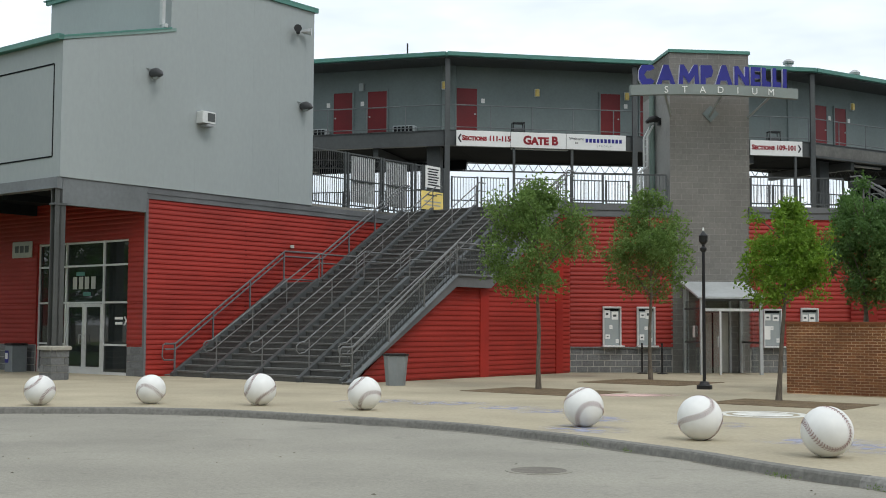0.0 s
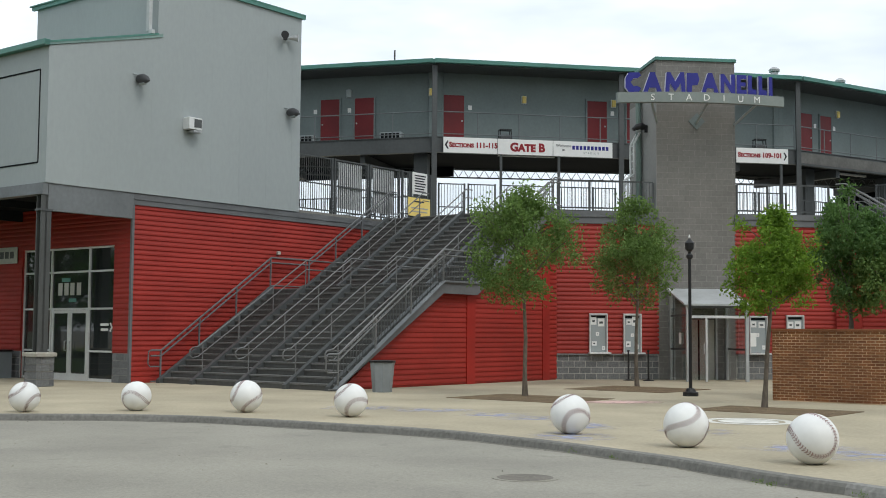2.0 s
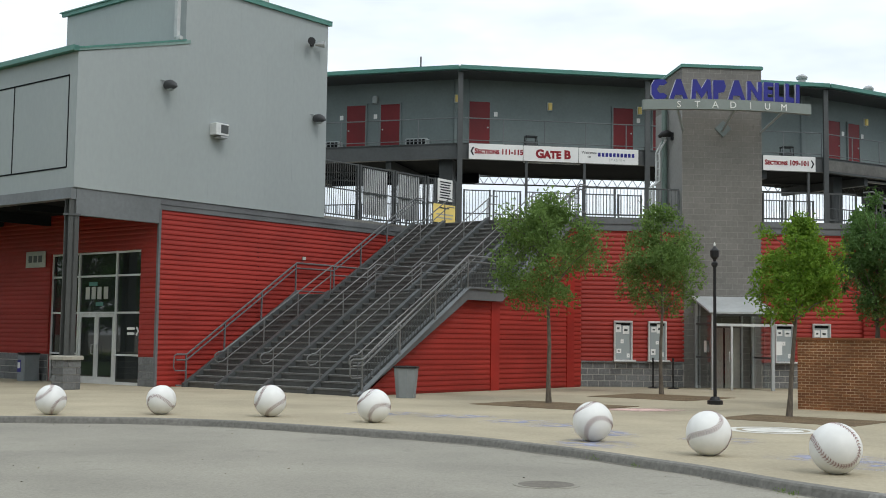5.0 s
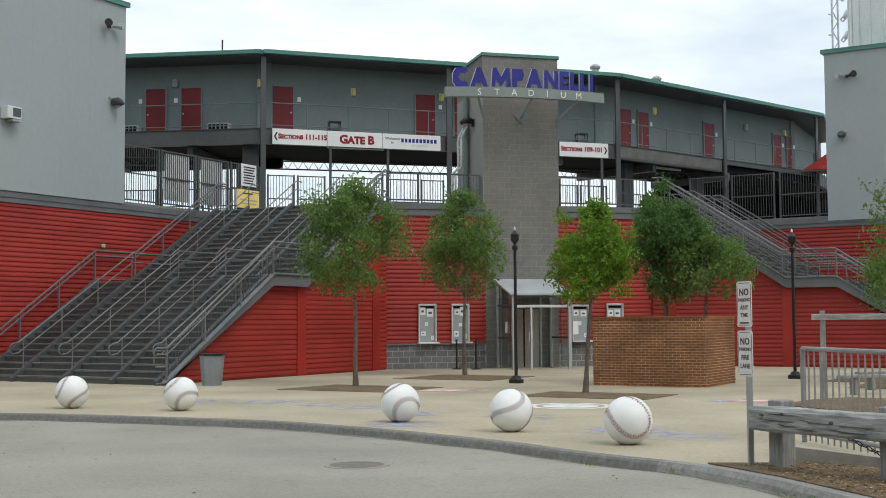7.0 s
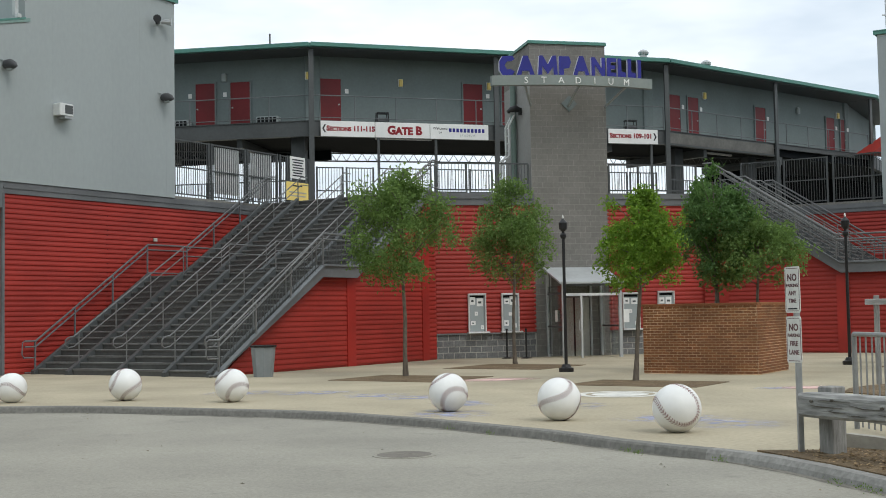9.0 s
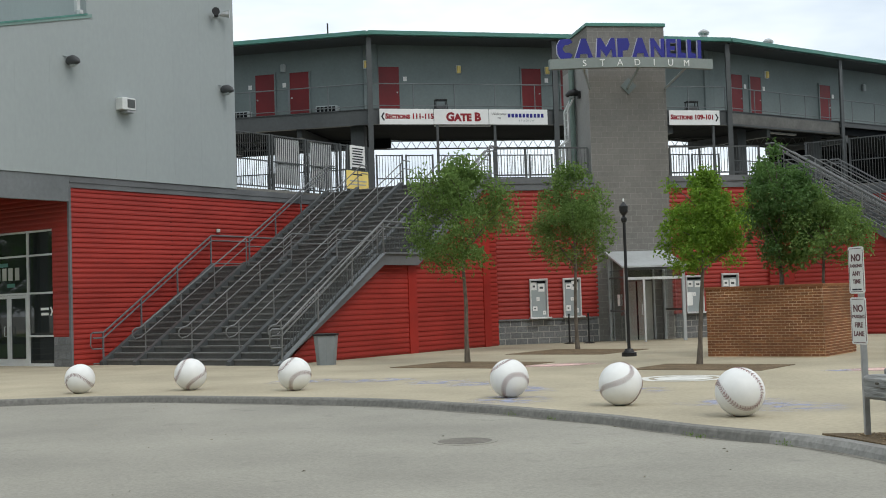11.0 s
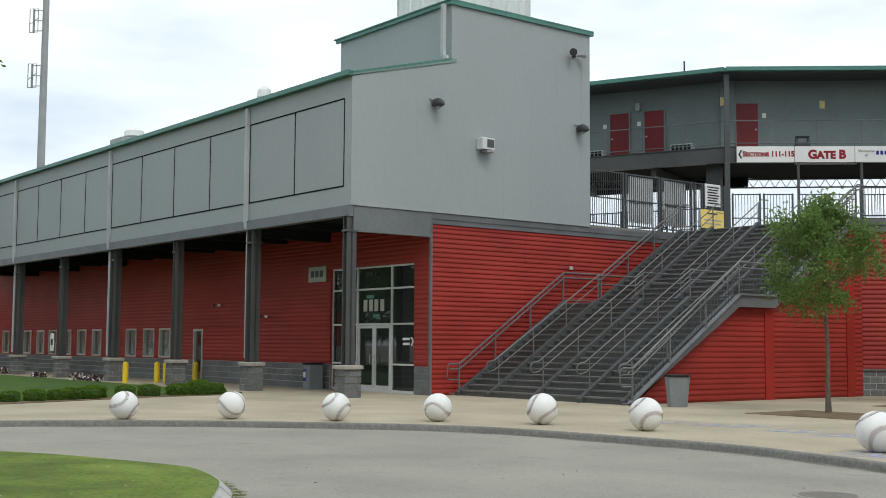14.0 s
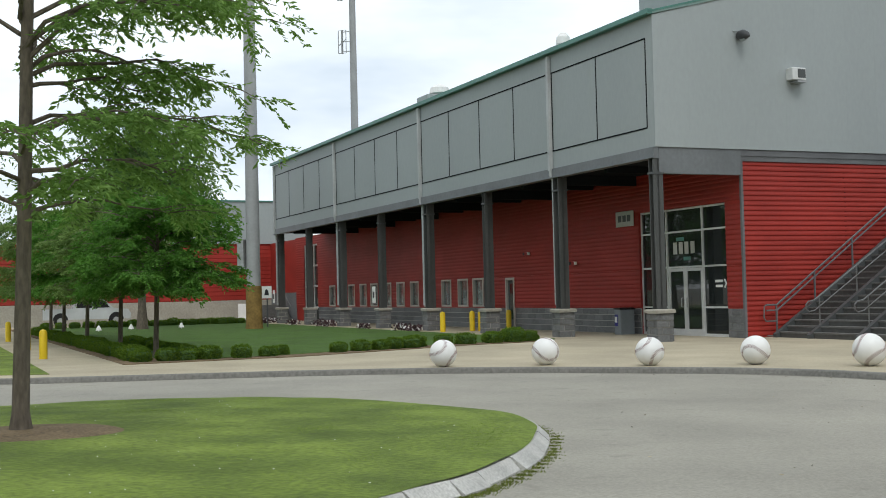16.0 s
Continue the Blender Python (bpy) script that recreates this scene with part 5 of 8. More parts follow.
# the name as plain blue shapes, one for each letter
shapes = [(-2.62, 0.52, 0.16, "round"), (-1.98, 0.62, 0.2, "peak"), (-1.2, 0.7, 0.05, "notch"), (-0.58, 0.44, 0.1, "flag"), (0.02, 0.6, 0.2, "peak"),
          (0.66, 0.52, 0.04, "slant"), (1.18, 0.36, 0.04, "comb"), (1.58, 0.32, 0.12, "foot"), (1.98, 0.32, 0.12, "foot"), (2.3, 0.14, 0.0, "block")]
for x, wd, cut, kind in shapes:
    h = wd / 2
    outline = {"round": [(-h * 0.6, 0), (h * 0.7, 0), (h, 0.12), (h * 0.55, 0.2), (0, 0.2), (-h * 0.35, 0.34), (0, 0.48), (h * 0.55, 0.48), (h, 0.56), (h * 0.7, 0.68), (-h * 0.6, 0.68), (-h, 0.5), (-h, 0.18)],
               "peak": [(-h, 0), (-h * 0.5, 0), (-h * 0.38, 0.14), (h * 0.38, 0.14), (h * 0.5, 0), (h, 0), (h * 0.25, 0.68), (-h * 0.25, 0.68)],
               "block": [(-h, 0), (h, 0), (h, 0.66), (-h, 0.66)],
               "notch": [(-h, 0), (-h * 0.6, 0), (-h * 0.55, 0.3), (0, 0.02), (h * 0.55, 0.3), (h * 0.6, 0), (h, 0), (h * 0.85, 0.68), (h * 0.5, 0.68), (0, 0.36), (-h * 0.5, 0.68), (-h * 0.85, 0.68)],
               "comb": [(-h, 0), (h, 0), (h, 0.14), (-h * 0.2, 0.14), (-h * 0.2, 0.26), (h * 0.8, 0.26), (h * 0.8, 0.4), (-h * 0.2, 0.4), (-h * 0.2, 0.52), (h, 0.52), (h, 0.66), (-h, 0.66)],
               "slant": [(-h, 0), (-h * 0.5, 0), (-h * 0.5, 0.4), (h * 0.5, 0), (h, 0), (h, 0.66), (h * 0.5, 0.66), (h * 0.5, 0.26), (-h * 0.5, 0.66), (-h, 0.66)],
               "flag": [(-h, 0), (-h * 0.2, 0), (-h * 0.2, 0.22), (h * 0.7, 0.25), (h, 0.45), (h * 0.7, 0.66), (-h, 0.66)],
               "foot": [(-h, 0), (h, 0), (h, 0.16), (-h * 0.1, 0.2), (-h * 0.1, 0.66), (-h, 0.66)]}[kind]
    y = sign_y(x) + 0.02
    n = len(outline)
    slope = 0.09 * x
    for nm, d0, d1, mat, lab in (("letter_shape", 0.0, 0.018, M_BLUE, "deep blue letter face"), ("letter_return", 0.019, 0.15, M_RETURN, "pale letter side")):
        pts = [(x + p, y + slope * p + d0, 9.94 + q) for p, q in outline] + [(x + p, y + slope * p + d1, 9.94 + q) for p, q in outline]
        fs = [tuple(range(n)), tuple(range(2 * n - 1, n - 1, -1))] + [(i, n + i, n + (i + 1) % n, (i + 1) % n) for i in range(n)]
        face = part(nm, Build().add(pts, fs), mat, sign if nm == "letter_shape" else face, lab)
for i, ch in enumerate("STADIUM"):
    x = -1.98 + i * 0.62
    letters("small_letter", ch, 0.33, M_SIGN, facing(PLAIN, x, sign_y(x) - 0.012, 9.635, (1, 0.09 * x)), sign, 0.01)
for x, x2 in ((-2.0, -1.44), (-0.02, 0.0), (1.75, 1.42)):
    part("strut", Build().tube([(x, sign_y(x) + 0.1, 9.6), (x2, -0.02, 9.1)], 0.05, 6), M_PANEL, sign)
part("diamond_plate", Build().add([(-0.27, -0.04, 9.18), (0.03, -0.04, 8.88), (0.33, -0.04, 9.18), (0.03, -0.04, 9.48), (-0.27, 0.02, 9.18), (0.03, 0.02, 8.88), (0.33, 0.02, 9.18), (0.03, 0.02, 9.48)], [(0, 1, 2, 3), (0, 4, 5, 1), (1, 5, 6, 2), (2, 6, 7, 3), (3, 7, 4, 0)]), M_SUITE, sign)
ladder = thing("tower_ladder", (-1.9, 1.0, DECK), "pale caged service ladder on the side of the tower", "ladder")
for y in (1.45, 1.9):
    part("stile", Build().tube([(-1.62, y, 9.0), (-1.86, y, 8.55), (-1.86, y, 7.45), (-2.1, y, 7.25), (-2.1, y, DECK)], 0.04, 6), M_FRAME, ladder)
for i in range(9):
    z = 6.25 + i * 0.28
    x = -2.1 if z < 7.25 else -1.86
    part("rung", Build().tube([(x, 1.45, z), (x, 1.9, z)], 0.018, 6), M_FRAME, ladder)
single("tower_pipe", Build().tube([(-1.6, 1.72, DECK), (-1.6, 1.72, 10.6)], 0.11, 10), M_PIPE, "green-grey downpipe on the tower side", "pipe", smooth=True)


def wall_lamp(fr, a, b, z, flood=False):
    """A hooded wall lamp, or a pair of flood lamps."""
    if flood:
        th = thing("flood_lamp", fr(a, b, z), "twin black and chrome flood lamp on the grey gable", "flood lamp", "gable flood lamps")
        part("back_box", Build(fr).box(a - 0.06, a + 0.06, b, b + 0.08, z - 0.06, z + 0.06), M_BLACK, th)
        for d in (-0.22, 0.22):
            part("lamp_head", Build(fr).tube([(a + d * 0.4, b + 0.1, z), (a + d, b + 0.22, z + 0.03), (a + d * 1.5, b + 0.36, z + 0.02)], [0.04, 0.1, 0.14], 10), M_GALV if d > 0 else M_BLACK, th)
        return th
    th = thing("wall_lamp", fr(a, b, z), "dark bronze hooded wall lamp on the grey gable", "wall lamp", "gable wall lamps")
    part("arm", Build(fr).tube([(a - 0.2, b, z + 0.2), (a - 0.06, b + 0.08, z + 0.17), (a, b + 0.14, z + 0.12)], 0.022, 6), M_PANEL, th)
    wide = Frame(fr(a, b, z), tuple(fr.a * 1.5), tuple(fr.b))
    part("hood", Build(wide).tube([(0, 0.005, 0.03), (0, 0.1, 0.05), (0, 0.26, 0.045), (0, 0.42, 0), (0, 0.54, -0.05)], [0.1, 0.15, 0.155, 0.11, 0.03], 14), M_HOOD, th, smooth=True)
    part("lens", Build(wide).tube([(0, 0.14, -0.09), (0, 0.36, -0.09)], 0.065, 10), M_PANEL, th)
    return th


for fr in (LEFT, RIGHT):
    e = 0.0 if fr is LEFT else 0.3
    wall_lamp(fr, 0.0, 0.09, 9.27)
    wall_lamp(fr, 6.46 + e, 0.09, 9.2 - e * 0.3)
    wall_lamp(fr, 6.22 + e, 0.09, 11.85 - e * 1.0, True)
ac = thing("window_air_conditioner", LEFT(2.2, 0.1, 8.2), "small white air conditioner set through the grey gable", "air conditioner")
part("case", Build(LEFT).soft(1.78, 2.32, 0.09, 0.42, 8.02, 8.4, 0.02), M_FRAME, ac)
part("grille", Build(LEFT).box(1.98, 2.28, 0.42, 0.43, 8.08, 8.35), M_STEEL, ac)
part("bracket", Build(LEFT).box(1.95, 2.28, 0.09, 0.45, 7.93, 7.99), M_GALV, ac)
tl = thing("tower_lamp", (-1.47, 1.1, 9.05), "dark hooded lamp on the tower side", "wall lamp")
part("bracket", Build().box(-1.56, -1.462, 1.02, 1.18, 8.92, 9.18), M_BLACK, tl)
part("hood", Build().tube([(-1.55, 1.1, 9.12), (-1.68, 1.1, 9.15), (-1.85, 1.1, 9.1), (-2.0, 1.1, 9.02)], [0.1, 0.14, 0.13, 0.06], 12), M_BLACK, tl, smooth=True)
part("lens", Build().tube([(-1.72, 1.1, 9.0), (-1.9, 1.1, 8.97)], 0.07, 10), M_PANEL, tl)
single("conduit_box", Build(LEFT).soft(6.05, 6.2, 0.03, 0.1, 4.25, 4.36, 0.01), M_BLIND, "small pale box on the red wall", "box")

# ---- silo-like drums, light towers, roof units ----


def drum(fr, g, w, r):
    c = fr(g, w, 0)
    th = thing("ribbed_drum", fr(g, w, 10), "white ribbed metal drum tower rising over the wing", "drum", "drums")
    shell = part("shell", Build().lathe((c.x, c.y), [(r, 10.0), (r, 17.5)], 36), M_DRUM, th, smooth=True)
    for i in range(24):
        t = 2 * math.pi * i / 24
        x, y = c.x + r * math.cos(t), c.y + r * math.sin(t)
        part("rib", Build().tube([(x, y, 10.0), (x, y, 17.5)], 0.05, 4), M_FRAME, shell)
    part("cap", Build().lathe((c.x, c.y), [(r + 0.25, 17.4), (r + 0.25, 17.6), (r * 0.3, 19.0)], 36), M_GREEN, th)


drum(LEFT, 5.5, -5.2, 2.55)
drum(RIGHT, 4.7, -4.6, 2.55)
mast = thing("radio_mast", (-47.9, 29.0, 0), "tall slim grey mast with antenna boxes behind the wing", "mast")
part("shaft", Build().lathe((-47.9, 29.0), [(0.3, 0), (0.2, 22), (0.16, 34)], 12), M_POLE, mast, smooth=True)
for z in (17.4, 20.9, 24.4):
    ant = part("antenna", Build().soft(-48.62, -48.5, 28.7, 28.82, z, z + 1.55, 0.03), M_FENCE, mast)
    for q in (0.1, 0.75, 1.4):
        part("bracket", Build().box(-48.5, -48.0, 28.74, 28.79, z + q, z + q + 0.05), M_GALV, ant)
    part("cage", Build().tube([(-48.75, 28.6, z), (-48.75, 28.6, z + 1.5), (-48.2, 28.6, z + 1.5), (-48.2, 28.6, z), (-48.75, 28.6, z)], 0.03, 5).tube([(-48.75, 28.6, z + 0.5), (-48.2, 28.6, z + 0.9)], 0.025, 5), M_FENCE, ant)
lawn_pole = thing("stadium_light_pole", LEFT(-7.8, -29.6, 0), "very tall grey steel stadium light pole with a rusty foot", "light pole")
c = LEFT(-7.8, -29.6, 0)
part("shaft", Build().lathe((c.x, c.y), [(0.40, 0.0), (0.37, 2.2), (0.36, 2.25), (0.27, 24), (0.24, 32)], 18), M_POLE, lawn_pole, smooth=True)
part("rusty_foot", Build().lathe((c.x, c.y), [(0.46, 0.0), (0.415, 0.4), (0.405, 2.2)], 18), material("rusty_steel", (0.22, 0.14, 0.042), 0.85, grain=0.2, blotch=0.3, blotch_scale=2, bump=0.3), lawn_pole, "ochre rusty foot", smooth=True)
part("camera_arm", Build().tube([(c.x + 0.3, c.y - 0.2, 9.4), (c.x + 0.75, c.y - 0.5, 9.45)], 0.04, 6).box(c.x + 0.6, c.x + 0.85, c.y - 0.6, c.y - 0.4, 9.3, 9.6), M_BLACK, lawn_pole)
part("junction_box", Build().soft(c.x - 0.75, c.x - 0.38, c.y - 0.35, c.y + 0.1, 2.9, 4.6, 0.03), M_GALV, lawn_pole)
flood = thing("floodlight_tower", (27.4, 21.2, 0), "lattice stadium floodlight tower far behind the east wing", "floodlight tower")
for x in (27.15, 27.55):
    part("upright", Build().tube([(x, 21.2, 0), (x, 21.2, 27)], 0.06, 6), M_GALV, flood)
for i in range(34):
    z = 6.0 + i * 0.62
    part("lacing", Build().tube([(27.15 if i % 2 else 27.55, 21.2, z), (27.55 if i % 2 else 27.15, 21.2, z + 0.62)], 0.035, 4), M_GALV, flood)
for i in range(7):
    z = 17.2 + i * 1.25
    arm = part("lamp_frame", Build().tube([(27.6, 21.0, z), (28.15, 20.7, z + 0.75), (28.3, 20.7, z + 0.6), (27.75, 21.0, z - 0.12), (27.6, 21.0, z)], 0.045, 5), M_GALV, flood)
    part("lamp_head", Build().tube([(27.75, 20.95, z + 0.1), (28.0, 20.75, z + 0.4)], [0.1, 0.24], 10), M_FRAME, arm)
    part("step_bracket", Build().box(26.9, 27.15, 21.15, 21.25, z + 0.3, z + 0.36), M_GALV, flood)
for w, s in ((-8.45, 0.55), (-20.9, 0.95)):
    u = thing("roof_fan", LEFT(-1.2, w, 10.3), "small galvanised fan housing on the wing roof", "roof fan", "roof fans")
    part("curb_box", Build(LEFT).soft(-1.9, -1.9 + 1.6 * s, w - 0.7 * s, w + 0.7 * s, 9.9, 10.3 + 0.5 * s, 0.03), M_PANEL, u)
    k = LEFT(-1.9 + 0.8 * s, w + 0.3 * s, 0)
    part("fan_cowl", Build().lathe((k.x, k.y), [(0.3 * s, 10.3 + 0.5 * s), (0.5 * s, 10.4 + 0.5 * s), (0.45 * s, 10.65 + 0.5 * s), (0.2 * s, 10.8 + 0.5 * s)], 14), M_SIGN, u)

# ---- entrance booth at the tower foot ----
M_SHEET = material("pale_grey_roof_sheet", (0.4, 0.42, 0.42), 0.4, grain=0.05, blotch=0.12, blotch_scale=1.5, bump=0.03)
booth = thing("entrance_booth", (0, -1.0, 0), "small glazed entrance booth with a pale grey sloping roof", "booth")
bx0, bx1, by0 = -1.03, 1.1, -1.9
part("roof", Build().add([(bx0 - 0.1, by0 - 0.08, 2.56), (bx1 + 0.1, by0 - 0.08, 2.56), (bx1 + 0.1, -0.02, 3.14), (bx0 - 0.1, -0.02, 3.14),
                          (bx0 - 0.1, by0 - 0.08, 2.62), (bx1 + 0.1, by0 - 0.08, 2.62), (bx1 + 0.1, -0.02, 3.2), (bx0 - 0.1, -0.02, 3.2)],
                         [(0, 3, 2, 1), (4, 5, 6, 7), (0, 1, 5, 4), (1, 2, 6, 5), (2, 3, 7, 6), (3, 0, 4, 7)]), M_SHEET, booth, "grey translucent roof sheet")
M_BOOTH = material("dull_aluminium", (0.42, 0.44, 0.44), 0.45, metal=0.2, grain=0.05, bump=0.02)
for x, y, w in ((bx0, by0, 0.08), (bx1 - 0.06, by0, 0.11), (bx0, -0.12, 0.1), (bx1 - 0.1, -0.12, 0.1), (0.62, -0.14, 0.06), (bx0 + 0.14, -0.12, 0.05)):
    part("post", Build().box(x, x + w, y, y + 0.09, 0, 2.55 + 0.3 * (y + 1.9)), M_BOOTH, booth)
part("header", Build().box(bx0 + 0.081, bx1 - 0.061, by0 + 0.01, by0 + 0.09, 2.14, 2.23), M_FRAME, booth)
part("top_bar", Build().box(bx0 + 0.081, bx1 - 0.061, by0 + 0.01, by0 + 0.09, 2.48, 2.555), M_STEEL, booth)
part("fanlight", Build().box(bx0 + 0.09, bx1 - 0.07, by0 + 0.04, by0 + 0.05, 2.235, 2.475), M_CLEAR, booth)
for z in (1.05, 2.2):
    part("side_bar", Build().box(bx0 + 0.02, bx0 + 0.07, by0 + 0.091, -0.13, z, z + 0.06), M_STEEL, booth)
    part("side_bar", Build().box(bx1 - 0.04, bx1 + 0.01, by0 + 0.091, -0.13, z, z + 0.06), M_STEEL, booth)
part("side_pane", Build().box(bx0 + 0.04, bx0 + 0.05, by0 + 0.1, -0.13, 0.1, 2.5), M_CLEAR, booth)
part("side_pane", Build().box(bx1 - 0.02, bx1 - 0.01, by0 + 0.1, -0.13, 0.1, 2.5), M_CLEAR, booth)
leaf = part("door_leaf", Build().box(-0.52, -0.46, by0 - 0.45, by0 - 0.38, 0.02, 2.13).box(-0.95, -0.9, by0 + 0.05, by0 + 0.12, 0.02, 2.13), M_FRAME, booth, "open white-framed glass door")
part("door_pane", Build().add([(-0.92, by0 + 0.08, 0.05), (-0.5, by0 - 0.42, 0.05), (-0.5, by0 - 0.42, 2.1), (-0.92, by0 + 0.08, 2.1), (-0.915, by0 + 0.088, 0.05), (-0.495, by0 - 0.412, 0.05), (-0.495, by0 - 0.412, 2.1), (-0.915, by0 + 0.088, 2.1)],
     [(0, 1, 2, 3), (7, 6, 5, 4), (0, 4, 5, 1), (1, 5, 6, 2), (2, 6, 7, 3), (3, 7, 4, 0)]), M_CLEAR, leaf)
part("door_handle", Build().tube([(-0.56, by0 - 0.42, 0.95), (-0.6, by0 - 0.5, 0.98), (-0.6, by0 - 0.5, 1.25), (-0.56, by0 - 0.42, 1.28)], 0.018, 6), M_FRAME, leaf)
part("inner_door", Build().box(-0.45, 0.6, -0.035, -0.012, 0.0, 2.1), M_BLIND, booth, "dull brown inner door")
part("inner_gap", Build().box(0.0, 0.06, -0.045, -0.036, 0.0, 2.1), M_DARK, booth)
part("paper_sign", Build().box(bx0 - 0.012, bx0 - 0.002, -1.35, -1.1, 1.25, 1.65), M_SIGN, booth)
part("paper_sign", Build().box(bx1 + 0.1, bx1 + 0.3, by0 - 0.01, by0, 1.2, 1.65), M_SIGN, booth)


def ticket_window(x0, x1, z0, z1, seed):
    th = thing("ticket_window", ((x0 + x1) / 2, -0.05, z0), "white framed ticket window with posters and a small ledge", "ticket window", "ticket windows")
    for e0, e1, q0, q1 in ((x0 - 0.05, x0, z0, z1), (x1, x1 + 0.05, z0, z1), (x0 - 0.05, x1 + 0.05, z1 + 0.001, z1 + 0.06)):
        part("window_frame", Build().soft(e0, e1, -0.12, -0.02, q0, q1, 0.01), M_FRAME, th)
    part("ledge", Build().soft(x0 - 0.08, x1 + 0.14, -0.25, -0.02, z0 - 0.06, z0 - 0.005, 0.01), M_FRAME, th)
    part("panel", Build().box(x0, x1, -0.045, -0.035, z0, z1), M_PANEL, th)
    w = x1 - x0
    rnd = random.Random(seed)
    for e, z, s, q in ((0.08, 0.72, 0.34, 0.2), (0.52, 0.7, 0.4, 0.24), (0.08, 0.16, 0.3, 0.16), (0.4, 0.42, 0.2, 0.12), (0.72, 0.1, 0.2, 0.12)):
        e, z, q = e + rnd.uniform(-0.05, 0.05), z + rnd.uniform(-0.04, 0.03), q * rnd.uniform(0.7, 1.15)
        sheet = part("poster", Build().box(x0 + e * w, x0 + (e + s) * w, -0.052, -0.046, z0 + z * (z1 - z0), z0 + (z + q) * (z1 - z0)), M_SIGN, th)
        part("poster_mark", Build().box(x0 + (e + 0.08) * w, x0 + (e + s - 0.1) * w, -0.056, -0.0525, z0 + (z + q * 0.35) * (z1 - z0), z0 + (z + q * 0.62) * (z1 - z0)), M_STEEL, sheet)
    part("shade_slot", Build().box(x0 + 0.03, x1 - 0.03, -0.05, -0.046, z1 - 0.1, z1 - 0.02), M_DARK, th)


ticket_window(-3.88, -3.32, 0.95, 2.24, 1)
ticket_window(-2.66, -2.1, 0.95, 2.24, 2)
ticket_window(1.92, 2.5, 0.95, 2.2, 3)
ticket_window(3.3, 3.86, 0.95, 2.24, 4)
for x, y in ((-2.72, -0.75), (-2.12, -1.1)):
    st = thing("queue_stanchion", (x, y, 0), "black metal queue stanchion before the ticket windows", "stanchion", "queue stanchions")
    part("foot", Build().lathe((x, y), [(0.19, 0), (0.19, 0.02), (0.05, 0.05)], 14), M_BLACK, st)
    part("post", Build().lathe((x, y), [(0.032, 0.03), (0.032, 0.98), (0.045, 1.0), (0.045, 1.04)], 10), M_BLACK, st)

# ---- bins ----
c = LEFT(1.5, 8.85, 0)
can = thing("litter_bin", c, "grey tapered concrete litter bin beside the stair foot", "litter bin", "litter bins")
part("body", Build().lathe((c.x, c.y), [(0.26, 0.0), (0.33, 0.78), (0.35, 0.8)], 8), M_PLASTIC, can)
part("liner_rim", Build().lathe((c.x, c.y), [(0.36, 0.79), (0.36, 0.84), (0.28, 0.85)], 8), M_BLACK, can, "black liner rim")
copy_thing(can, Matrix.Translation((10.2, -8.5, 0)))
rb = thing("recycling_bin", LEFT(-0.5, -6.3, 0), "grey square recycling bin with a blue label", "bin")
part("body", Build(LEFT).soft(-0.78, -0.2, -6.38, -5.95, 0, 0.88, 0.03), M_PLASTIC, rb)
part("lid", Build(LEFT).soft(-0.81, -0.17, -6.41, -5.92, 0.881, 0.94, 0.03), M_BLACK, rb)
part("label_plate", Build(LEFT).box(-0.79, -0.781, -6.34, -6.14, 0.3, 0.7), M_BLUE, rb)
part("label_mark", Build(LEFT).box(-0.796, -0.791, -6.32, -6.17, 0.42, 0.62), M_SIGN, rb)

# ---- signs on the long wall ----
rs = thing("wall_sign", LEFT(-0.05, -6.75, 4.1), "white wall sign with dark plain shapes under the canopy", "sign")
part("panel", Build(LEFT).soft(-0.09, -0.04, -7.23, -6.06, 3.83, 4.38, 0.015), M_BLIND, rs)
for i in range(3):
    part("shape", Build(LEFT).box(-0.096, -0.091, -7.05 + i * 0.3, -6.83 + i * 0.3, 4.0, 4.23), M_STEEL, rs)
lg = thing("window_decal", LEFT(0.07, -3.3, 2.9), "pale sticker shapes on the glass over the doors", "decal")
for e, q in ((-3.95, 2.62), (-3.62, 2.62), (-3.3, 2.62), (-2.95, 2.62)):
    part("shape", Build(LEFT).box(0.115, 0.122, e + 0.02, e + 0.24, q + 0.1, q + 0.5), M_BLIND, lg)
part("shape", Build(LEFT).box(0.115, 0.122, -3.75, -3.3, 3.16, 3.28), M_GREEN, lg)
part("shape", Build(LEFT).box(0.115, 0.122, -3.35, -2.95, 2.5, 2.62), M_GREEN, lg)
ar = thing("door_decal", LEFT(0.07, -1.4, 1.6), "white sticker bars and an arrow on the glass", "decal")
part("print_bar", Build(LEFT).box(0.115, 0.122, -1.64, -1.24, 1.74, 1.82), M_SIGN, ar)
part("print_bar", Build(LEFT).box(0.115, 0.122, -1.62, -1.26, 1.58, 1.66), M_SIGN, ar)
part("arrow", Build(LEFT).add([(0.115, -1.12, 1.55), (0.115, -1.02, 1.7), (0.115, -1.12, 1.85), (0.115, -1.18, 1.82), (0.115, -1.1, 1.7), (0.115, -1.18, 1.58)], [(0, 1, 4, 5), (1, 2, 3, 4)]), M_SIGN, ar)
for w, z in ((-10.38, 2.63), (-14.27, 3.15)):
    wl = thing("wall_fitting", LEFT(-0.05, w, z), "small twin emergency lamp on the red wall", "wall lamp", "wall fittings")
    part("case", Build(LEFT).soft(-0.14, -0.04, w - 0.15, w + 0.15, z - 0.08, z + 0.08, 0.02), M_REDFLAT, wl)
    for d in (-0.2, 0.2):
        part("lamp_head", Build(LEFT).box(-0.16, -0.08, w + d - 0.06, w + d + 0.06, z - 0.05, z + 0.06), M_SIGN if d > 0 else M_BLACK, wl)

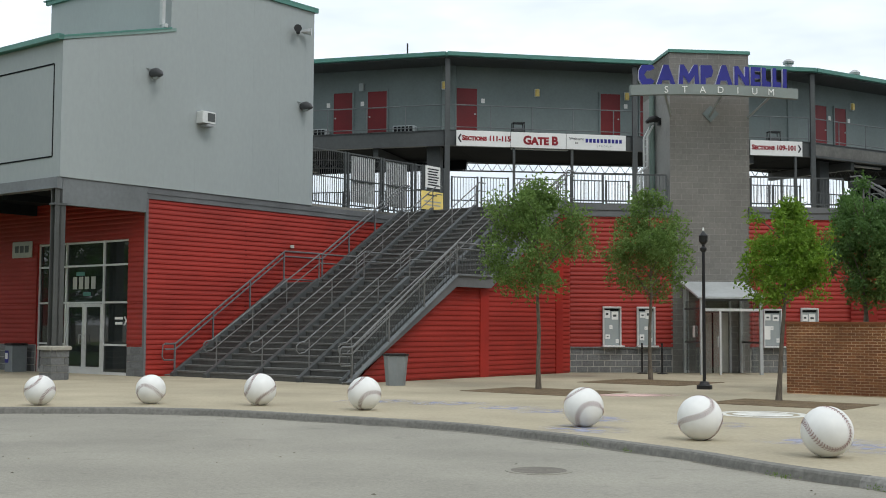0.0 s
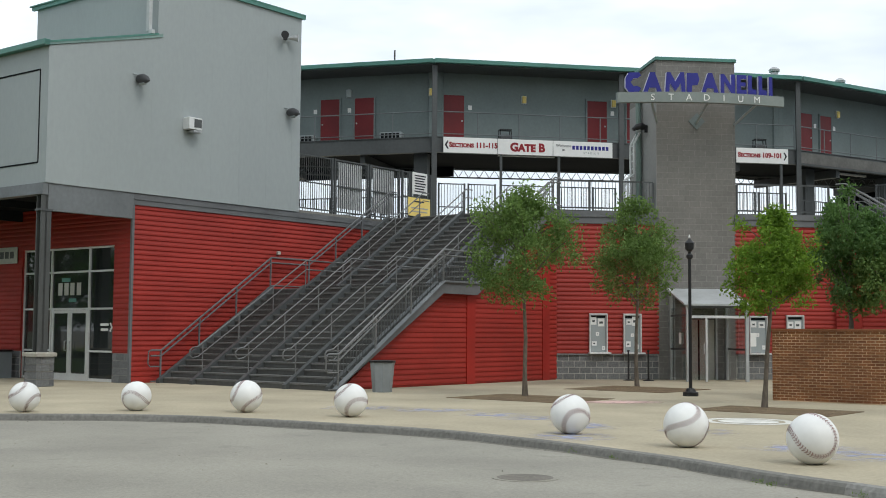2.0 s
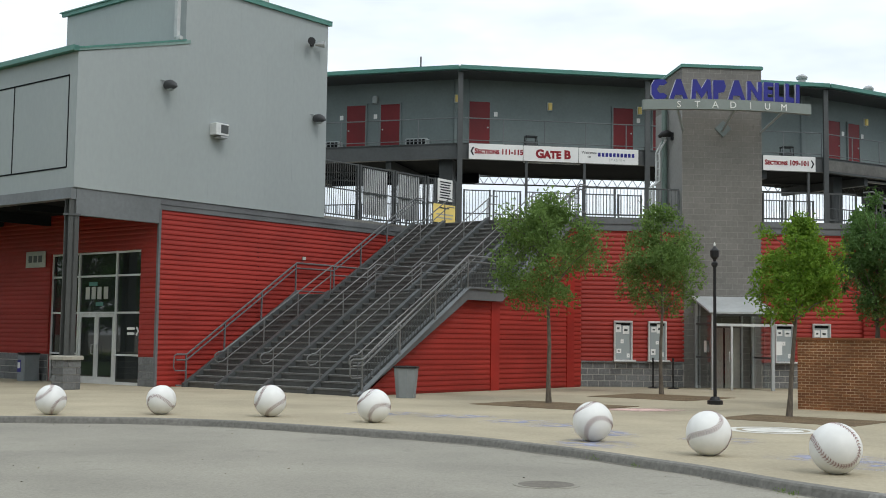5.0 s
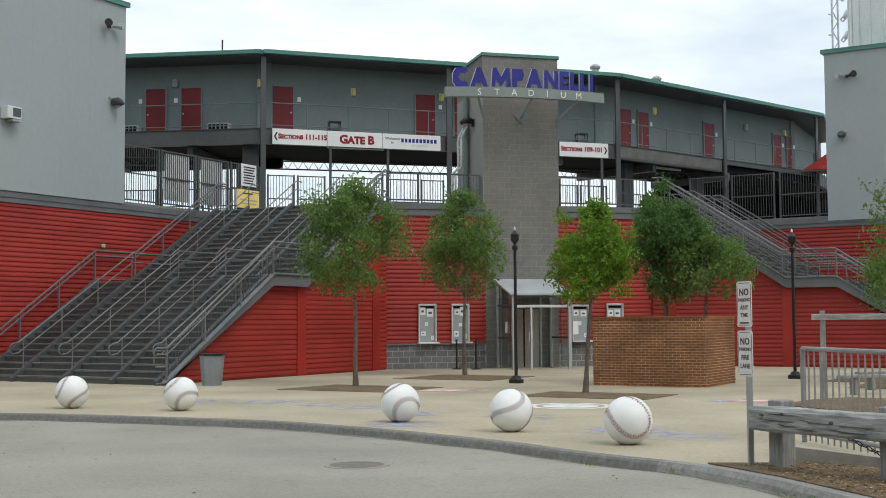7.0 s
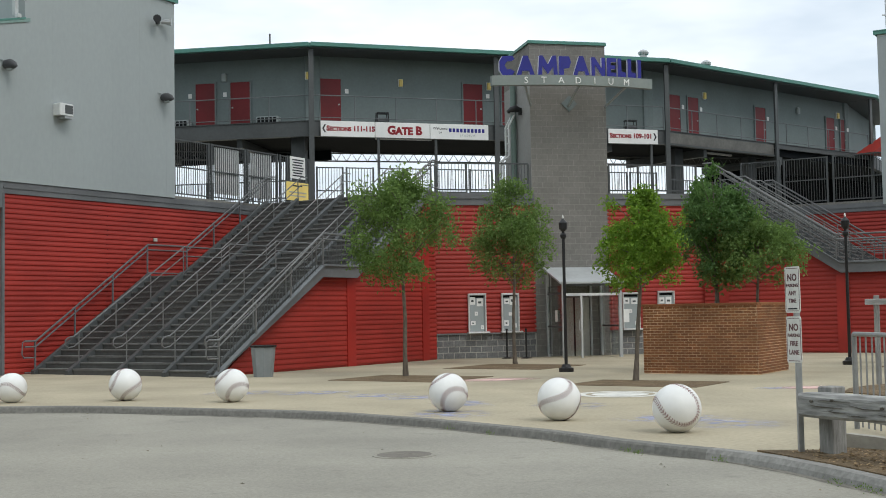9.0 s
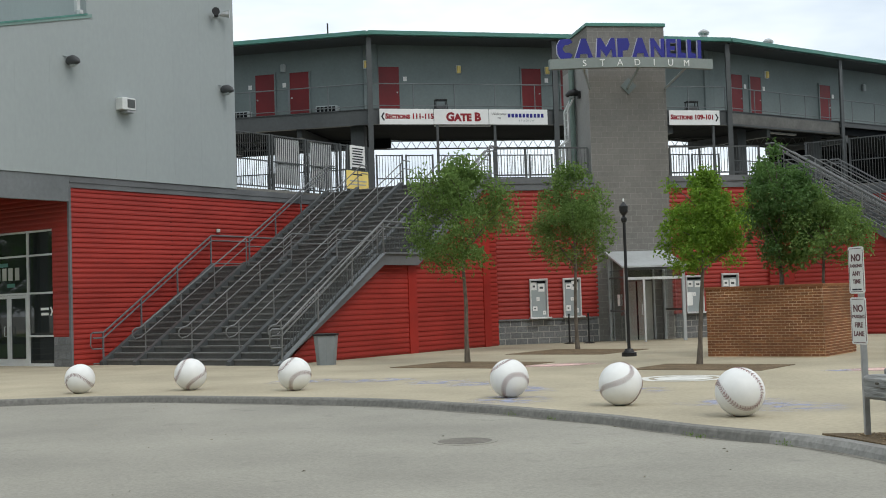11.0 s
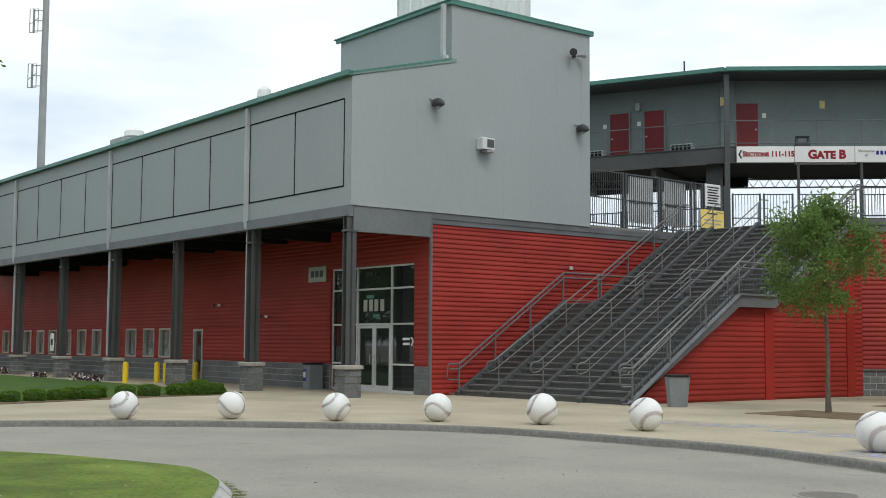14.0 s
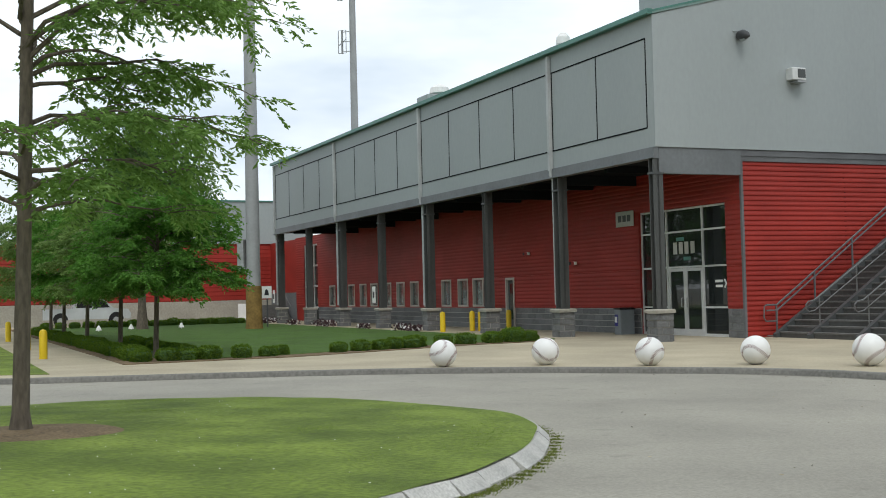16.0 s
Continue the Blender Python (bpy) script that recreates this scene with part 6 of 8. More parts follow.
# ---- yellow bollards ----
for g, w in ((-3.5, -15.4), (-2.2, -15.3), (-2.0, -14.9), (-0.4, -15.5), (-20.06, -5.6), (-19.95, -12.9), (-19.95, -17.5), (-19.95, -23.3)):
    p = LEFT(g, w, 0)
    b = thing("bollard", p, "yellow painted steel bollard on the paving", "bollard", "yellow bollards")
    part("pipe", Build().lathe((p.x, p.y), [(0.115, 0.0), (0.115, 0.74), (0.085, 0.81), (0.02, 0.84)], 14), M_YELLOW, b, smooth=True)

# ---- roadside signs, timber barrier, fences at the east side ----
M_PLATEINK = material("faded_dark_print", (0.13, 0.06, 0.062), 0.6, grain=0.1, bump=0)
sp = thing("no_parking_sign", (-7.375, -29.2, 0), "galvanised post with two white no-parking plates", "road sign")
part("post", Build().box(-7.405, -7.345, -29.22, -29.18, 0, 2.05), M_GALV, sp)
nx, ny = math.cos(radians(-82)), math.sin(radians(-82))
F_SIGN = Frame((-7.417, -29.206, 0.0), (nx, ny, 0), (-ny, nx, 0))
for z0, rows in ((1.55, (("NO", 0.105), ("PARKING", 0.05), ("ANY", 0.068), ("TIME", 0.062))), (1.0, (("NO", 0.105), ("PARKING", 0.05), ("FIRE", 0.076), ("LANE", 0.072)))):
    pl = part("plate", Build(F_SIGN).prism([(ca * 0.102 + 0.03 * math.cos(an), z0 + 0.25 + cz * 0.225 + 0.03 * math.sin(an)) for ca, cz, k in ((1, 1, 0), (-1, 1, 1), (-1, -1, 2), (1, -1, 3)) for an in [(k + q / 4) * math.pi / 2 for q in range(5)]], "b", -0.006, 0.0), M_PLATE, sp, "white plate with red print")
    z = z0 + 0.482
    for txt, size in rows:
        z -= size * 1.15 + 0.012
        letters("lettering", txt, size, M_PLATEINK, facing(F_SIGN, 0, -0.0075, z, (1, 0)), sp, 0.001, bold=size * 0.035)
    for e0, e1, q0, q1 in ((-0.122, -0.115, 0.03, 0.47), (0.115, 0.122, 0.03, 0.47), (-0.1, 0.1, 0.012, 0.019), (-0.1, 0.1, 0.481, 0.488)):
        part("border_line", Build(F_SIGN).box(e0, e1, -0.008, -0.0062, z0 + q0, z0 + q1), M_PLATEINK, sp)
    if z0 > 1.3:
        part("arrow_bar", Build(F_SIGN).box(-0.08, 0.08, -0.009, -0.0065, z0 + 0.032, z0 + 0.048), M_INK, sp)
wb = thing("timber_barrier", (-6.9, -30.2, 0), "weathered grey timber vehicle barrier on short posts", "barrier")
pa, pb = Vector((-7.2, -29.45, 0)), Vector((-6.72, -30.86, 0))
d = (pb - pa).normalized()
F_BAR = Frame(pa, (d.x, d.y, 0), (-d.y, d.x, 0))
for a in (0.0, 1.42, 3.6):
    part("post", Build(F_BAR).soft(a - 0.1, a + 0.1, -0.02, 0.2, -0.1, 0.74, 0.012), M_WOOD_UP, wb)


def weathered_beam(a0, a1, b0, b1, z0, z1, seed, chip):
    """A squared timber with wavering, chipped arrises."""
    bd, n = Build(F_BAR), 28
    pts, fs = [], []
    for i in range(n + 1):
        a = a0 + (a1 - a0) * i / n
        q = [0.012 * noise.noise(Vector((a * 3.1, k * 7.3, seed))) for k in range(8)]
        cut = chip * max(0.0, 1 - (a - a0) / 0.3) + 0.02 * max(0.0, noise.noise(Vector((a * 6.0, 1.7, seed))))
        pts += [(a, b0 + q[0], z0 + 0.03), (a, b0 + q[1], z1 - 0.035 - cut), (a, b0 + 0.03 + q[2], z1 + q[3] - cut * 0.8), (a, b1 - 0.03, z1 + q[4] * 0.6),
                (a, b1, z1 - 0.03), (a, b1, z0 + 0.03), (a, b1 - 0.03, z0 + q[5]), (a, b0 + 0.03, z0 + q[6])]
    for i in range(n):
        fs += [(i * 8 + k, i * 8 + (k + 1) % 8, i * 8 + 8 + (k + 1) % 8, i * 8 + 8 + k) for k in range(8)]
    fs += [tuple(range(7, -1, -1)), tuple(n * 8 + k for k in range(8))]
    return bd.add(pts, fs)


for a0, a1, seed, chip in ((-0.14, 1.86, 1.0, 0.0), (1.868, 4.2, 5.0, 0.05)):
    beam = part("beam", weathered_beam(a0, a1, -0.28, -0.025, 0.42, 0.68 if seed < 2 else 0.67, seed, chip), M_WOOD, wb)
    rnd = random.Random(int(seed))
    for k in range(7):
        a, z, ln = rnd.uniform(a0 + 0.1, a1 - 0.6), rnd.uniform(0.47, 0.64), rnd.uniform(0.18, 0.5)
        th = rnd.uniform(0.003, 0.008)
        slope = rnd.uniform(-0.03, 0.03)
        part("crack", Build(F_BAR).add([(a, -0.297, z), (a + ln * 0.4, -0.297, z + slope - th), (a + ln, -0.297, z + slope), (a + ln * 0.4, -0.297, z + slope + th),
                                        (a, -0.27, z), (a + ln * 0.4, -0.27, z + slope - th), (a + ln, -0.27, z + slope), (a + ln * 0.4, -0.27, z + slope + th)],
                                       [(0, 1, 2, 3), (0, 4, 5, 1), (1, 5, 6, 2), (2, 6, 7, 3), (3, 7, 4, 0)]), M_CRACK, beam, "dark split in the timber")
    for k in range(3):
        a, z = rnd.uniform(a0 + 0.15, a1 - 0.15), rnd.uniform(0.48, 0.62)
        part("knot", Build(F_BAR).prism([(a + 0.022 * math.cos(t * math.pi / 4), z + 0.014 * math.sin(t * math.pi / 4)) for t in range(8)], "b", -0.298, -0.27), M_CRACK, beam, "dark knot in the timber")
for i in range(9):
    ring = []
    for k in range(9):
        u, v = 0.042 * math.cos(k * math.pi / 4), 0.02 * math.sin(k * math.pi / 4)
        side, up = (v, 0.0) if i % 2 else (0.0, v)
        ring.append((0.72 + i * 0.062 + u * 0.9, 0.31 + side, 0.36 - 0.022 * i - 0.4 * u + up))
    part("chain_link", Build(F_BAR).tube(ring, 0.007, 5), M_BLACK, wb)
mulch = Build().prism([(-7.74, -28.88), (-7.1, -29.1), (-6.73, -28.98), (-6.21, -29.82), (-6.0, -30.65), (-5.71, -32.5), (-5.6, -36), (-7.57, -36), (-7.575, -31.5), (-7.6, -30.2), (-7.69, -29.35)], "z", -0.1, 0.02)
single("mulch_bed", mulch, M_MULCH, "brown bark mulch bed along the kerb", "mulch bed", kind="stuff")
edge = Build()
for (x0, y0, z0), (x1, y1, z1) in (((-6.72, -28.96, 0.17), (-6.2, -29.81, 0.12)), ((-6.2, -29.81, 0.12), (-5.99, -30.64, 0.11)), ((-5.99, -30.64, 0.11), (-5.7, -32.5, 0.11)), ((-5.7, -32.5, 0.11), (-5.58, -36.0, 0.11))):
    edge.add([(x0, y0, -0.05), (x1, y1, -0.05), (x1 + 0.14, y1 + 0.04, -0.05), (x0 + 0.14, y0 + 0.04, -0.05), (x0 + 0.015, y0, z0), (x1 + 0.015, y1, z1), (x1 + 0.13, y1 + 0.04, z1), (x0 + 0.13, y0 + 0.04, z0)],
             [(0, 3, 2, 1), (4, 5, 6, 7), (0, 1, 5, 4), (1, 2, 6, 5), (2, 3, 7, 6), (3, 0, 4, 7)])
single("bed_edge", edge, M_CAP, "low stained concrete edge behind the mulch bed", "kerb", kind="structure")
F_A, F_B = Vector((-5.35, -27.03, 0)), Vector((-5.75, -30.6, 0))
d = (F_B - F_A).normalized()
F_FENCE = Frame(F_A, (d.x, d.y, 0), (-d.y, d.x, 0))
fn = thing("pipe_fence", F_A, "galvanised pipe fence with upright pickets", "fence")
LEN = 5.6
for z in (0.14, 1.24):
    part("rail", Build(F_FENCE).tube([(0, 0, z), (LEN, 0, z)], 0.03, 8), M_FENCE, fn)
for a in (0.0, 2.4, 4.8):
    part("post", Build(F_FENCE).tube([(a, 0, 0), (a, 0, 1.24)], 0.036, 8), M_FENCE, fn)
for i in range(1, 34):
    part("picket", Build(F_FENCE).box(i * 0.167 - 0.01, i * 0.167 + 0.01, -0.008, 0.008, 0.03, 1.22), M_FENCE, fn)
rk = thing("hitching_rail", (0.4, -20.2, 0), "weathered timber bar on two posts", "timber rail")
RACK0, RACK1 = (-0.01, -19.21, 0), (1.67, -20.39, 0)
r0, r1 = Vector(RACK0), Vector(RACK1)
d = (r1 - r0).normalized()
F_RACK = Frame(r0, (d.x, d.y, 0), (-d.y, d.x, 0))
L_R = (r1 - r0).length
for a in (0, L_R):
    part("post", Build(F_RACK).soft(a - 0.055, a + 0.055, -0.055, 0.055, 0, 1.82, 0.012), M_WOOD_UP, rk)
part("bar", Build(F_RACK).soft(-0.22, L_R + 0.22, -0.09, -0.056, 1.63, 1.75, 0.01), M_WOOD, rk)
for k, (x, y) in enumerate(((1.2, -18.4), (2.6, -17.0))):
    bn = thing("timber_bench", (x, y, 0), "low weathered timber bench slab", "bench", "benches")
    part("seat", Build().soft(x - 0.3, x + 2.4, y - 0.14, y + 0.14, 0.37, 0.43, 0.015), M_WOOD_UP, bn)
    for e in (0.0, 2.0):
        part("leg", Build().box(x + e, x + e + 0.09, y - 0.1, y + 0.1, 0, 0.368), M_WOOD_UP, bn)

# ---- tree beds, chalk and paint on the pavement, manhole ----
for k, (g0, g1, w0, w1) in enumerate(((0.5, 3.0, 11.8, 15.1), (6.5, 9.4, 11.4, 14.6), (0.4, 2.4, 18.4, 21.4), (9.5, 12.6, 23.0, 27.0), (6.5, 9.6, 24.2, 27.5))):
    single("tree_bed", Build(LEFT).prism([(g0, w0), (g1, w0), (g1, w1), (g0, w1)], "z", -0.02, 0.012), M_MULCH, "square brown mulch tree bed", "tree bed", "tree beds", kind="structure")
ring = Build()
for i in range(40):
    t0, t1 = 2 * math.pi * i / 40, 2 * math.pi * (i + 1) / 40
    for r0, r1 in ((0.0, 0.55), (0.66, 0.85)):
        ring.add([(-5.75 + r * math.cos(t), -19.5 + r * math.sin(t), 0.004) for r, t in ((r0, t0), (r1, t0), (r1, t1), (r0, t1))], [(0, 1, 2, 3)])
single("painted_circle", ring, material("worn_white_paint", (0.66, 0.65, 0.6), 0.9, grain=0.15, blotch=0.2, blotch_scale=3), "worn white painted circle on the pavement", "marking", kind="stuff")


def smear(x, y, a, b, rot, mat, name, label, seed):
    """A thin rubbed patch lying on the pavement."""
    rnd = random.Random(seed)
    pts = []
    for i in range(20):
        t = 2 * math.pi * i / 20
        u, v = a * math.cos(t) * rnd.uniform(0.8, 1.1), b * math.sin(t) * rnd.uniform(0.8, 1.1)
        pts.append((x + u * math.cos(rot) - v * math.sin(rot), y + u * math.sin(rot) + v * math.cos(rot), 0.003 + 0.0003 * (seed % 9)))
    single(name, Build().add(pts, [tuple(range(20))]), mat, label, "chalk mark", "chalk marks", kind="stuff")


for i, (x, y) in enumerate(((-11.2, -16.2), (-12.6, -15.4), (-10.2, -17.6), (-9.8, -22.5), (-9.1, -20.4), (-7.4, -21.6), (-6.5, -25.7), (-6.9, -24.6), (-9.4, -18.6))):
    smear(x, y, 1.1, 0.75, 0.4 * i, M_CHALK, "chalk_mark", "faded blue chalk marks on the pavement", 30 + i)
single("tree_bed", Build().prism([(-1.9, -21.0), (-1.3, -20.2), (-0.5, -19.6), (0.5, -19.3), (1.2, -20.2), (2.0, -22.3), (1.5, -24.6), (0.2, -25.0), (-1.2, -24.2), (-1.75, -22.5)], "z", -0.05, 0.02), M_MULCH, "bare brown earth bed in the paving behind the pipe fence", "tree bed", "tree beds", kind="structure")
M_PINK = chalky("faded_pink_chalk", (0.74, 0.5, 0.46), 1.0, 0.25)
smear(-6.5, -13.4, 1.3, 0.75, 0.1, M_PINK, "chalk_mark", "faded pink chalk patch on the pavement", 50)
smear(-1.7, -19.42, 0.95, 0.55, -0.3, M_PINK, "chalk_mark", "faded pink chalk patch on the pavement", 51)
smear(-2.45, -19.3, 0.55, 0.4, 0.2, M_CHALK, "chalk_mark", "faded blue chalk marks on the pavement", 52)
mh = thing("manhole_cover", (-11.36, -26.8, -0.11), "worn round brownish iron manhole cover in the asphalt", "manhole cover")
part("ring", Build().lathe((-11.36, -26.8), [(0.4, -0.12), (0.4, -0.103), (0.34, -0.102)], 28), M_ASPHALT, mh)
part("cover", Build().lathe((-11.36, -26.8), [(0.335, -0.12), (0.335, -0.1), (0.3, -0.098)], 28), material("worn_rusty_iron", (0.155, 0.14, 0.115), 0.7, grain=0.2, scale=25, blotch=0.15, blotch_scale=5, bump=0.3), mh)

# ---- lawn, island, beds ----
single("lawn", Build(LEFT).prism([(-17.4, -1.5), (-14.5, -1.5), (-11.4, -2.6), (-8.2, -4.0), (-4.2, -4.5), (-4.2, -47), (-17.4, -47)], "z", -0.05, 0.03), M_LAWN, "green mown lawn between the hedge and the canopy", "lawn", kind="structure")
single("hedge_bed", Build(LEFT).prism([(-18.6, -0.4), (-14.2, -0.55), (-11, -1.75), (-8, -2.95), (-4.9, -3.4), (-4.9, -4.5), (-17.2, -4.5), (-17.2, -47), (-18.6, -47)], "z", -0.05, 0.02), M_MULCH, "brown mulch strip under the hedge", "mulch bed", kind="structure")
single("verge", Build(LEFT).prism([(-20.6, 2.2), (-20.6, -60), (-45, -60), (-45, -10)], "z", -0.08, 0.012), M_GRASS, "grass verge beyond the side path", "grass", kind="structure")
ISL = [(-60, -36), (-45, -32.2), (-35, -29.3), (-30.5, -27.9), (-27.3, -26.5), (-26.0, -25.5), (-24.4, -24.8), (-22.4, -24.75), (-20.15, -25.7), (-19.1, -26.4), (-18.35, -27.5),
       (-17.95, -28.8), (-17.75, -29.9), (-17.7, -31.0), (-17.75, -31.7), (-17.9, -32.3), (-18.1, -33.2), (-18.8, -35.5), (-20.5, -38.0), (-24, -40.5), (-32, -43), (-60, -50)]
isl = curve_through(ISL, 5)
isl_in = offset(isl, -0.07)
poly = [(p.x, p.y) for p in isl_in]
n = len(poly)
cx, cy = -24.5, -32.5
bd = Build()
rings = 7
pts = []
for k in range(rings):
    f = 1 - k / rings
    for x, y in poly:
        qx, qy = cx + (x - cx) * f, cy + (y - cy) * f
        pts.append((qx, qy, 0.036 + 0.11 * (1 - f) ** 0.7 + 0.02 * noise.noise(Vector((qx, qy, 0)))))
pts.append((cx, cy, 0.16))
fs = []
for k in range(rings - 1):
    fs += [(k * n + i, k * n + (i + 1) % n, (k + 1) * n + (i + 1) % n, (k + 1) * n + i) for i in range(n)]
fs += [((rings - 1) * n + i, (rings - 1) * n + (i + 1) % n, rings * n) for i in range(n)]
bd.add(pts, [f[::-1] for f in fs])
single("grass_island", bd, M_GRASS, "mown grass island with worn yellowish patches", "grass island", kind="structure")
ik = thing("island_kerb", (-17.8, -30, 0), "pale granite kerb stones round the grass island", "kerb", kind="structure")
i = 0
while i < len(isl) - 1:
    j = min(i + (6, 5, 7, 6, 4, 6, 5)[i % 7], len(isl) - 1)
    o, q = isl[i:j + 1], offset(isl, -0.2)[i:j + 1]
    o = [o[0].lerp(o[1], 0.12)] + o[1:-1] + [o[-1].lerp(o[-2], 0.12)]
    pts, fs, m = [], [], len(o)
    for a, b in zip(o, q):
        e = (b - a).normalized()
        lift, push = 0.004 + 0.006 * math.sin(i * 2.7), 0.02 * math.sin(i * 1.9)
        pts += [(a.x - e.x * (0.07 + push), a.y - e.y * (0.07 + push), -0.2), (a.x - e.x * (0.07 + push), a.y - e.y * (0.07 + push), -0.085), (a.x + e.x * 0.05, a.y + e.y * 0.05, 0.022 + lift), (b.x, b.y, 0.028 + lift), (b.x, b.y, -0.2)]
    for k in range(m - 1):
        fs += [(k * 5 + e + 1, k * 5 + 6 + e, k * 5 + 5 + e, k * 5 + e) for e in range(4)]
    fs += [(4, 3, 2, 1, 0), tuple((m - 1) * 5 + e for e in range(5))]
    part("kerb_stone", Build().add(pts, fs), M_GRANITE, ik)
    i = j
single("tree_bed", Build().lathe((-23.62, -30.3), [(1.3, 0.0), (1.15, 0.105), (0.7, 0.14), (0.25, 0.17)], 26), M_MULCH, "round brown mulch ring at the trunk of the near tree", "tree bed", "tree beds", kind="structure")
blades = Build()
fence_line = [(p.x, p.y) for p in offset(isl, -0.3)]


def inside(x, y):
    """Whether a plan point lies on the island."""
    hit = False
    for (x0, y0), (x1, y1) in zip(fence_line, fence_line[1:] + fence_line[:1]):
        if (y0 > y) != (y1 > y) and x < x0 + (y - y0) / (y1 - y0) * (x1 - x0):
            hit = not hit
    return hit


rnd = random.Random(5)
vs, fs = [], []
rim = sorted((math.atan2(y - cy, x - cx), math.hypot(x - cx, y - cy)) for x, y in poly)
while len(fs) < 60000:
    x, y = rnd.uniform(-29.5, -17.9), rnd.uniform(-35.5, -24.7)
    if not inside(x, y):
        continue
    if (x + 23.62) ** 2 + (y + 30.3) ** 2 < 1.3:
        continue
    if noise.noise(Vector((x * 0.7, y * 0.7, 3))) < rnd.uniform(-0.5, 0.1):
        continue
    way = math.atan2(y - cy, x - cx)
    f = min(1.0, math.hypot(x - cx, y - cy) / min(rim, key=lambda e: abs(e[0] - way))[1])
    z = 0.03 + 0.11 * (1 - f) ** 0.7 + 0.02 * noise.noise(Vector((x, y, 0)))
    h, t, b = rnd.uniform(0.002, 0.013), rnd.uniform(0, 6.28), rnd.uniform(0.006, 0.012)
    lx, ly = rnd.gauss(0, 0.045), rnd.gauss(0, 0.045)
    k = len(vs)
    vs += [(x - b * math.cos(t), y - b * math.sin(t), z - 0.025), (x + b * math.cos(t), y + b * math.sin(t), z - 0.02), (x + lx, y + ly, z + h)]
    fs.append((k, k + 1, k + 2))
blades.v, blades.f = [Vector(v) for v in vs], fs
single("grass_blades", blades, leafy("grass_blade", (0.1, 0.18, 0.018), (0.19, 0.235, 0.04), (0.2, 0.33, 0.03)), "short mown grass blades on the island", "grass", kind="stuff")

rnd = random.Random(6)
vs, fs = [], []
while len(fs) < 70:
    x, y = rnd.uniform(-27, -18.2), rnd.uniform(-34.5, -25.2)
    if not inside(x, y):
        continue
    way = math.atan2(y - cy, x - cx)
    f = min(1.0, math.hypot(x - cx, y - cy) / min(rim, key=lambda e: abs(e[0] - way))[1])
    z = 0.045 + 0.11 * (1 - f) ** 0.7 + 0.02 * noise.noise(Vector((x, y, 0)))
    r, k = rnd.uniform(0.004, 0.01), len(vs)
    vs += [Vector((x + r * math.cos(q), y + r * math.sin(q), z + 0.004 * math.sin(2 * q))) for q in (0.3, 1.6, 2.9, 4.1, 5.3)]
    fs.append((k, k + 1, k + 2, k + 3, k + 4))
clover = Build()
clover.v, clover.f = vs, fs
single("clover_heads", clover, M_SIGN, "tiny white clover heads in the island grass", "clover", kind="stuff")

# ---- trees and hedges ----


def leaf_mesh(name, items, mat):
    """Leaves as small folded diamonds; items are (place, way, side, length, width)."""
    vs, fs = [], []
    for p, d, s, ln, wd in items:
        k = len(vs)
        n = d.cross(s) * (wd * 0.25)
        vs += [p, p + d * (ln * 0.5) + s * (wd * 0.5) + n, p + d * ln, p + d * (ln * 0.5) - s * (wd * 0.5) + n]
        fs += [(k, k + 1, k + 2), (k, k + 2, k + 3)]
    me = bpy.data.meshes.new(name)
    me.from_pydata(vs, [], fs)
    me.materials.append(mat)
    return me


def unit(rnd, up=0.0):
    while True:
        v = Vector((rnd.uniform(-1, 1), rnd.uniform(-1, 1), rnd.uniform(-1, 1)))
        if 0.05 < v.length < 1:
            v = v.normalized()
            v.z += up
            return v.normalized()


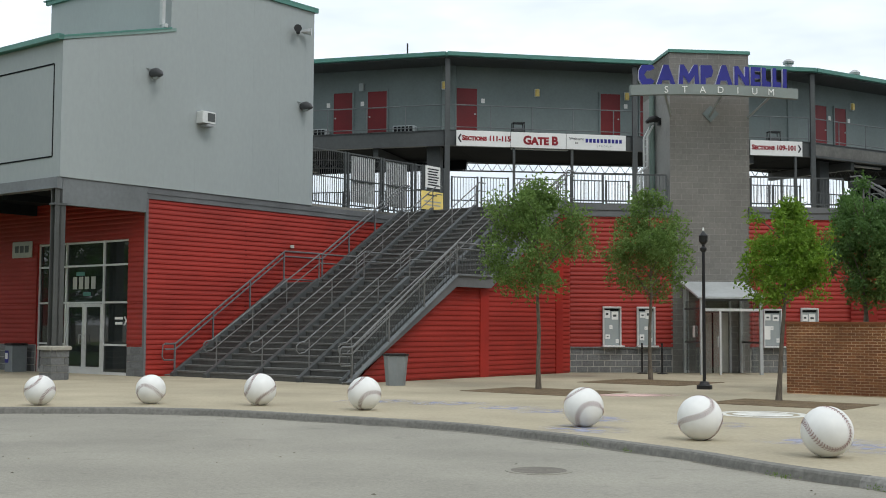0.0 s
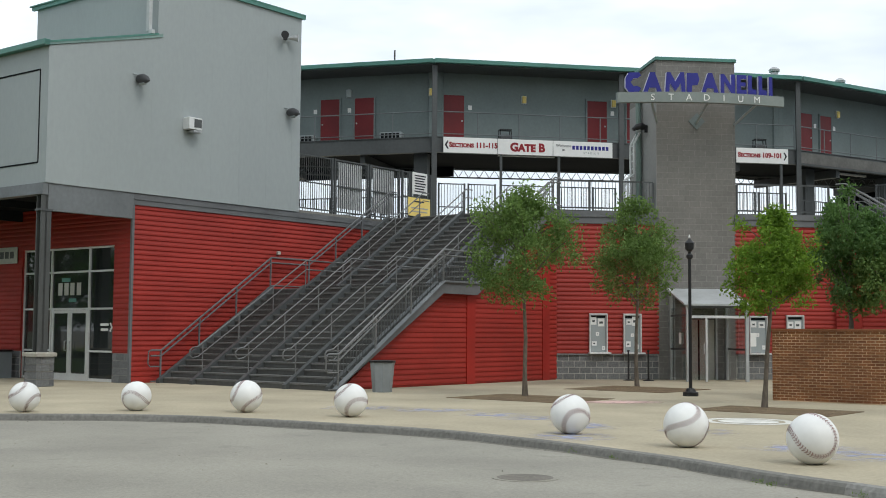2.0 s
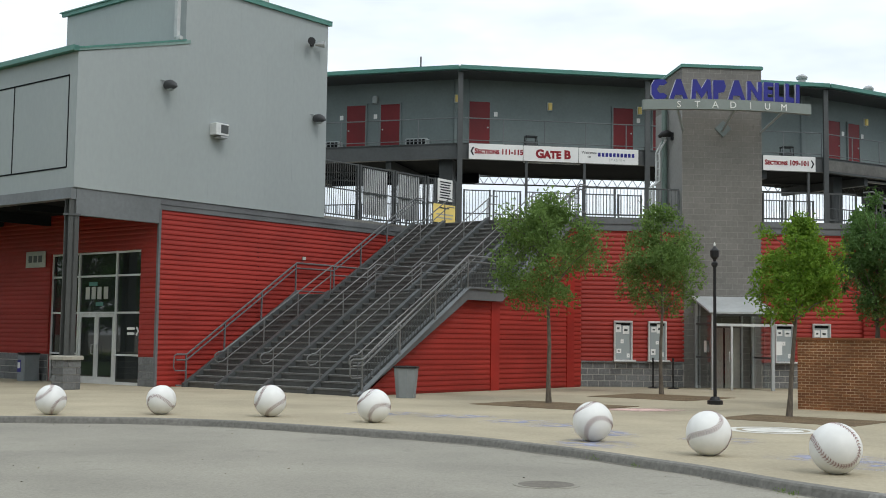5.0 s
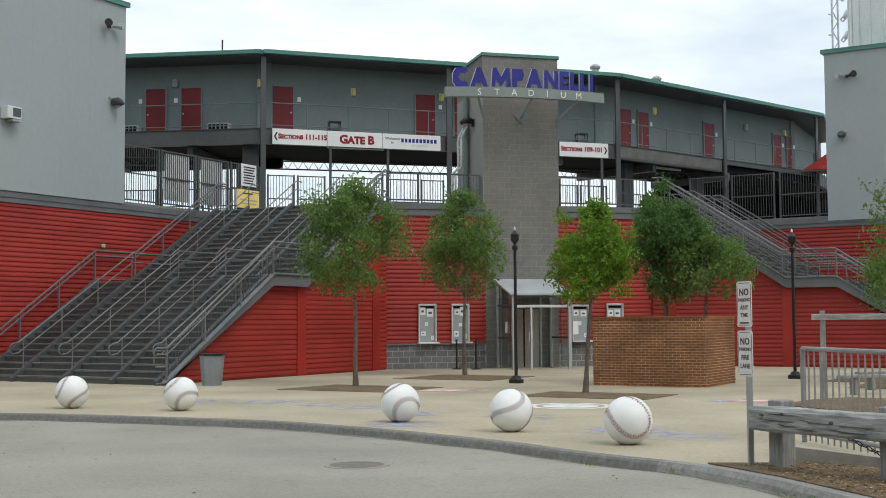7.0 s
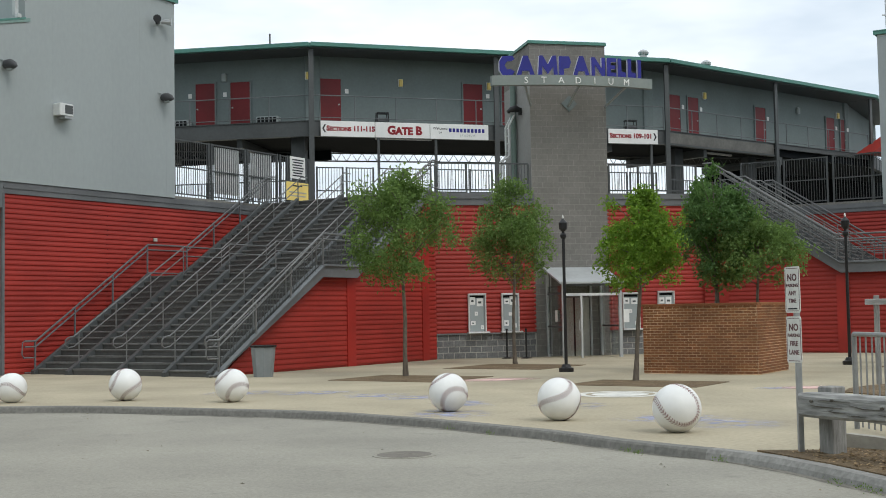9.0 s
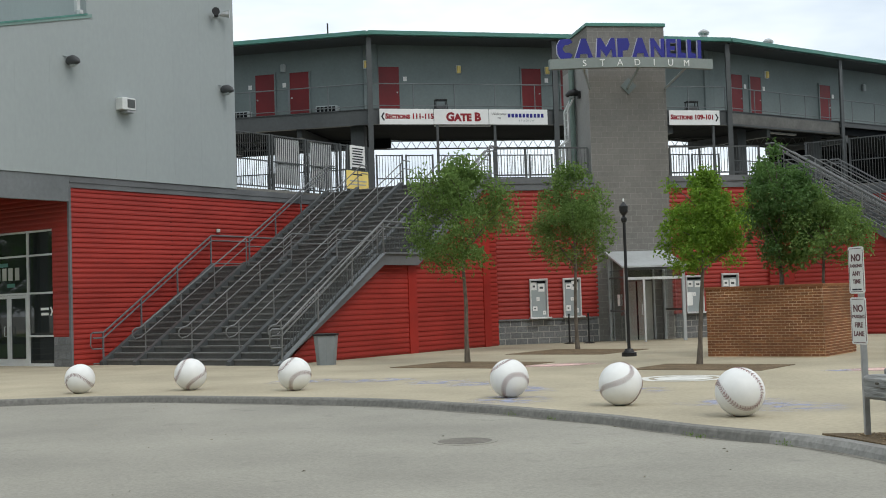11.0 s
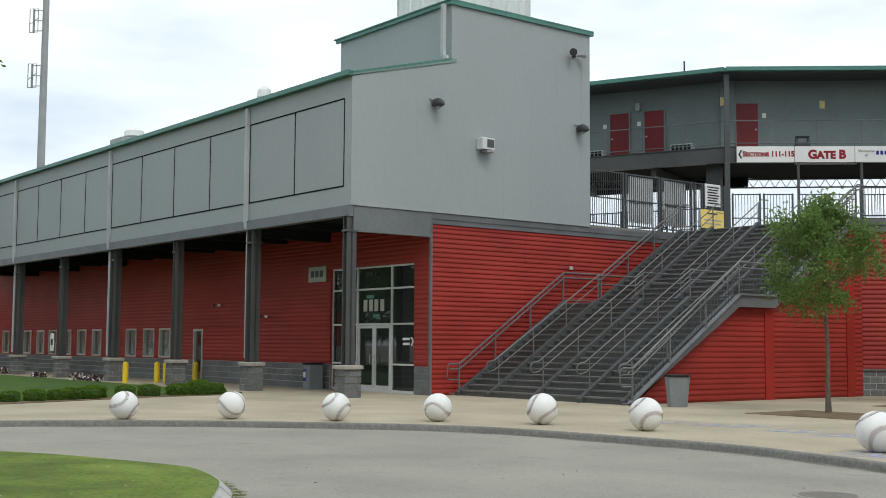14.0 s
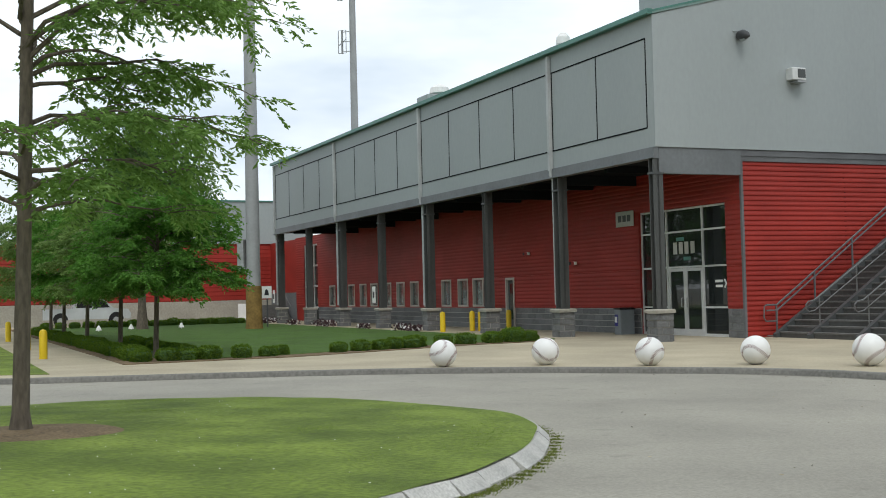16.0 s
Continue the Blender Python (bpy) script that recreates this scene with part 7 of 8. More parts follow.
def tree(base, height, crown_r, crown_z0, mat, label, seed, trunk_r=0.05, leaves=5200, size=0.13, lean=(0, 0), name="plaza_tree", group="plaza trees", gap=0.0, shape=0.55):
    """A young street tree: tapered trunk, rising limbs and a crown of leaf clumps with gaps and a ragged outline."""
    rnd = random.Random(seed)
    x, y, z = base
    th = thing(name, base, label, "tree", group)
    tr = Build()
    pts = [(x + lean[0] * t + 0.03 * rnd.uniform(-1, 1), y + lean[1] * t + 0.03 * rnd.uniform(-1, 1), z + (height * 0.9 - 0) * t) for t in (0.0, 0.12, 0.3, 0.5, 0.75, 1.0)]
    pts[0] = (x, y, z - 0.02)
    tr.tube(pts, [trunk_r * 1.7, trunk_r * 1.1, trunk_r, trunk_r * 0.85, trunk_r * 0.5, trunk_r * 0.15], 8)
    part("trunk", tr, M_BARK, th, smooth=True)
    lb = []
    ch = z + height - crown_z0
    n_limb = 15
    for i in range(n_limb):
        t0 = rnd.uniform(0.0, 0.75)
        sz = crown_z0 + ch * t0 * 0.8
        k = (sz - z) / height
        s = Vector((x + lean[0] * k, y + lean[1] * k, sz))
        ang = 2.4 * i + rnd.uniform(-0.4, 0.4)
        reach = crown_r * rnd.uniform(0.55, 1.0) * (1.0 - 0.45 * abs(t0 - 0.35))
        e = s + Vector((math.cos(ang) * reach, math.sin(ang) * reach, ch * rnd.uniform(0.12, 0.4)))
        m = s.lerp(e, 0.5) + Vector((0, 0, 0.1 * reach))
        lb.append((s, m, e))
        part("limb", Build().tube([tuple(s), tuple(m), tuple(e)], [trunk_r * 0.42, trunk_r * 0.26, trunk_r * 0.08], 5), M_BARK, th, smooth=True)
    # clumps along the limbs and in the crown
    cl = []
    while len(cl) < 170:
        v = Vector((rnd.uniform(-1, 1), rnd.uniform(-1, 1), rnd.uniform(-1, 1)))
        r = v.length
        if r > 1 or r < 0.2:
            continue
        h = (v.z + 1) / 2
        wide = math.sin(math.pi * min(1, max(0.02, h * 0.86 + 0.1)) ** shape) ** 0.7
        p = Vector((x + v.x * crown_r * wide, y + v.y * crown_r * wide, crown_z0 + ch * h))
        p.x += lean[0] * (p.z - z) / height
        p.y += lean[1] * (p.z - z) / height
        if noise.noise(p * 1.1 + Vector((seed, 0, 0))) < -0.12 + gap:
            continue
        cl.append((p, rnd.uniform(0.14, 0.3) * crown_r / 1.3))
    for s, m, e in lb:
        cl += [(e, 0.22 * crown_r / 1.3), (m.lerp(e, 0.6), 0.2 * crown_r / 1.3)]
    items = []
    per = leaves // len(cl)
    for p, r in cl:
        for _ in range(per):
            q = p + unit(rnd) * r * (rnd.random() ** 0.45) * 1.25
            d = unit(rnd, -0.35)
            s = d.cross(unit(rnd)).normalized()
            items.append((q, d, s, size * rnd.uniform(0.7, 1.25), size * rnd.uniform(0.38, 0.55)))
    ob = new("crown", leaf_mesh("crown", items, mat))
    ob.parent = th
    ob.matrix_parent_inverse = Matrix.Translation(-th.location)
    return th


tree((-8.25, -10.7, 0), 5.5, 1.55, 2.3, M_LEAF_A, "young mid-green street tree in a mulch bed", 3, leaves=11500, size=0.11, gap=0.06)
tree((-3.8, -5.5, 0), 5.85, 1.6, 2.4, M_LEAF_A, "young mid-green street tree before the ticket windows", 8, leaves=10500, size=0.118, gap=0.06)
tree((-3.85, -15.55, 0), 4.5, 1.02, 1.9, M_LEAF_B, "young yellow-green street tree with a dense crown", 14, leaves=11500, size=0.1, lean=(0.3, 0), gap=0.03)
pc = LEFT(6.7, 19.7, 1.55)
tree((pc.x + 0.05, pc.y + 0.2, 1.55), 3.75, 1.2, 2.3, M_LEAF_C, "dark green tree growing from the brick planter", 21, leaves=11000, size=0.112)
tree((pc.x + 0.95, pc.y - 0.35, 1.55), 2.6, 1.4, 2.0, M_LEAF_A, "lower green tree in the brick planter", 22, leaves=8500, size=0.112, trunk_r=0.035)
tree((4.95, -15.15, 0), 5.8, 1.15, 2.0, M_PALE, "sparse pale green young tree near the east stair", 27, leaves=1500, size=0.14, gap=0.12, trunk_r=0.04)
tree((6.6, -13.0, 0), 3.8, 1.5, 1.9, M_LEAF_A, "low green street tree by the east stair", 29, leaves=6000, size=0.1)
tree((-53.5, 13.5, 0), 11.5, 4.3, 3.8, M_LEAF_C, "large dark green tree behind the lawn", 51, trunk_r=0.2, leaves=20000, size=0.24, name="large_tree", group="far trees")
tree((-62.0, 7.0, 0), 10.5, 4.5, 3.0, M_LEAF_C, "large dark green tree behind the lawn", 52, trunk_r=0.2, leaves=14000, size=0.26, name="large_tree", group="far trees")


def locust(base, label, seed, top, reach0, tiers, mat, name="honey_locust", group="", trunk_r=0.082, twigs=10, tufts=9, leaf=1.0, slim=0.36, limbs=(), lean=0.2):
    """A honey locust: a straight trunk, limbs that rise and then sweep out, and feathery drooping sprays.
    tiers lists the sets of limbs: how many, lowest and highest start, share of the reach and lift; limbs adds
    single strong ones: start, bearing, share of the reach and lift."""
    rnd = random.Random(seed)
    b = Vector(base)
    th = thing(name, base, label, "tree", group)
    ts = [(0.0, 1.75, 0.0), (0.03, 1.2, 0.0), (0.24, 1.0, 0.15 * lean), (0.5, 0.86, 0.3 * lean), (0.72, 0.6, 0.5 * lean), (1.0, 0.2, lean)]
    part("trunk", Build().tube([(b.x + lx, b.y + lx * 0.4, b.z - 0.02 + t * (top - b.z)) for t, _, lx in ts], [trunk_r * r for _, r, _ in ts], 12), M_BARK, th, smooth=True)
    items = []

    def spray(p, way, far):
        n = max(3, int(far / (0.03 * leaf)))
        side = way.cross(Vector((0, 0, 1)))
        for i in range(n):
            t = (i + 0.5) / n
            q = p + way * far * t + Vector((0, 0, -0.25 * far * t * t))
            for s in (-1, 1):
                d = (side * s * rnd.uniform(0.5, 1.0) + way * rnd.uniform(0.2, 0.9) + Vector((0, 0, rnd.uniform(-0.7, 0.15)))).normalized()
                ln = rnd.uniform(0.055, 0.1) * leaf
                items.append((q + unit(rnd) * 0.02, d, d.cross(unit(rnd)).normalized(), ln, ln * rnd.uniform(0.75, 1.2) * slim))

    plan = [(lo + (hi - lo) * (i / n) ** 1.05, 2.399 * i + ph, far, lift) for n, lo, hi, far, lift, ph in tiers for i in range(n)]
    plan += [(z, radians(deg), far / 0.9, lift) for z, deg, far, lift in limbs]
    for z, ang, far, lift in plan:
        reach = reach0 * (1 - 0.075 * max(0, z - 4.5)) * rnd.uniform(0.7, 1.05) * far
        s = Vector((b.x + 0.05, b.y, z))
        flat = Vector((math.cos(ang), math.sin(ang), 0))
        rise = rnd.uniform(lift, lift + 0.3)
        pts = []
        for k in range(7):
            t = k / 6
            pts.append(s + flat * reach * t + Vector((rnd.uniform(-0.1, 0.1), rnd.uniform(-0.1, 0.1), reach * (0.42 * rise * (1 - (1 - t) ** 3) - 0.14 * t * t) + rnd.uniform(-0.06, 0.06))) * (1 if k else 0))
        part("limb", Build().tube([tuple(p) for p in pts], [trunk_r * r for r in (0.38, 0.32, 0.26, 0.2, 0.15, 0.1, 0.05)], 6), M_BARK, th, smooth=True)
        for k in range(twigs):
            t = 0.2 + 0.8 * (k + rnd.random()) / twigs
            f = min(5.99, t * 6)
            a = int(f)
            p = pts[a].lerp(pts[a + 1], f - a)
            if noise.noise(p * 0.8 + Vector((seed, 0, 0))) < -0.3:
                continue
            tw = ang + rnd.uniform(0.3, 1.2) * (1 if k % 2 else -1)
            way = Vector((math.cos(tw), math.sin(tw), rnd.uniform(-0.35, 0.35))).normalized()
            ln = rnd.uniform(0.15, 0.34) * reach0 * (1.15 - 0.5 * t)
            e = p + way * ln + Vector((0, 0, -0.1))
            part("twig", Build().tube([tuple(p), tuple(p.lerp(e, 0.5) + Vector((0, 0, 0.04))), tuple(e)], [0.011, 0.008, 0.003], 4), M_BARK, th)
            for q in range(tufts):
                o = p.lerp(e, (q + 0.5) / tufts) + unit(rnd) * 0.06
                aa = tw + rnd.uniform(-1.3, 1.3)
                spray(o, Vector((math.cos(aa), math.sin(aa), rnd.uniform(-0.8, 0.35))).normalized(), rnd.uniform(0.2, 0.42) * (0.7 + 0.3 * leaf))
    ob = new("crown", leaf_mesh("crown", items, mat))
    ob.parent = th
    ob.matrix_parent_inverse = Matrix.Translation(-th.location)
    return th


locust((-23.62, -30.3, 0.12), "tall honey locust with feathery leaves on the grass island", 77, 9.0, 3.2,
       ((21, 4.5, 8.6, 0.95, 0.6, 0.4), (8, 2.6, 3.4, 0.6, 0.2, 1.1)), M_LEAF_E, twigs=9, tufts=6, leaf=1.3, lean=0.35,
       limbs=((4.15, 44, 0.88, 0.35), (4.3, 22, 0.84, 0.75), (4.2, 78, 0.8, 0.4), (4.05, 58, 0.4, 0.2), (4.45, 8, 0.75, 0.5), (4.4, 118, 0.7, 0.6),
              (3.5, 50, 0.8, 0.12), (3.6, 82, 0.7, 0.2), (3.5, 5, 0.6, 0.2), (4.8, 50, 0.85, 0.4)))
for x, y, h, r, sd in ((-34.05, -12.9, 5.0, 2.55, 41), (-37.95, -9.29, 5.0, 2.4, 42), (-42.16, -5.59, 5.4, 2.6, 43), (-46.4, -1.67, 5.6, 2.8, 44), (-50.3, 2.23, 5.8, 2.9, 45)):
    locust((x, y, 0), "green honey locust with a broad low crown beside the path", sd, h, r,
           ((20, 2.0, h - 0.9, 1.0, 0.5, 0.3 * sd), (10, 1.9, 2.6, 0.9, 0.15, 1.0 * sd), (8, h - 1.6, h - 0.5, 0.5, 0.9, 2.0)),
           M_LEAF_D if sd % 2 else M_LEAF_A, "path_tree", "path trees", 0.066, 10, 8, 1.55, 0.45)
lt = LEFT(-22.5, -30.0, 0)
locust((lt.x, lt.y, 0), "green honey locust with a broad low crown beyond the path", 47, 5.3, 2.6,
       ((20, 2.1, 4.4, 1.0, 0.5, 0.7), (10, 2.0, 2.8, 0.9, 0.2, 2.0)), M_LEAF_D, "path_tree", "path trees", 0.085, 8, 5, 1.8, 0.42)


def bush(seed, a, b, h):
    rnd = random.Random(seed)
    th = thing("boxwood_bush", (0, 0, 0), "clipped green boxwood bush beside the path", "bush", "hedge bushes")
    bm = bmesh.new()
    bmesh.ops.create_icosphere(bm, subdivisions=3, radius=1.0)
    for v in bm.verts:
        c = v.co
        f = 1 / max(abs(c.x), abs(c.y), abs(c.z)) ** 0.92
        n = 1 + 0.16 * noise.noise(c * 2.2 + Vector((seed, 0, 0)))
        v.co = Vector((c.x * f * n * a * 0.9, c.y * f * n * b * 0.9, h * 0.5 + c.z * f * n * h * 0.47))
        v.co.z = max(v.co.z, 0.0)
    me = bpy.data.meshes.new("inner_body")
    bm.to_mesh(me)
    me.materials.append(M_LEAF_C)
    items = []
    bm.faces.ensure_lookup_table()
    fc = list(bm.faces)
    for _ in range(1500):
        f = rnd.choice(fc)
        p = f.calc_center_median() + unit(rnd) * 0.05
        if p.z < 0.05:
            continue
        d = (f.normal + unit(rnd) * 0.9).normalized()
        items.append((p, d, d.cross(unit(rnd)).normalized(), rnd.uniform(0.05, 0.1), rnd.uniform(0.03, 0.05)))
    bm.free()
    ob = new("inner_body", me)
    ob.parent = th
    lv = new("leaves", leaf_mesh("leaves", items, M_HEDGE))
    lv.parent = th
    return th


kinds = [bush(1, 0.34, 0.28, 0.42), bush(2, 0.36, 0.3, 0.38), bush(3, 0.31, 0.28, 0.36)]
spots = []
for g, w, sc in ((-17.4, -1.2, 0.8), (-16.9, -1.2, 0.75), (-16.3, -1.2, 0.85), (-15.45, -1.15, 0.7), (-14.65, -1.4, 0.7), (-14.2, -1.85, 0.7), (-12.5, -1.9, 0.62), (-11.75, -2.2, 0.68),
                 (-11.1, -2.3, 0.8), (-10.6, -2.55, 0.75), (-10.05, -2.7, 0.75), (-9.7, -3.1, 0.8), (-8.65, -3.45, 0.8), (-7.85, -3.55, 0.85), (-6.9, -3.6, 0.85), (-6.1, -3.75, 0.9), (-5.5, -3.9, 0.85)):
    spots.append((g, w, sc))
w = -1.3
while w > -34:
    spots.append((-18.05, w, 0.82))
    w -= 0.82
w = -3.0
while w > -13.5:
    spots.append((-16.5, w, 0.75))
    w -= 1.0
g = -5.0
while g > -17:
    spots.append((g, -44.0, 0.92))
    g -= 0.6 if g > -13 else 0.8
for i, (g, w, s) in enumerate(spots):
    m = Matrix.Translation(LEFT(g, w, 0.0)) @ pose(0, 0, 0, 0, 0, 45 + 90 * (i % 4) + 7 * (i % 3)) @ Matrix.Scale(s * (0.9 + 0.06 * (i % 4)), 4)
    if i < 3:
        kinds[i].matrix_basis = m
    else:
        o = copy_thing(kinds[i % 3], Matrix.Translation(LEFT(g, w, 0.0)) @ pose(0, 0, 0, 0, 0, 45 + 90 * (i % 4) + 7 * (i % 3)))
        o.scale = [s * (0.9 + 0.06 * (i % 4))] * 3
M_PETAL = material("white_petal", (0.72, 0.70, 0.70), 0.7, grain=0.05, bump=0)
M_PURPLE = material("purple_leaf", (0.07, 0.035, 0.04), 0.7, grain=0.1, bump=0)
for k in range(3, 8):
    for dw in ((-0.7, 0.8) if k % 2 else (0.1,)):
        rnd = random.Random(100 + k * 2 + int(dw > 0.5))
        c = LEFT(-4.1, -5.9 * k + dw, 0.0)
        grow = rnd.uniform(0.55, 1.0)
        fb = thing("flower_patch", c, "low patch of white and purple bedding flowers at a column", "flowers", "flower patches")
        for nm, mt, n, sz in (("foliage", M_PURPLE, 150, 0.12), ("petals", M_PETAL, 26, 0.13)):
            items = []
            for _ in range(n):
                p = c + Vector((rnd.gauss(0, 0.22) * grow, rnd.gauss(0, 0.22) * grow, rnd.uniform(0.03, 0.34) * grow))
                d = unit(rnd, 0.6)
                items.append((p, d, d.cross(unit(rnd)).normalized(), sz, sz * 0.7))
            ob = new("blossom" if nm == "petals" else nm, leaf_mesh(nm, items, mt))
            ob.parent = fb
            ob.matrix_parent_inverse = Matrix.Translation(-fb.location)

for x, y in ((-53.5, 9.75), (-53.0, 11.8), (-51.0, 13.5)):
    gl = thing("garden_light", (x, y, 0.03), "small white cone garden light at the lawn's edge", "garden light", "garden lights")
    part("stake", Build().tube([(x, y, 0.03), (x, y, 0.14)], 0.02, 6), M_FRAME, gl)
    part("shade", Build().lathe((x, y), [(0.16, 0.1), (0.11, 0.22), (0.03, 0.36)], 10), M_SIGN, gl)
c = LEFT(-6.2, -33.0, 0)
bs = thing("lawn_sign", c, "white sign with a dark shape beside the tall light pole", "sign")
part("post", Build().box(c.x - 0.03, c.x + 0.03, c.y - 0.02, c.y + 0.03, 0, 2.0), M_STEEL, bs)
part("panel", Build().soft(c.x - 0.3, c.x + 0.3, c.y - 0.045, c.y - 0.022, 1.55, 2.2, 0.008), M_SIGN, bs)
part("mark", Build().prism([(c.x - 0.14, 1.72), (c.x + 0.14, 1.72), (c.x + 0.1, 1.95), (c.x, 2.06), (c.x - 0.1, 1.95)], "b", -0.051 + c.y, -0.046 + c.y), M_INK, bs)

# ---- far building, car ----
FAR = Frame(LEFT(0.3, -55.0, 0), (-S * 0.94, -S * 1.05, 0), (S, -S, 0))
fb = thing("far_building", FAR(8, -4, 0), "far grey and red stadium building on a concrete base", "building")
part("concrete_base", Build(FAR).box(0, 34, -9.9, 0.1, 0, 1.45), M_CAP, fb, "pale concrete base wall")
part("red_wall", siding(Build(FAR), "a", 0.0, -3, 34, 1.45, 5.5, out=1, pitch=0.3), M_RED, fb)
part("red_core", Build(FAR).box(-3, 34, -9.8, -0.01, 1.45, 5.5), M_REDFLAT, fb)
part("grey_storey", Build(FAR).box(-3, 7.5, -9.8, 0.12, 5.5, 8.55), M_PANEL, fb)
part("grey_roof", Build(FAR).box(-3.1, 7.6, -9.9, 0.2, 8.55, 8.65), M_GREEN, fb)
end = thing("wall_west_end", LEFT(0, -49, 0), "red end wall joining the far building", "wall", kind="structure")
part("end_wall", Build(LEFT).box(0.0, 0.3, -55, -48.5, 1.9, 5.5), M_RED, end)
part("base_wall", Build(LEFT).box(-0.02, 0.3, -55, -48.5, 0, 1.898), M_SPLIT, end)
st = thing("fire_stair", LEFT(-1.5, -50, 0), "small outdoor stair with grey rails at the end of the wing", "stairs")
for i in range(6):
    part("step", Build(LEFT).box(-2.6, -0.2, -49.2 - 0.3 * i - 0.3, -49.2 - 0.3 * i, 0, 0.18 * (i + 1)), M_STEP, st)
for g in (-2.6, -0.3):
    part("rail", Build(LEFT).tube([(g, -48.9, 0.95), (g, -51.0, 2.1)], 0.03, 6), M_RAIL, st)
for p_, nm in ((LEFT(-2.2, -53.6, 0), "electric_cabinet"),):
    cb = thing(nm, p_, "pale yellow-white utility cabinet by the far wall", "cabinet")
    part("case", Build().soft(p_.x - 0.55, p_.x + 0.55, p_.y - 0.3, p_.y + 0.3, 0, 1.25, 0.03), M_CAP, cb)
    part("door", Build().box(p_.x - 0.5, p_.x + 0.5, p_.y - 0.315, p_.y - 0.302, 0.08, 1.18), M_SIGN, cb)
for w, z in ((-42.06, 1.25), (-24.04, 1.2), (-48.6, 1.6)):
    ns = thing("small_notice", LEFT(-3.3, w, z), "small white notice plate on a post", "sign", "small notices")
    part("plate", Build(LEFT).box(-3.36, -3.33, w - 0.2, w + 0.2, z, z + 0.8), M_SIGN, ns)
    part("mark", Build(LEFT).box(-3.366, -3.361, w - 0.1, w + 0.1, z + 0.25, z + 0.55), M_INK, ns)


def pickup(m, label):
    """A parked pale pickup truck, side on."""
    th = new("parked_pickup")
    th.matrix_world = m
    tagged(th, label, "pickup truck")

    def sub(name, bd, mat, lab="", parent=None):
        o = new(name, bd.mesh(name, mat, True))
        o.parent = parent or th
        if lab:
            o["label"] = lab
        return o
    prof = [(-2.75, 0.45), (2.6, 0.45), (2.68, 0.78), (2.5, 1.06), (1.6, 1.14), (0.95, 1.74), (0.2, 1.8), (-0.75, 1.76), (-0.95, 1.16), (-2.75, 1.14)]
    sub("body", Build().prism(prof, "b", -0.93, 0.93), M_WHITECAR)
    for s in (-1, 1):
        for pts in ([(0.32, 1.18), (1.38, 1.18), (0.9, 1.66), (0.32, 1.7)], [(-0.72, 1.18), (0.22, 1.18), (0.22, 1.7), (-0.66, 1.68)]):
            sub("side_window", Build().prism(pts, "b", min(s * 0.93, s * 0.942), max(s * 0.93, s * 0.942)), M_BLACK)
        for x in (-1.7, 1.75):
            arch = [(x + 0.47 * math.cos(math.pi * k / 8), 0.42 + 0.47 * math.sin(math.pi * k / 8)) for k in range(9)]
            sub("wheel_arch", Build().prism(arch, "b", min(s * 0.925, s * 0.938), max(s * 0.925, s * 0.938)), M_BLACK)
        sub("headlight", Build().box(2.46, 2.58, s * 0.62 - 0.14, s * 0.62 + 0.14, 0.72, 0.9), M_FRAME)
        for x in (-1.7, 1.75):
            wh = sub("wheel", Build().tube([(x, s * 0.72, 0.36), (x, s * 0.93, 0.36)], 0.36, 18), M_BLACK)
            sub("rim", Build().tube([(x, s * 0.9, 0.36), (x, s * 0.94, 0.36)], 0.21, 14), M_GALV, parent=wh)
    sub("bumper", Build().soft(2.5, 2.7, -0.88, 0.88, 0.42, 0.62, 0.03), M_GALV)
    return th


pickup(Matrix.Translation(LEFT(-13.5, -50.5, 0.02)) @ pose(0, 0, 0, 0, 0, 42), "silver parked pickup truck beside the far wall")

# ---- an unseen far tree belt behind the viewer, added to block low sky light ----
belt = Build()
pts, fs = [], []
N_B = 90
for i in range(N_B + 1):
    t = radians(150 + 240 * i / N_B)
    for k, (h, r) in enumerate(((-0.3, 55), (0.35, 52), (0.75, 54), (1.0, 59))):
        top = 20.0 + 2.6 * noise.noise(Vector((i * 0.35, 2.0, 0))) + 1.4 * noise.noise(Vector((i * 1.3, 7.0, 0)))
        rr = r + 3.0 * noise.noise(Vector((i * 0.8, k * 1.7, 4.0)))
        pts.append((-14 + rr * math.cos(t), -41 + rr * math.sin(t), max(-0.3, h * top)))
for i in range(N_B):
    fs += [(i * 4 + k, i * 4 + k + 1, i * 4 + k + 5, i * 4 + k + 4) for k in range(3)]
single("backdrop", belt.add(pts, fs), material("sky_blocking_belt", (0.055, 0.085, 0.035), 0.95, grain=0.4, scale=0.9, blotch=0.3, blotch_scale=0.2, bump=1.0, bump_scale=1.5), "unseen dark green tree belt added to block low sky light", "backdrop", kind="structure")

# ---- weeds in the kerb joint ----
WEEDS = [(-9.74, -24.85), (-10.16, -23.95), (-8.78, -27.55), (-8.72, -27.75), (-7.86, -31.2), (-7.88, -31.35), (-7.9, -30.75), (-8.15, -28.8)]
for k, (x, y) in enumerate(WEEDS):
    rnd = random.Random(300 + k)
    items = []
    for _ in range(26):
        p = Vector((x + rnd.gauss(0, 0.04), y + rnd.gauss(0, 0.09), -0.11 + rnd.uniform(0, 0.05)))
        d = unit(rnd, 0.8)
        items.append((p, d, d.cross(unit(rnd)).normalized(), rnd.uniform(0.02, 0.05), 0.009))
    wd = new("weed_tuft", leaf_mesh("weed_tuft", items, M_HEDGE))
    tagged(wd, "small green weed tuft in the kerb joint", "weed", "weeds", kind="stuff")

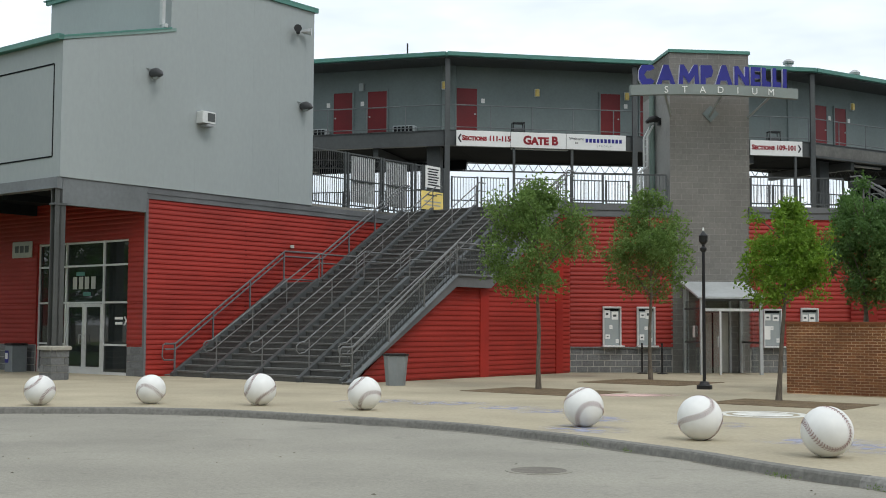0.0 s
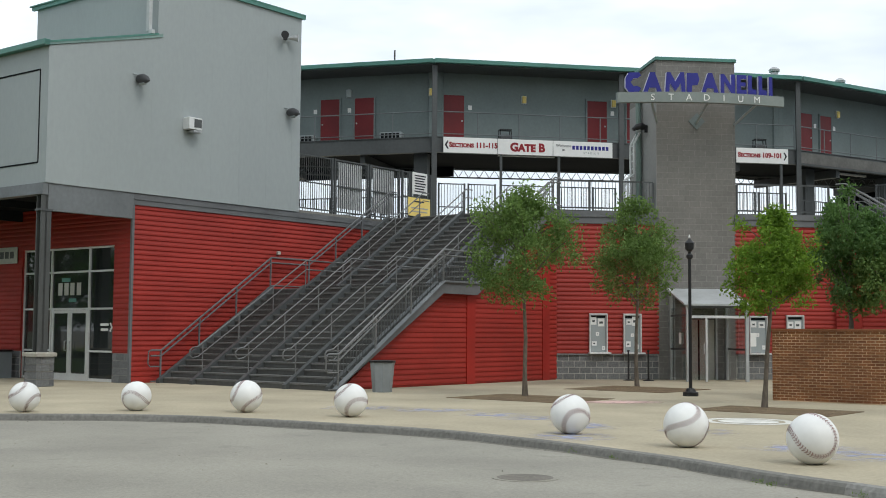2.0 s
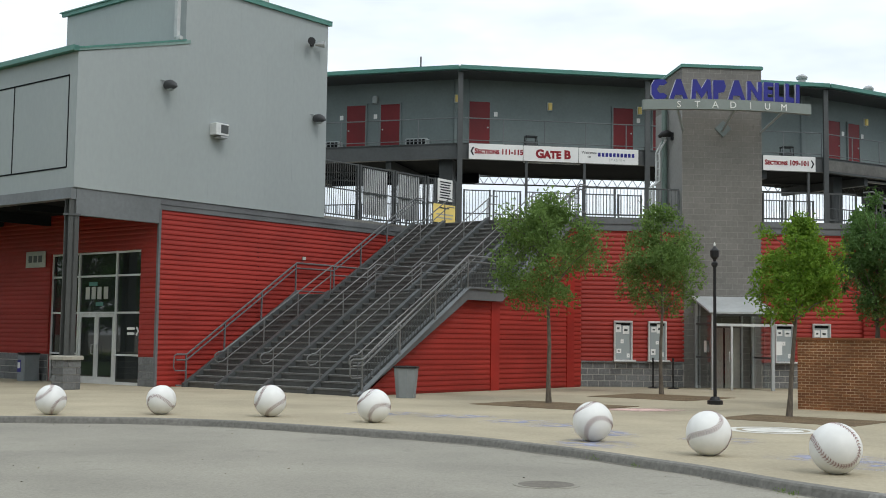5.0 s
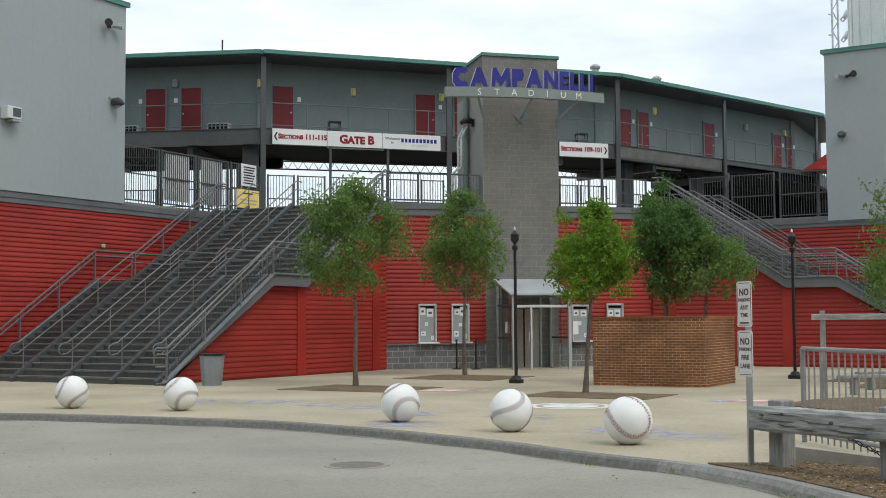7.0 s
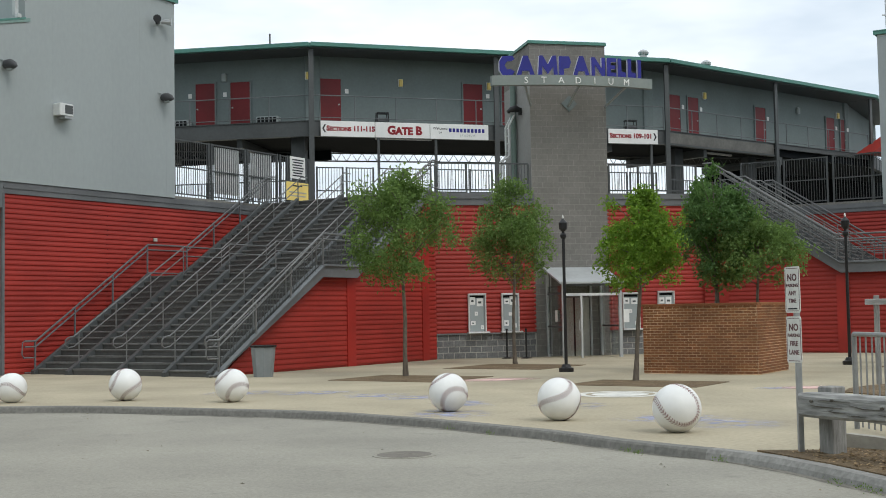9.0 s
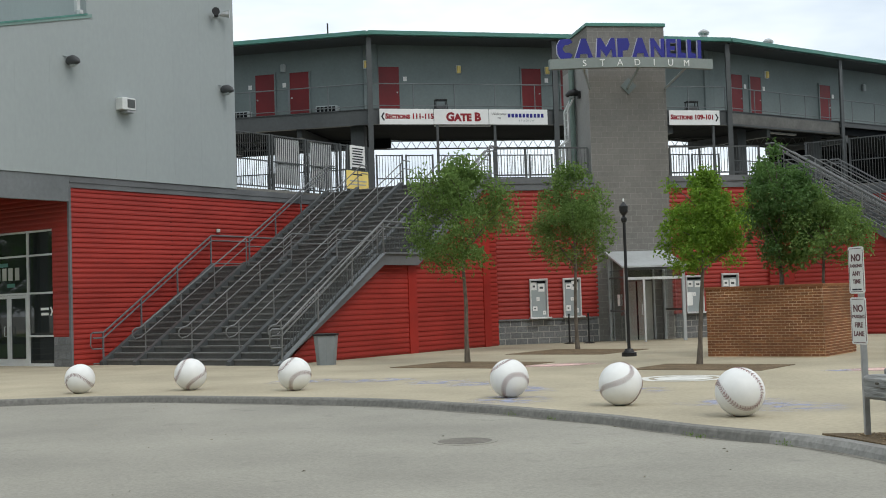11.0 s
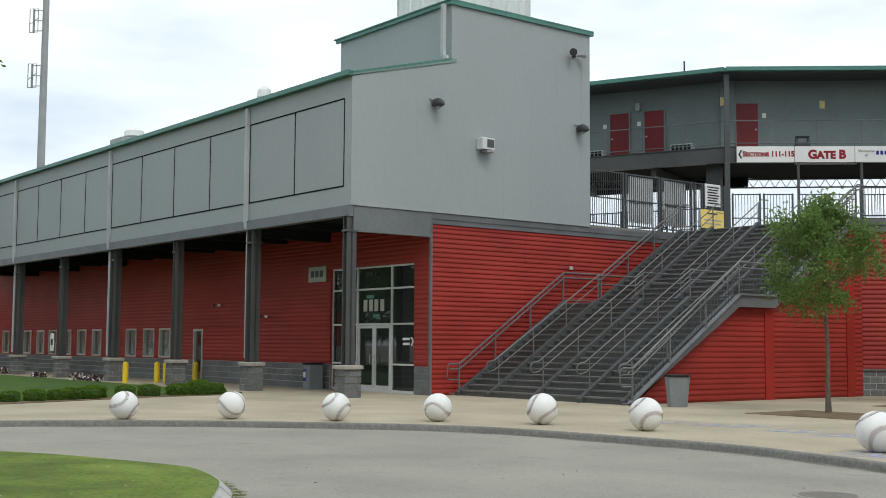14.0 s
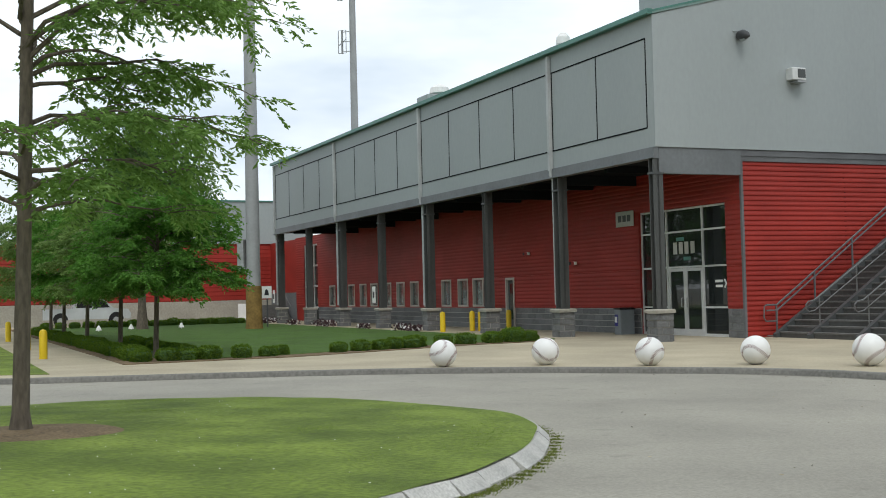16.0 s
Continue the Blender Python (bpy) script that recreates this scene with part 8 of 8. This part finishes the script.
# ---- litter, gutter dirt, grass creeping over the island kerb ----
out_edge = offset(line, 0.02)
pts, fs = [], []
for i, (p, t) in enumerate(zip(out_edge, [q - p for p, q in zip(offset(line, 0.0), offset(line, -1.0))])):
    wdt = 0.12 + 0.1 * (noise.noise(Vector((p.x * 0.9, p.y * 0.9, 0))) + 0.4)
    t = t.normalized()
    pts += [(p.x, p.y, -0.1), (p.x + t.x * max(wdt, 0.05), p.y + t.y * max(wdt, 0.05), -0.1075)]
fs = [(2 * i, 2 * i + 1, 2 * i + 3, 2 * i + 2) for i in range(len(out_edge) - 1)]
single("gutter_dirt", Build().add(pts, [f[::-1] for f in fs]), M_DIRT, "dark sandy dirt lying along the kerb", "dirt", kind="stuff")
rnd = random.Random(91)
vs, fs = [], []
for _ in range(70):
    if rnd.random() < 0.55:
        p = rnd.choice(line)
        q = offset(line, -1.0)[line.index(p)] - p
        r = abs(rnd.gauss(0, 0.5)) + 0.03
        x, y, z = p.x + q.x * r + rnd.uniform(-0.4, 0.4) * q.y, p.y + q.y * r + rnd.uniform(-0.4, 0.4) * q.x, -0.106
    else:
        x, y, z = rnd.uniform(-20, -9), rnd.uniform(-34, -21), -0.106
        if y > -21.5 - 0.35 * abs(x + 17) and x > -17:
            y -= 3
    k, a, r = len(vs), rnd.uniform(0, 6.28), rnd.uniform(0.006, 0.018)
    vs += [Vector((x + r * math.cos(a + e) * (1.6 if e in (0, 3.14) else 0.7), y + r * math.sin(a + e) * (1.6 if e in (0, 3.14) else 0.7), z + (0.01 if e == 1.5 else 0))) for e in (0, 1.5, 3.14, 4.7)]
    fs.append((k, k + 1, k + 2, k + 3))
lit = Build()
lit.v, lit.f = vs, fs
single("leaf_litter", lit, material("dry_leaf_litter", (0.16, 0.12, 0.07), 0.95, grain=0.3, bump=0, vary=0.6, island=True, tint=(0.27, 0.24, 0.17)), "scattered dry leaves and pebbles on the asphalt", "litter", kind="stuff")
rnd = random.Random(92)
items = []
for p, q in zip(offset(isl, 0.1), offset(isl, 0.2)):
    if not (-23 < p.x and p.y > -36):
        continue
    for _ in range(int(190 * max(0.0, 0.45 + noise.noise(Vector((p.x, p.y, 3.0)))))):
        c = p.lerp(q, abs(rnd.gauss(0, 0.45)))
        d = unit(rnd, 0.9)
        items.append((Vector((c.x + rnd.gauss(0, 0.035), c.y + rnd.gauss(0, 0.035), -0.11)), d, d.cross(unit(rnd)).normalized(), rnd.uniform(0.012, 0.034), rnd.uniform(0.008, 0.014)))
tuft = new("kerb_weeds", leaf_mesh("kerb_weeds", items, leafy("olive_moss", (0.12, 0.15, 0.035), (0.2, 0.22, 0.06), (0.2, 0.26, 0.06))))
tagged(tuft, "low weeds growing between the island kerb and the asphalt", "weeds", kind="stuff")
rnd = random.Random(93)
items = []
for _ in range(2600):
    x, y = rnd.uniform(-7.55, -5.8), rnd.uniform(-34.5, -29.15)
    if x > -6.75 + (-29.0 - y) * 0.45 and y > -31:
        continue
    a = rnd.uniform(0, 6.28)
    d = Vector((math.cos(a), math.sin(a), rnd.uniform(-0.05, 0.18))).normalized()
    items.append((Vector((x, y, 0.022 + rnd.uniform(0, 0.012))), d, Vector((-d.y, d.x, rnd.uniform(-0.25, 0.25))).normalized(), rnd.uniform(0.02, 0.075), rnd.uniform(0.012, 0.03)))
chips = new("bark_chips", leaf_mesh("bark_chips", items, material("bark_chip", (0.25, 0.17, 0.085), 0.95, grain=0.2, bump=0, vary=0.5, island=True, tint=(0.36, 0.26, 0.15))))
tagged(chips, "loose bark chips on the mulch bed", "bark chips", kind="stuff")

# ---- bricks and blocks ----


def pieces(owner, name, mesh, spots):
    for m in spots:
        ob = new(name, mesh)
        ob.parent = owner
        ob.matrix_parent_inverse = Matrix.Translation(-owner.location)
        ob.matrix_basis = m


def brick_mesh(name, l, d, h, c, mat):
    return Build().soft(-l / 2, l / 2, -d / 2, d / 2, -h / 2, h / 2, c).mesh(name, mat)


BL, BH, BD = 0.2, 0.0665, 0.03
brick = brick_mesh("brick", BL - 0.013, BD, BH - 0.012, 0.002, M_BRICK)
half = brick_mesh("brick", BL / 2 - 0.013, BD, BH - 0.012, 0.002, M_BRICK)
rest = Build(LEFT)
near_full = []
rot_g = pose(0, 0, 0, 0, 0, -45)
rot_w = pose(0, 0, 0, 0, 0, 45)
for r in range(25):
    z = 0.02 + (r + 0.5) * BH
    for axis in ("g", "w"):
        e0, e1 = (18.25, 21.19) if axis == "g" else (5.15, 7.58)
        x = e0 - (BL / 2 if r % 2 else 0)
        while x < e1 - 0.02:
            q0, q1 = max(x, e0), min(x + BL, e1)
            mid, ln = (q0 + q1) / 2, q1 - q0
            jut = 0.004 * random.uniform(-1, 1)
            pt = LEFT(5.155 - jut, mid, z) if axis == "g" else LEFT(mid, 21.185 + jut, z)
            m = Matrix.Translation(pt) @ (rot_g if axis == "g" else rot_w)
            if axis == "g" and r >= 6 and ln > 0.15 and len(near_full) < 290:
                near_full.append(m)
            elif ln > 0.04:
                if axis == "g":
                    rest.box(5.14, 5.17, q0 + 0.0065, q1 - 0.0065, z - BH / 2 + 0.006, z + BH / 2 - 0.006)
                else:
                    rest.box(q0 + 0.0065, q1 - 0.0065, 21.17, 21.2, z - BH / 2 + 0.006, z + BH / 2 - 0.006)
            x += BL
pieces(planter, "brick", brick, near_full)
tagged(part("brick_rest", rest, M_BRICKI, planter), kind="stuff")
for a0, a1, b0, b1 in ((5.12, 5.38, 18.23, 21.21), (5.381, 7.6, 20.96, 21.21), (7.35, 7.6, 18.23, 20.959), (5.381, 7.349, 18.23, 18.46)):
    part("coping", Build(LEFT).soft(a0, a1, b0, b1, 1.68, 1.745, 0.01), M_BRICK, planter)

block = brick_mesh("block", 0.4 - 0.013, 0.05, 0.2032 - 0.012, 0.003, M_CMU)
spots_near, tower_rest = [], Build()
for r in range(56):
    z = (r + 0.5) * 0.2032
    for face in ("front", "side", "other"):
        e0, e1 = (-TW, TW) if face == "front" else (0.0, TD)
        x = e0 - (0.2 if r % 2 else 0)
        while x < e1 - 0.02:
            q0, q1 = max(x, e0), min(x + 0.4, e1)
            if q1 - q0 > 0.05:
                if face == "front" and q1 - q0 > 0.39 and len(spots_near) < 290:
                    spots_near.append(Matrix.Translation(((q0 + q1) / 2, 0.02, z)))
                elif face == "front":
                    tower_rest.box(q0 + 0.0065, q1 - 0.0065, -0.005, 0.045, z - 0.0956, z + 0.0956)
                elif face == "side":
                    tower_rest.box(-TW - 0.005, -TW + 0.045, q0 + 0.0065, q1 - 0.0065, z - 0.0956, z + 0.0956)
                else:
                    tower_rest.box(TW - 0.045, TW + 0.005, q0 + 0.0065, q1 - 0.0065, z - 0.0956, z + 0.0956)
            x += 0.4
pieces(tower, "block", block, spots_near)
tagged(part("block_rest", tower_rest, M_CMUI, tower), kind="stuff")
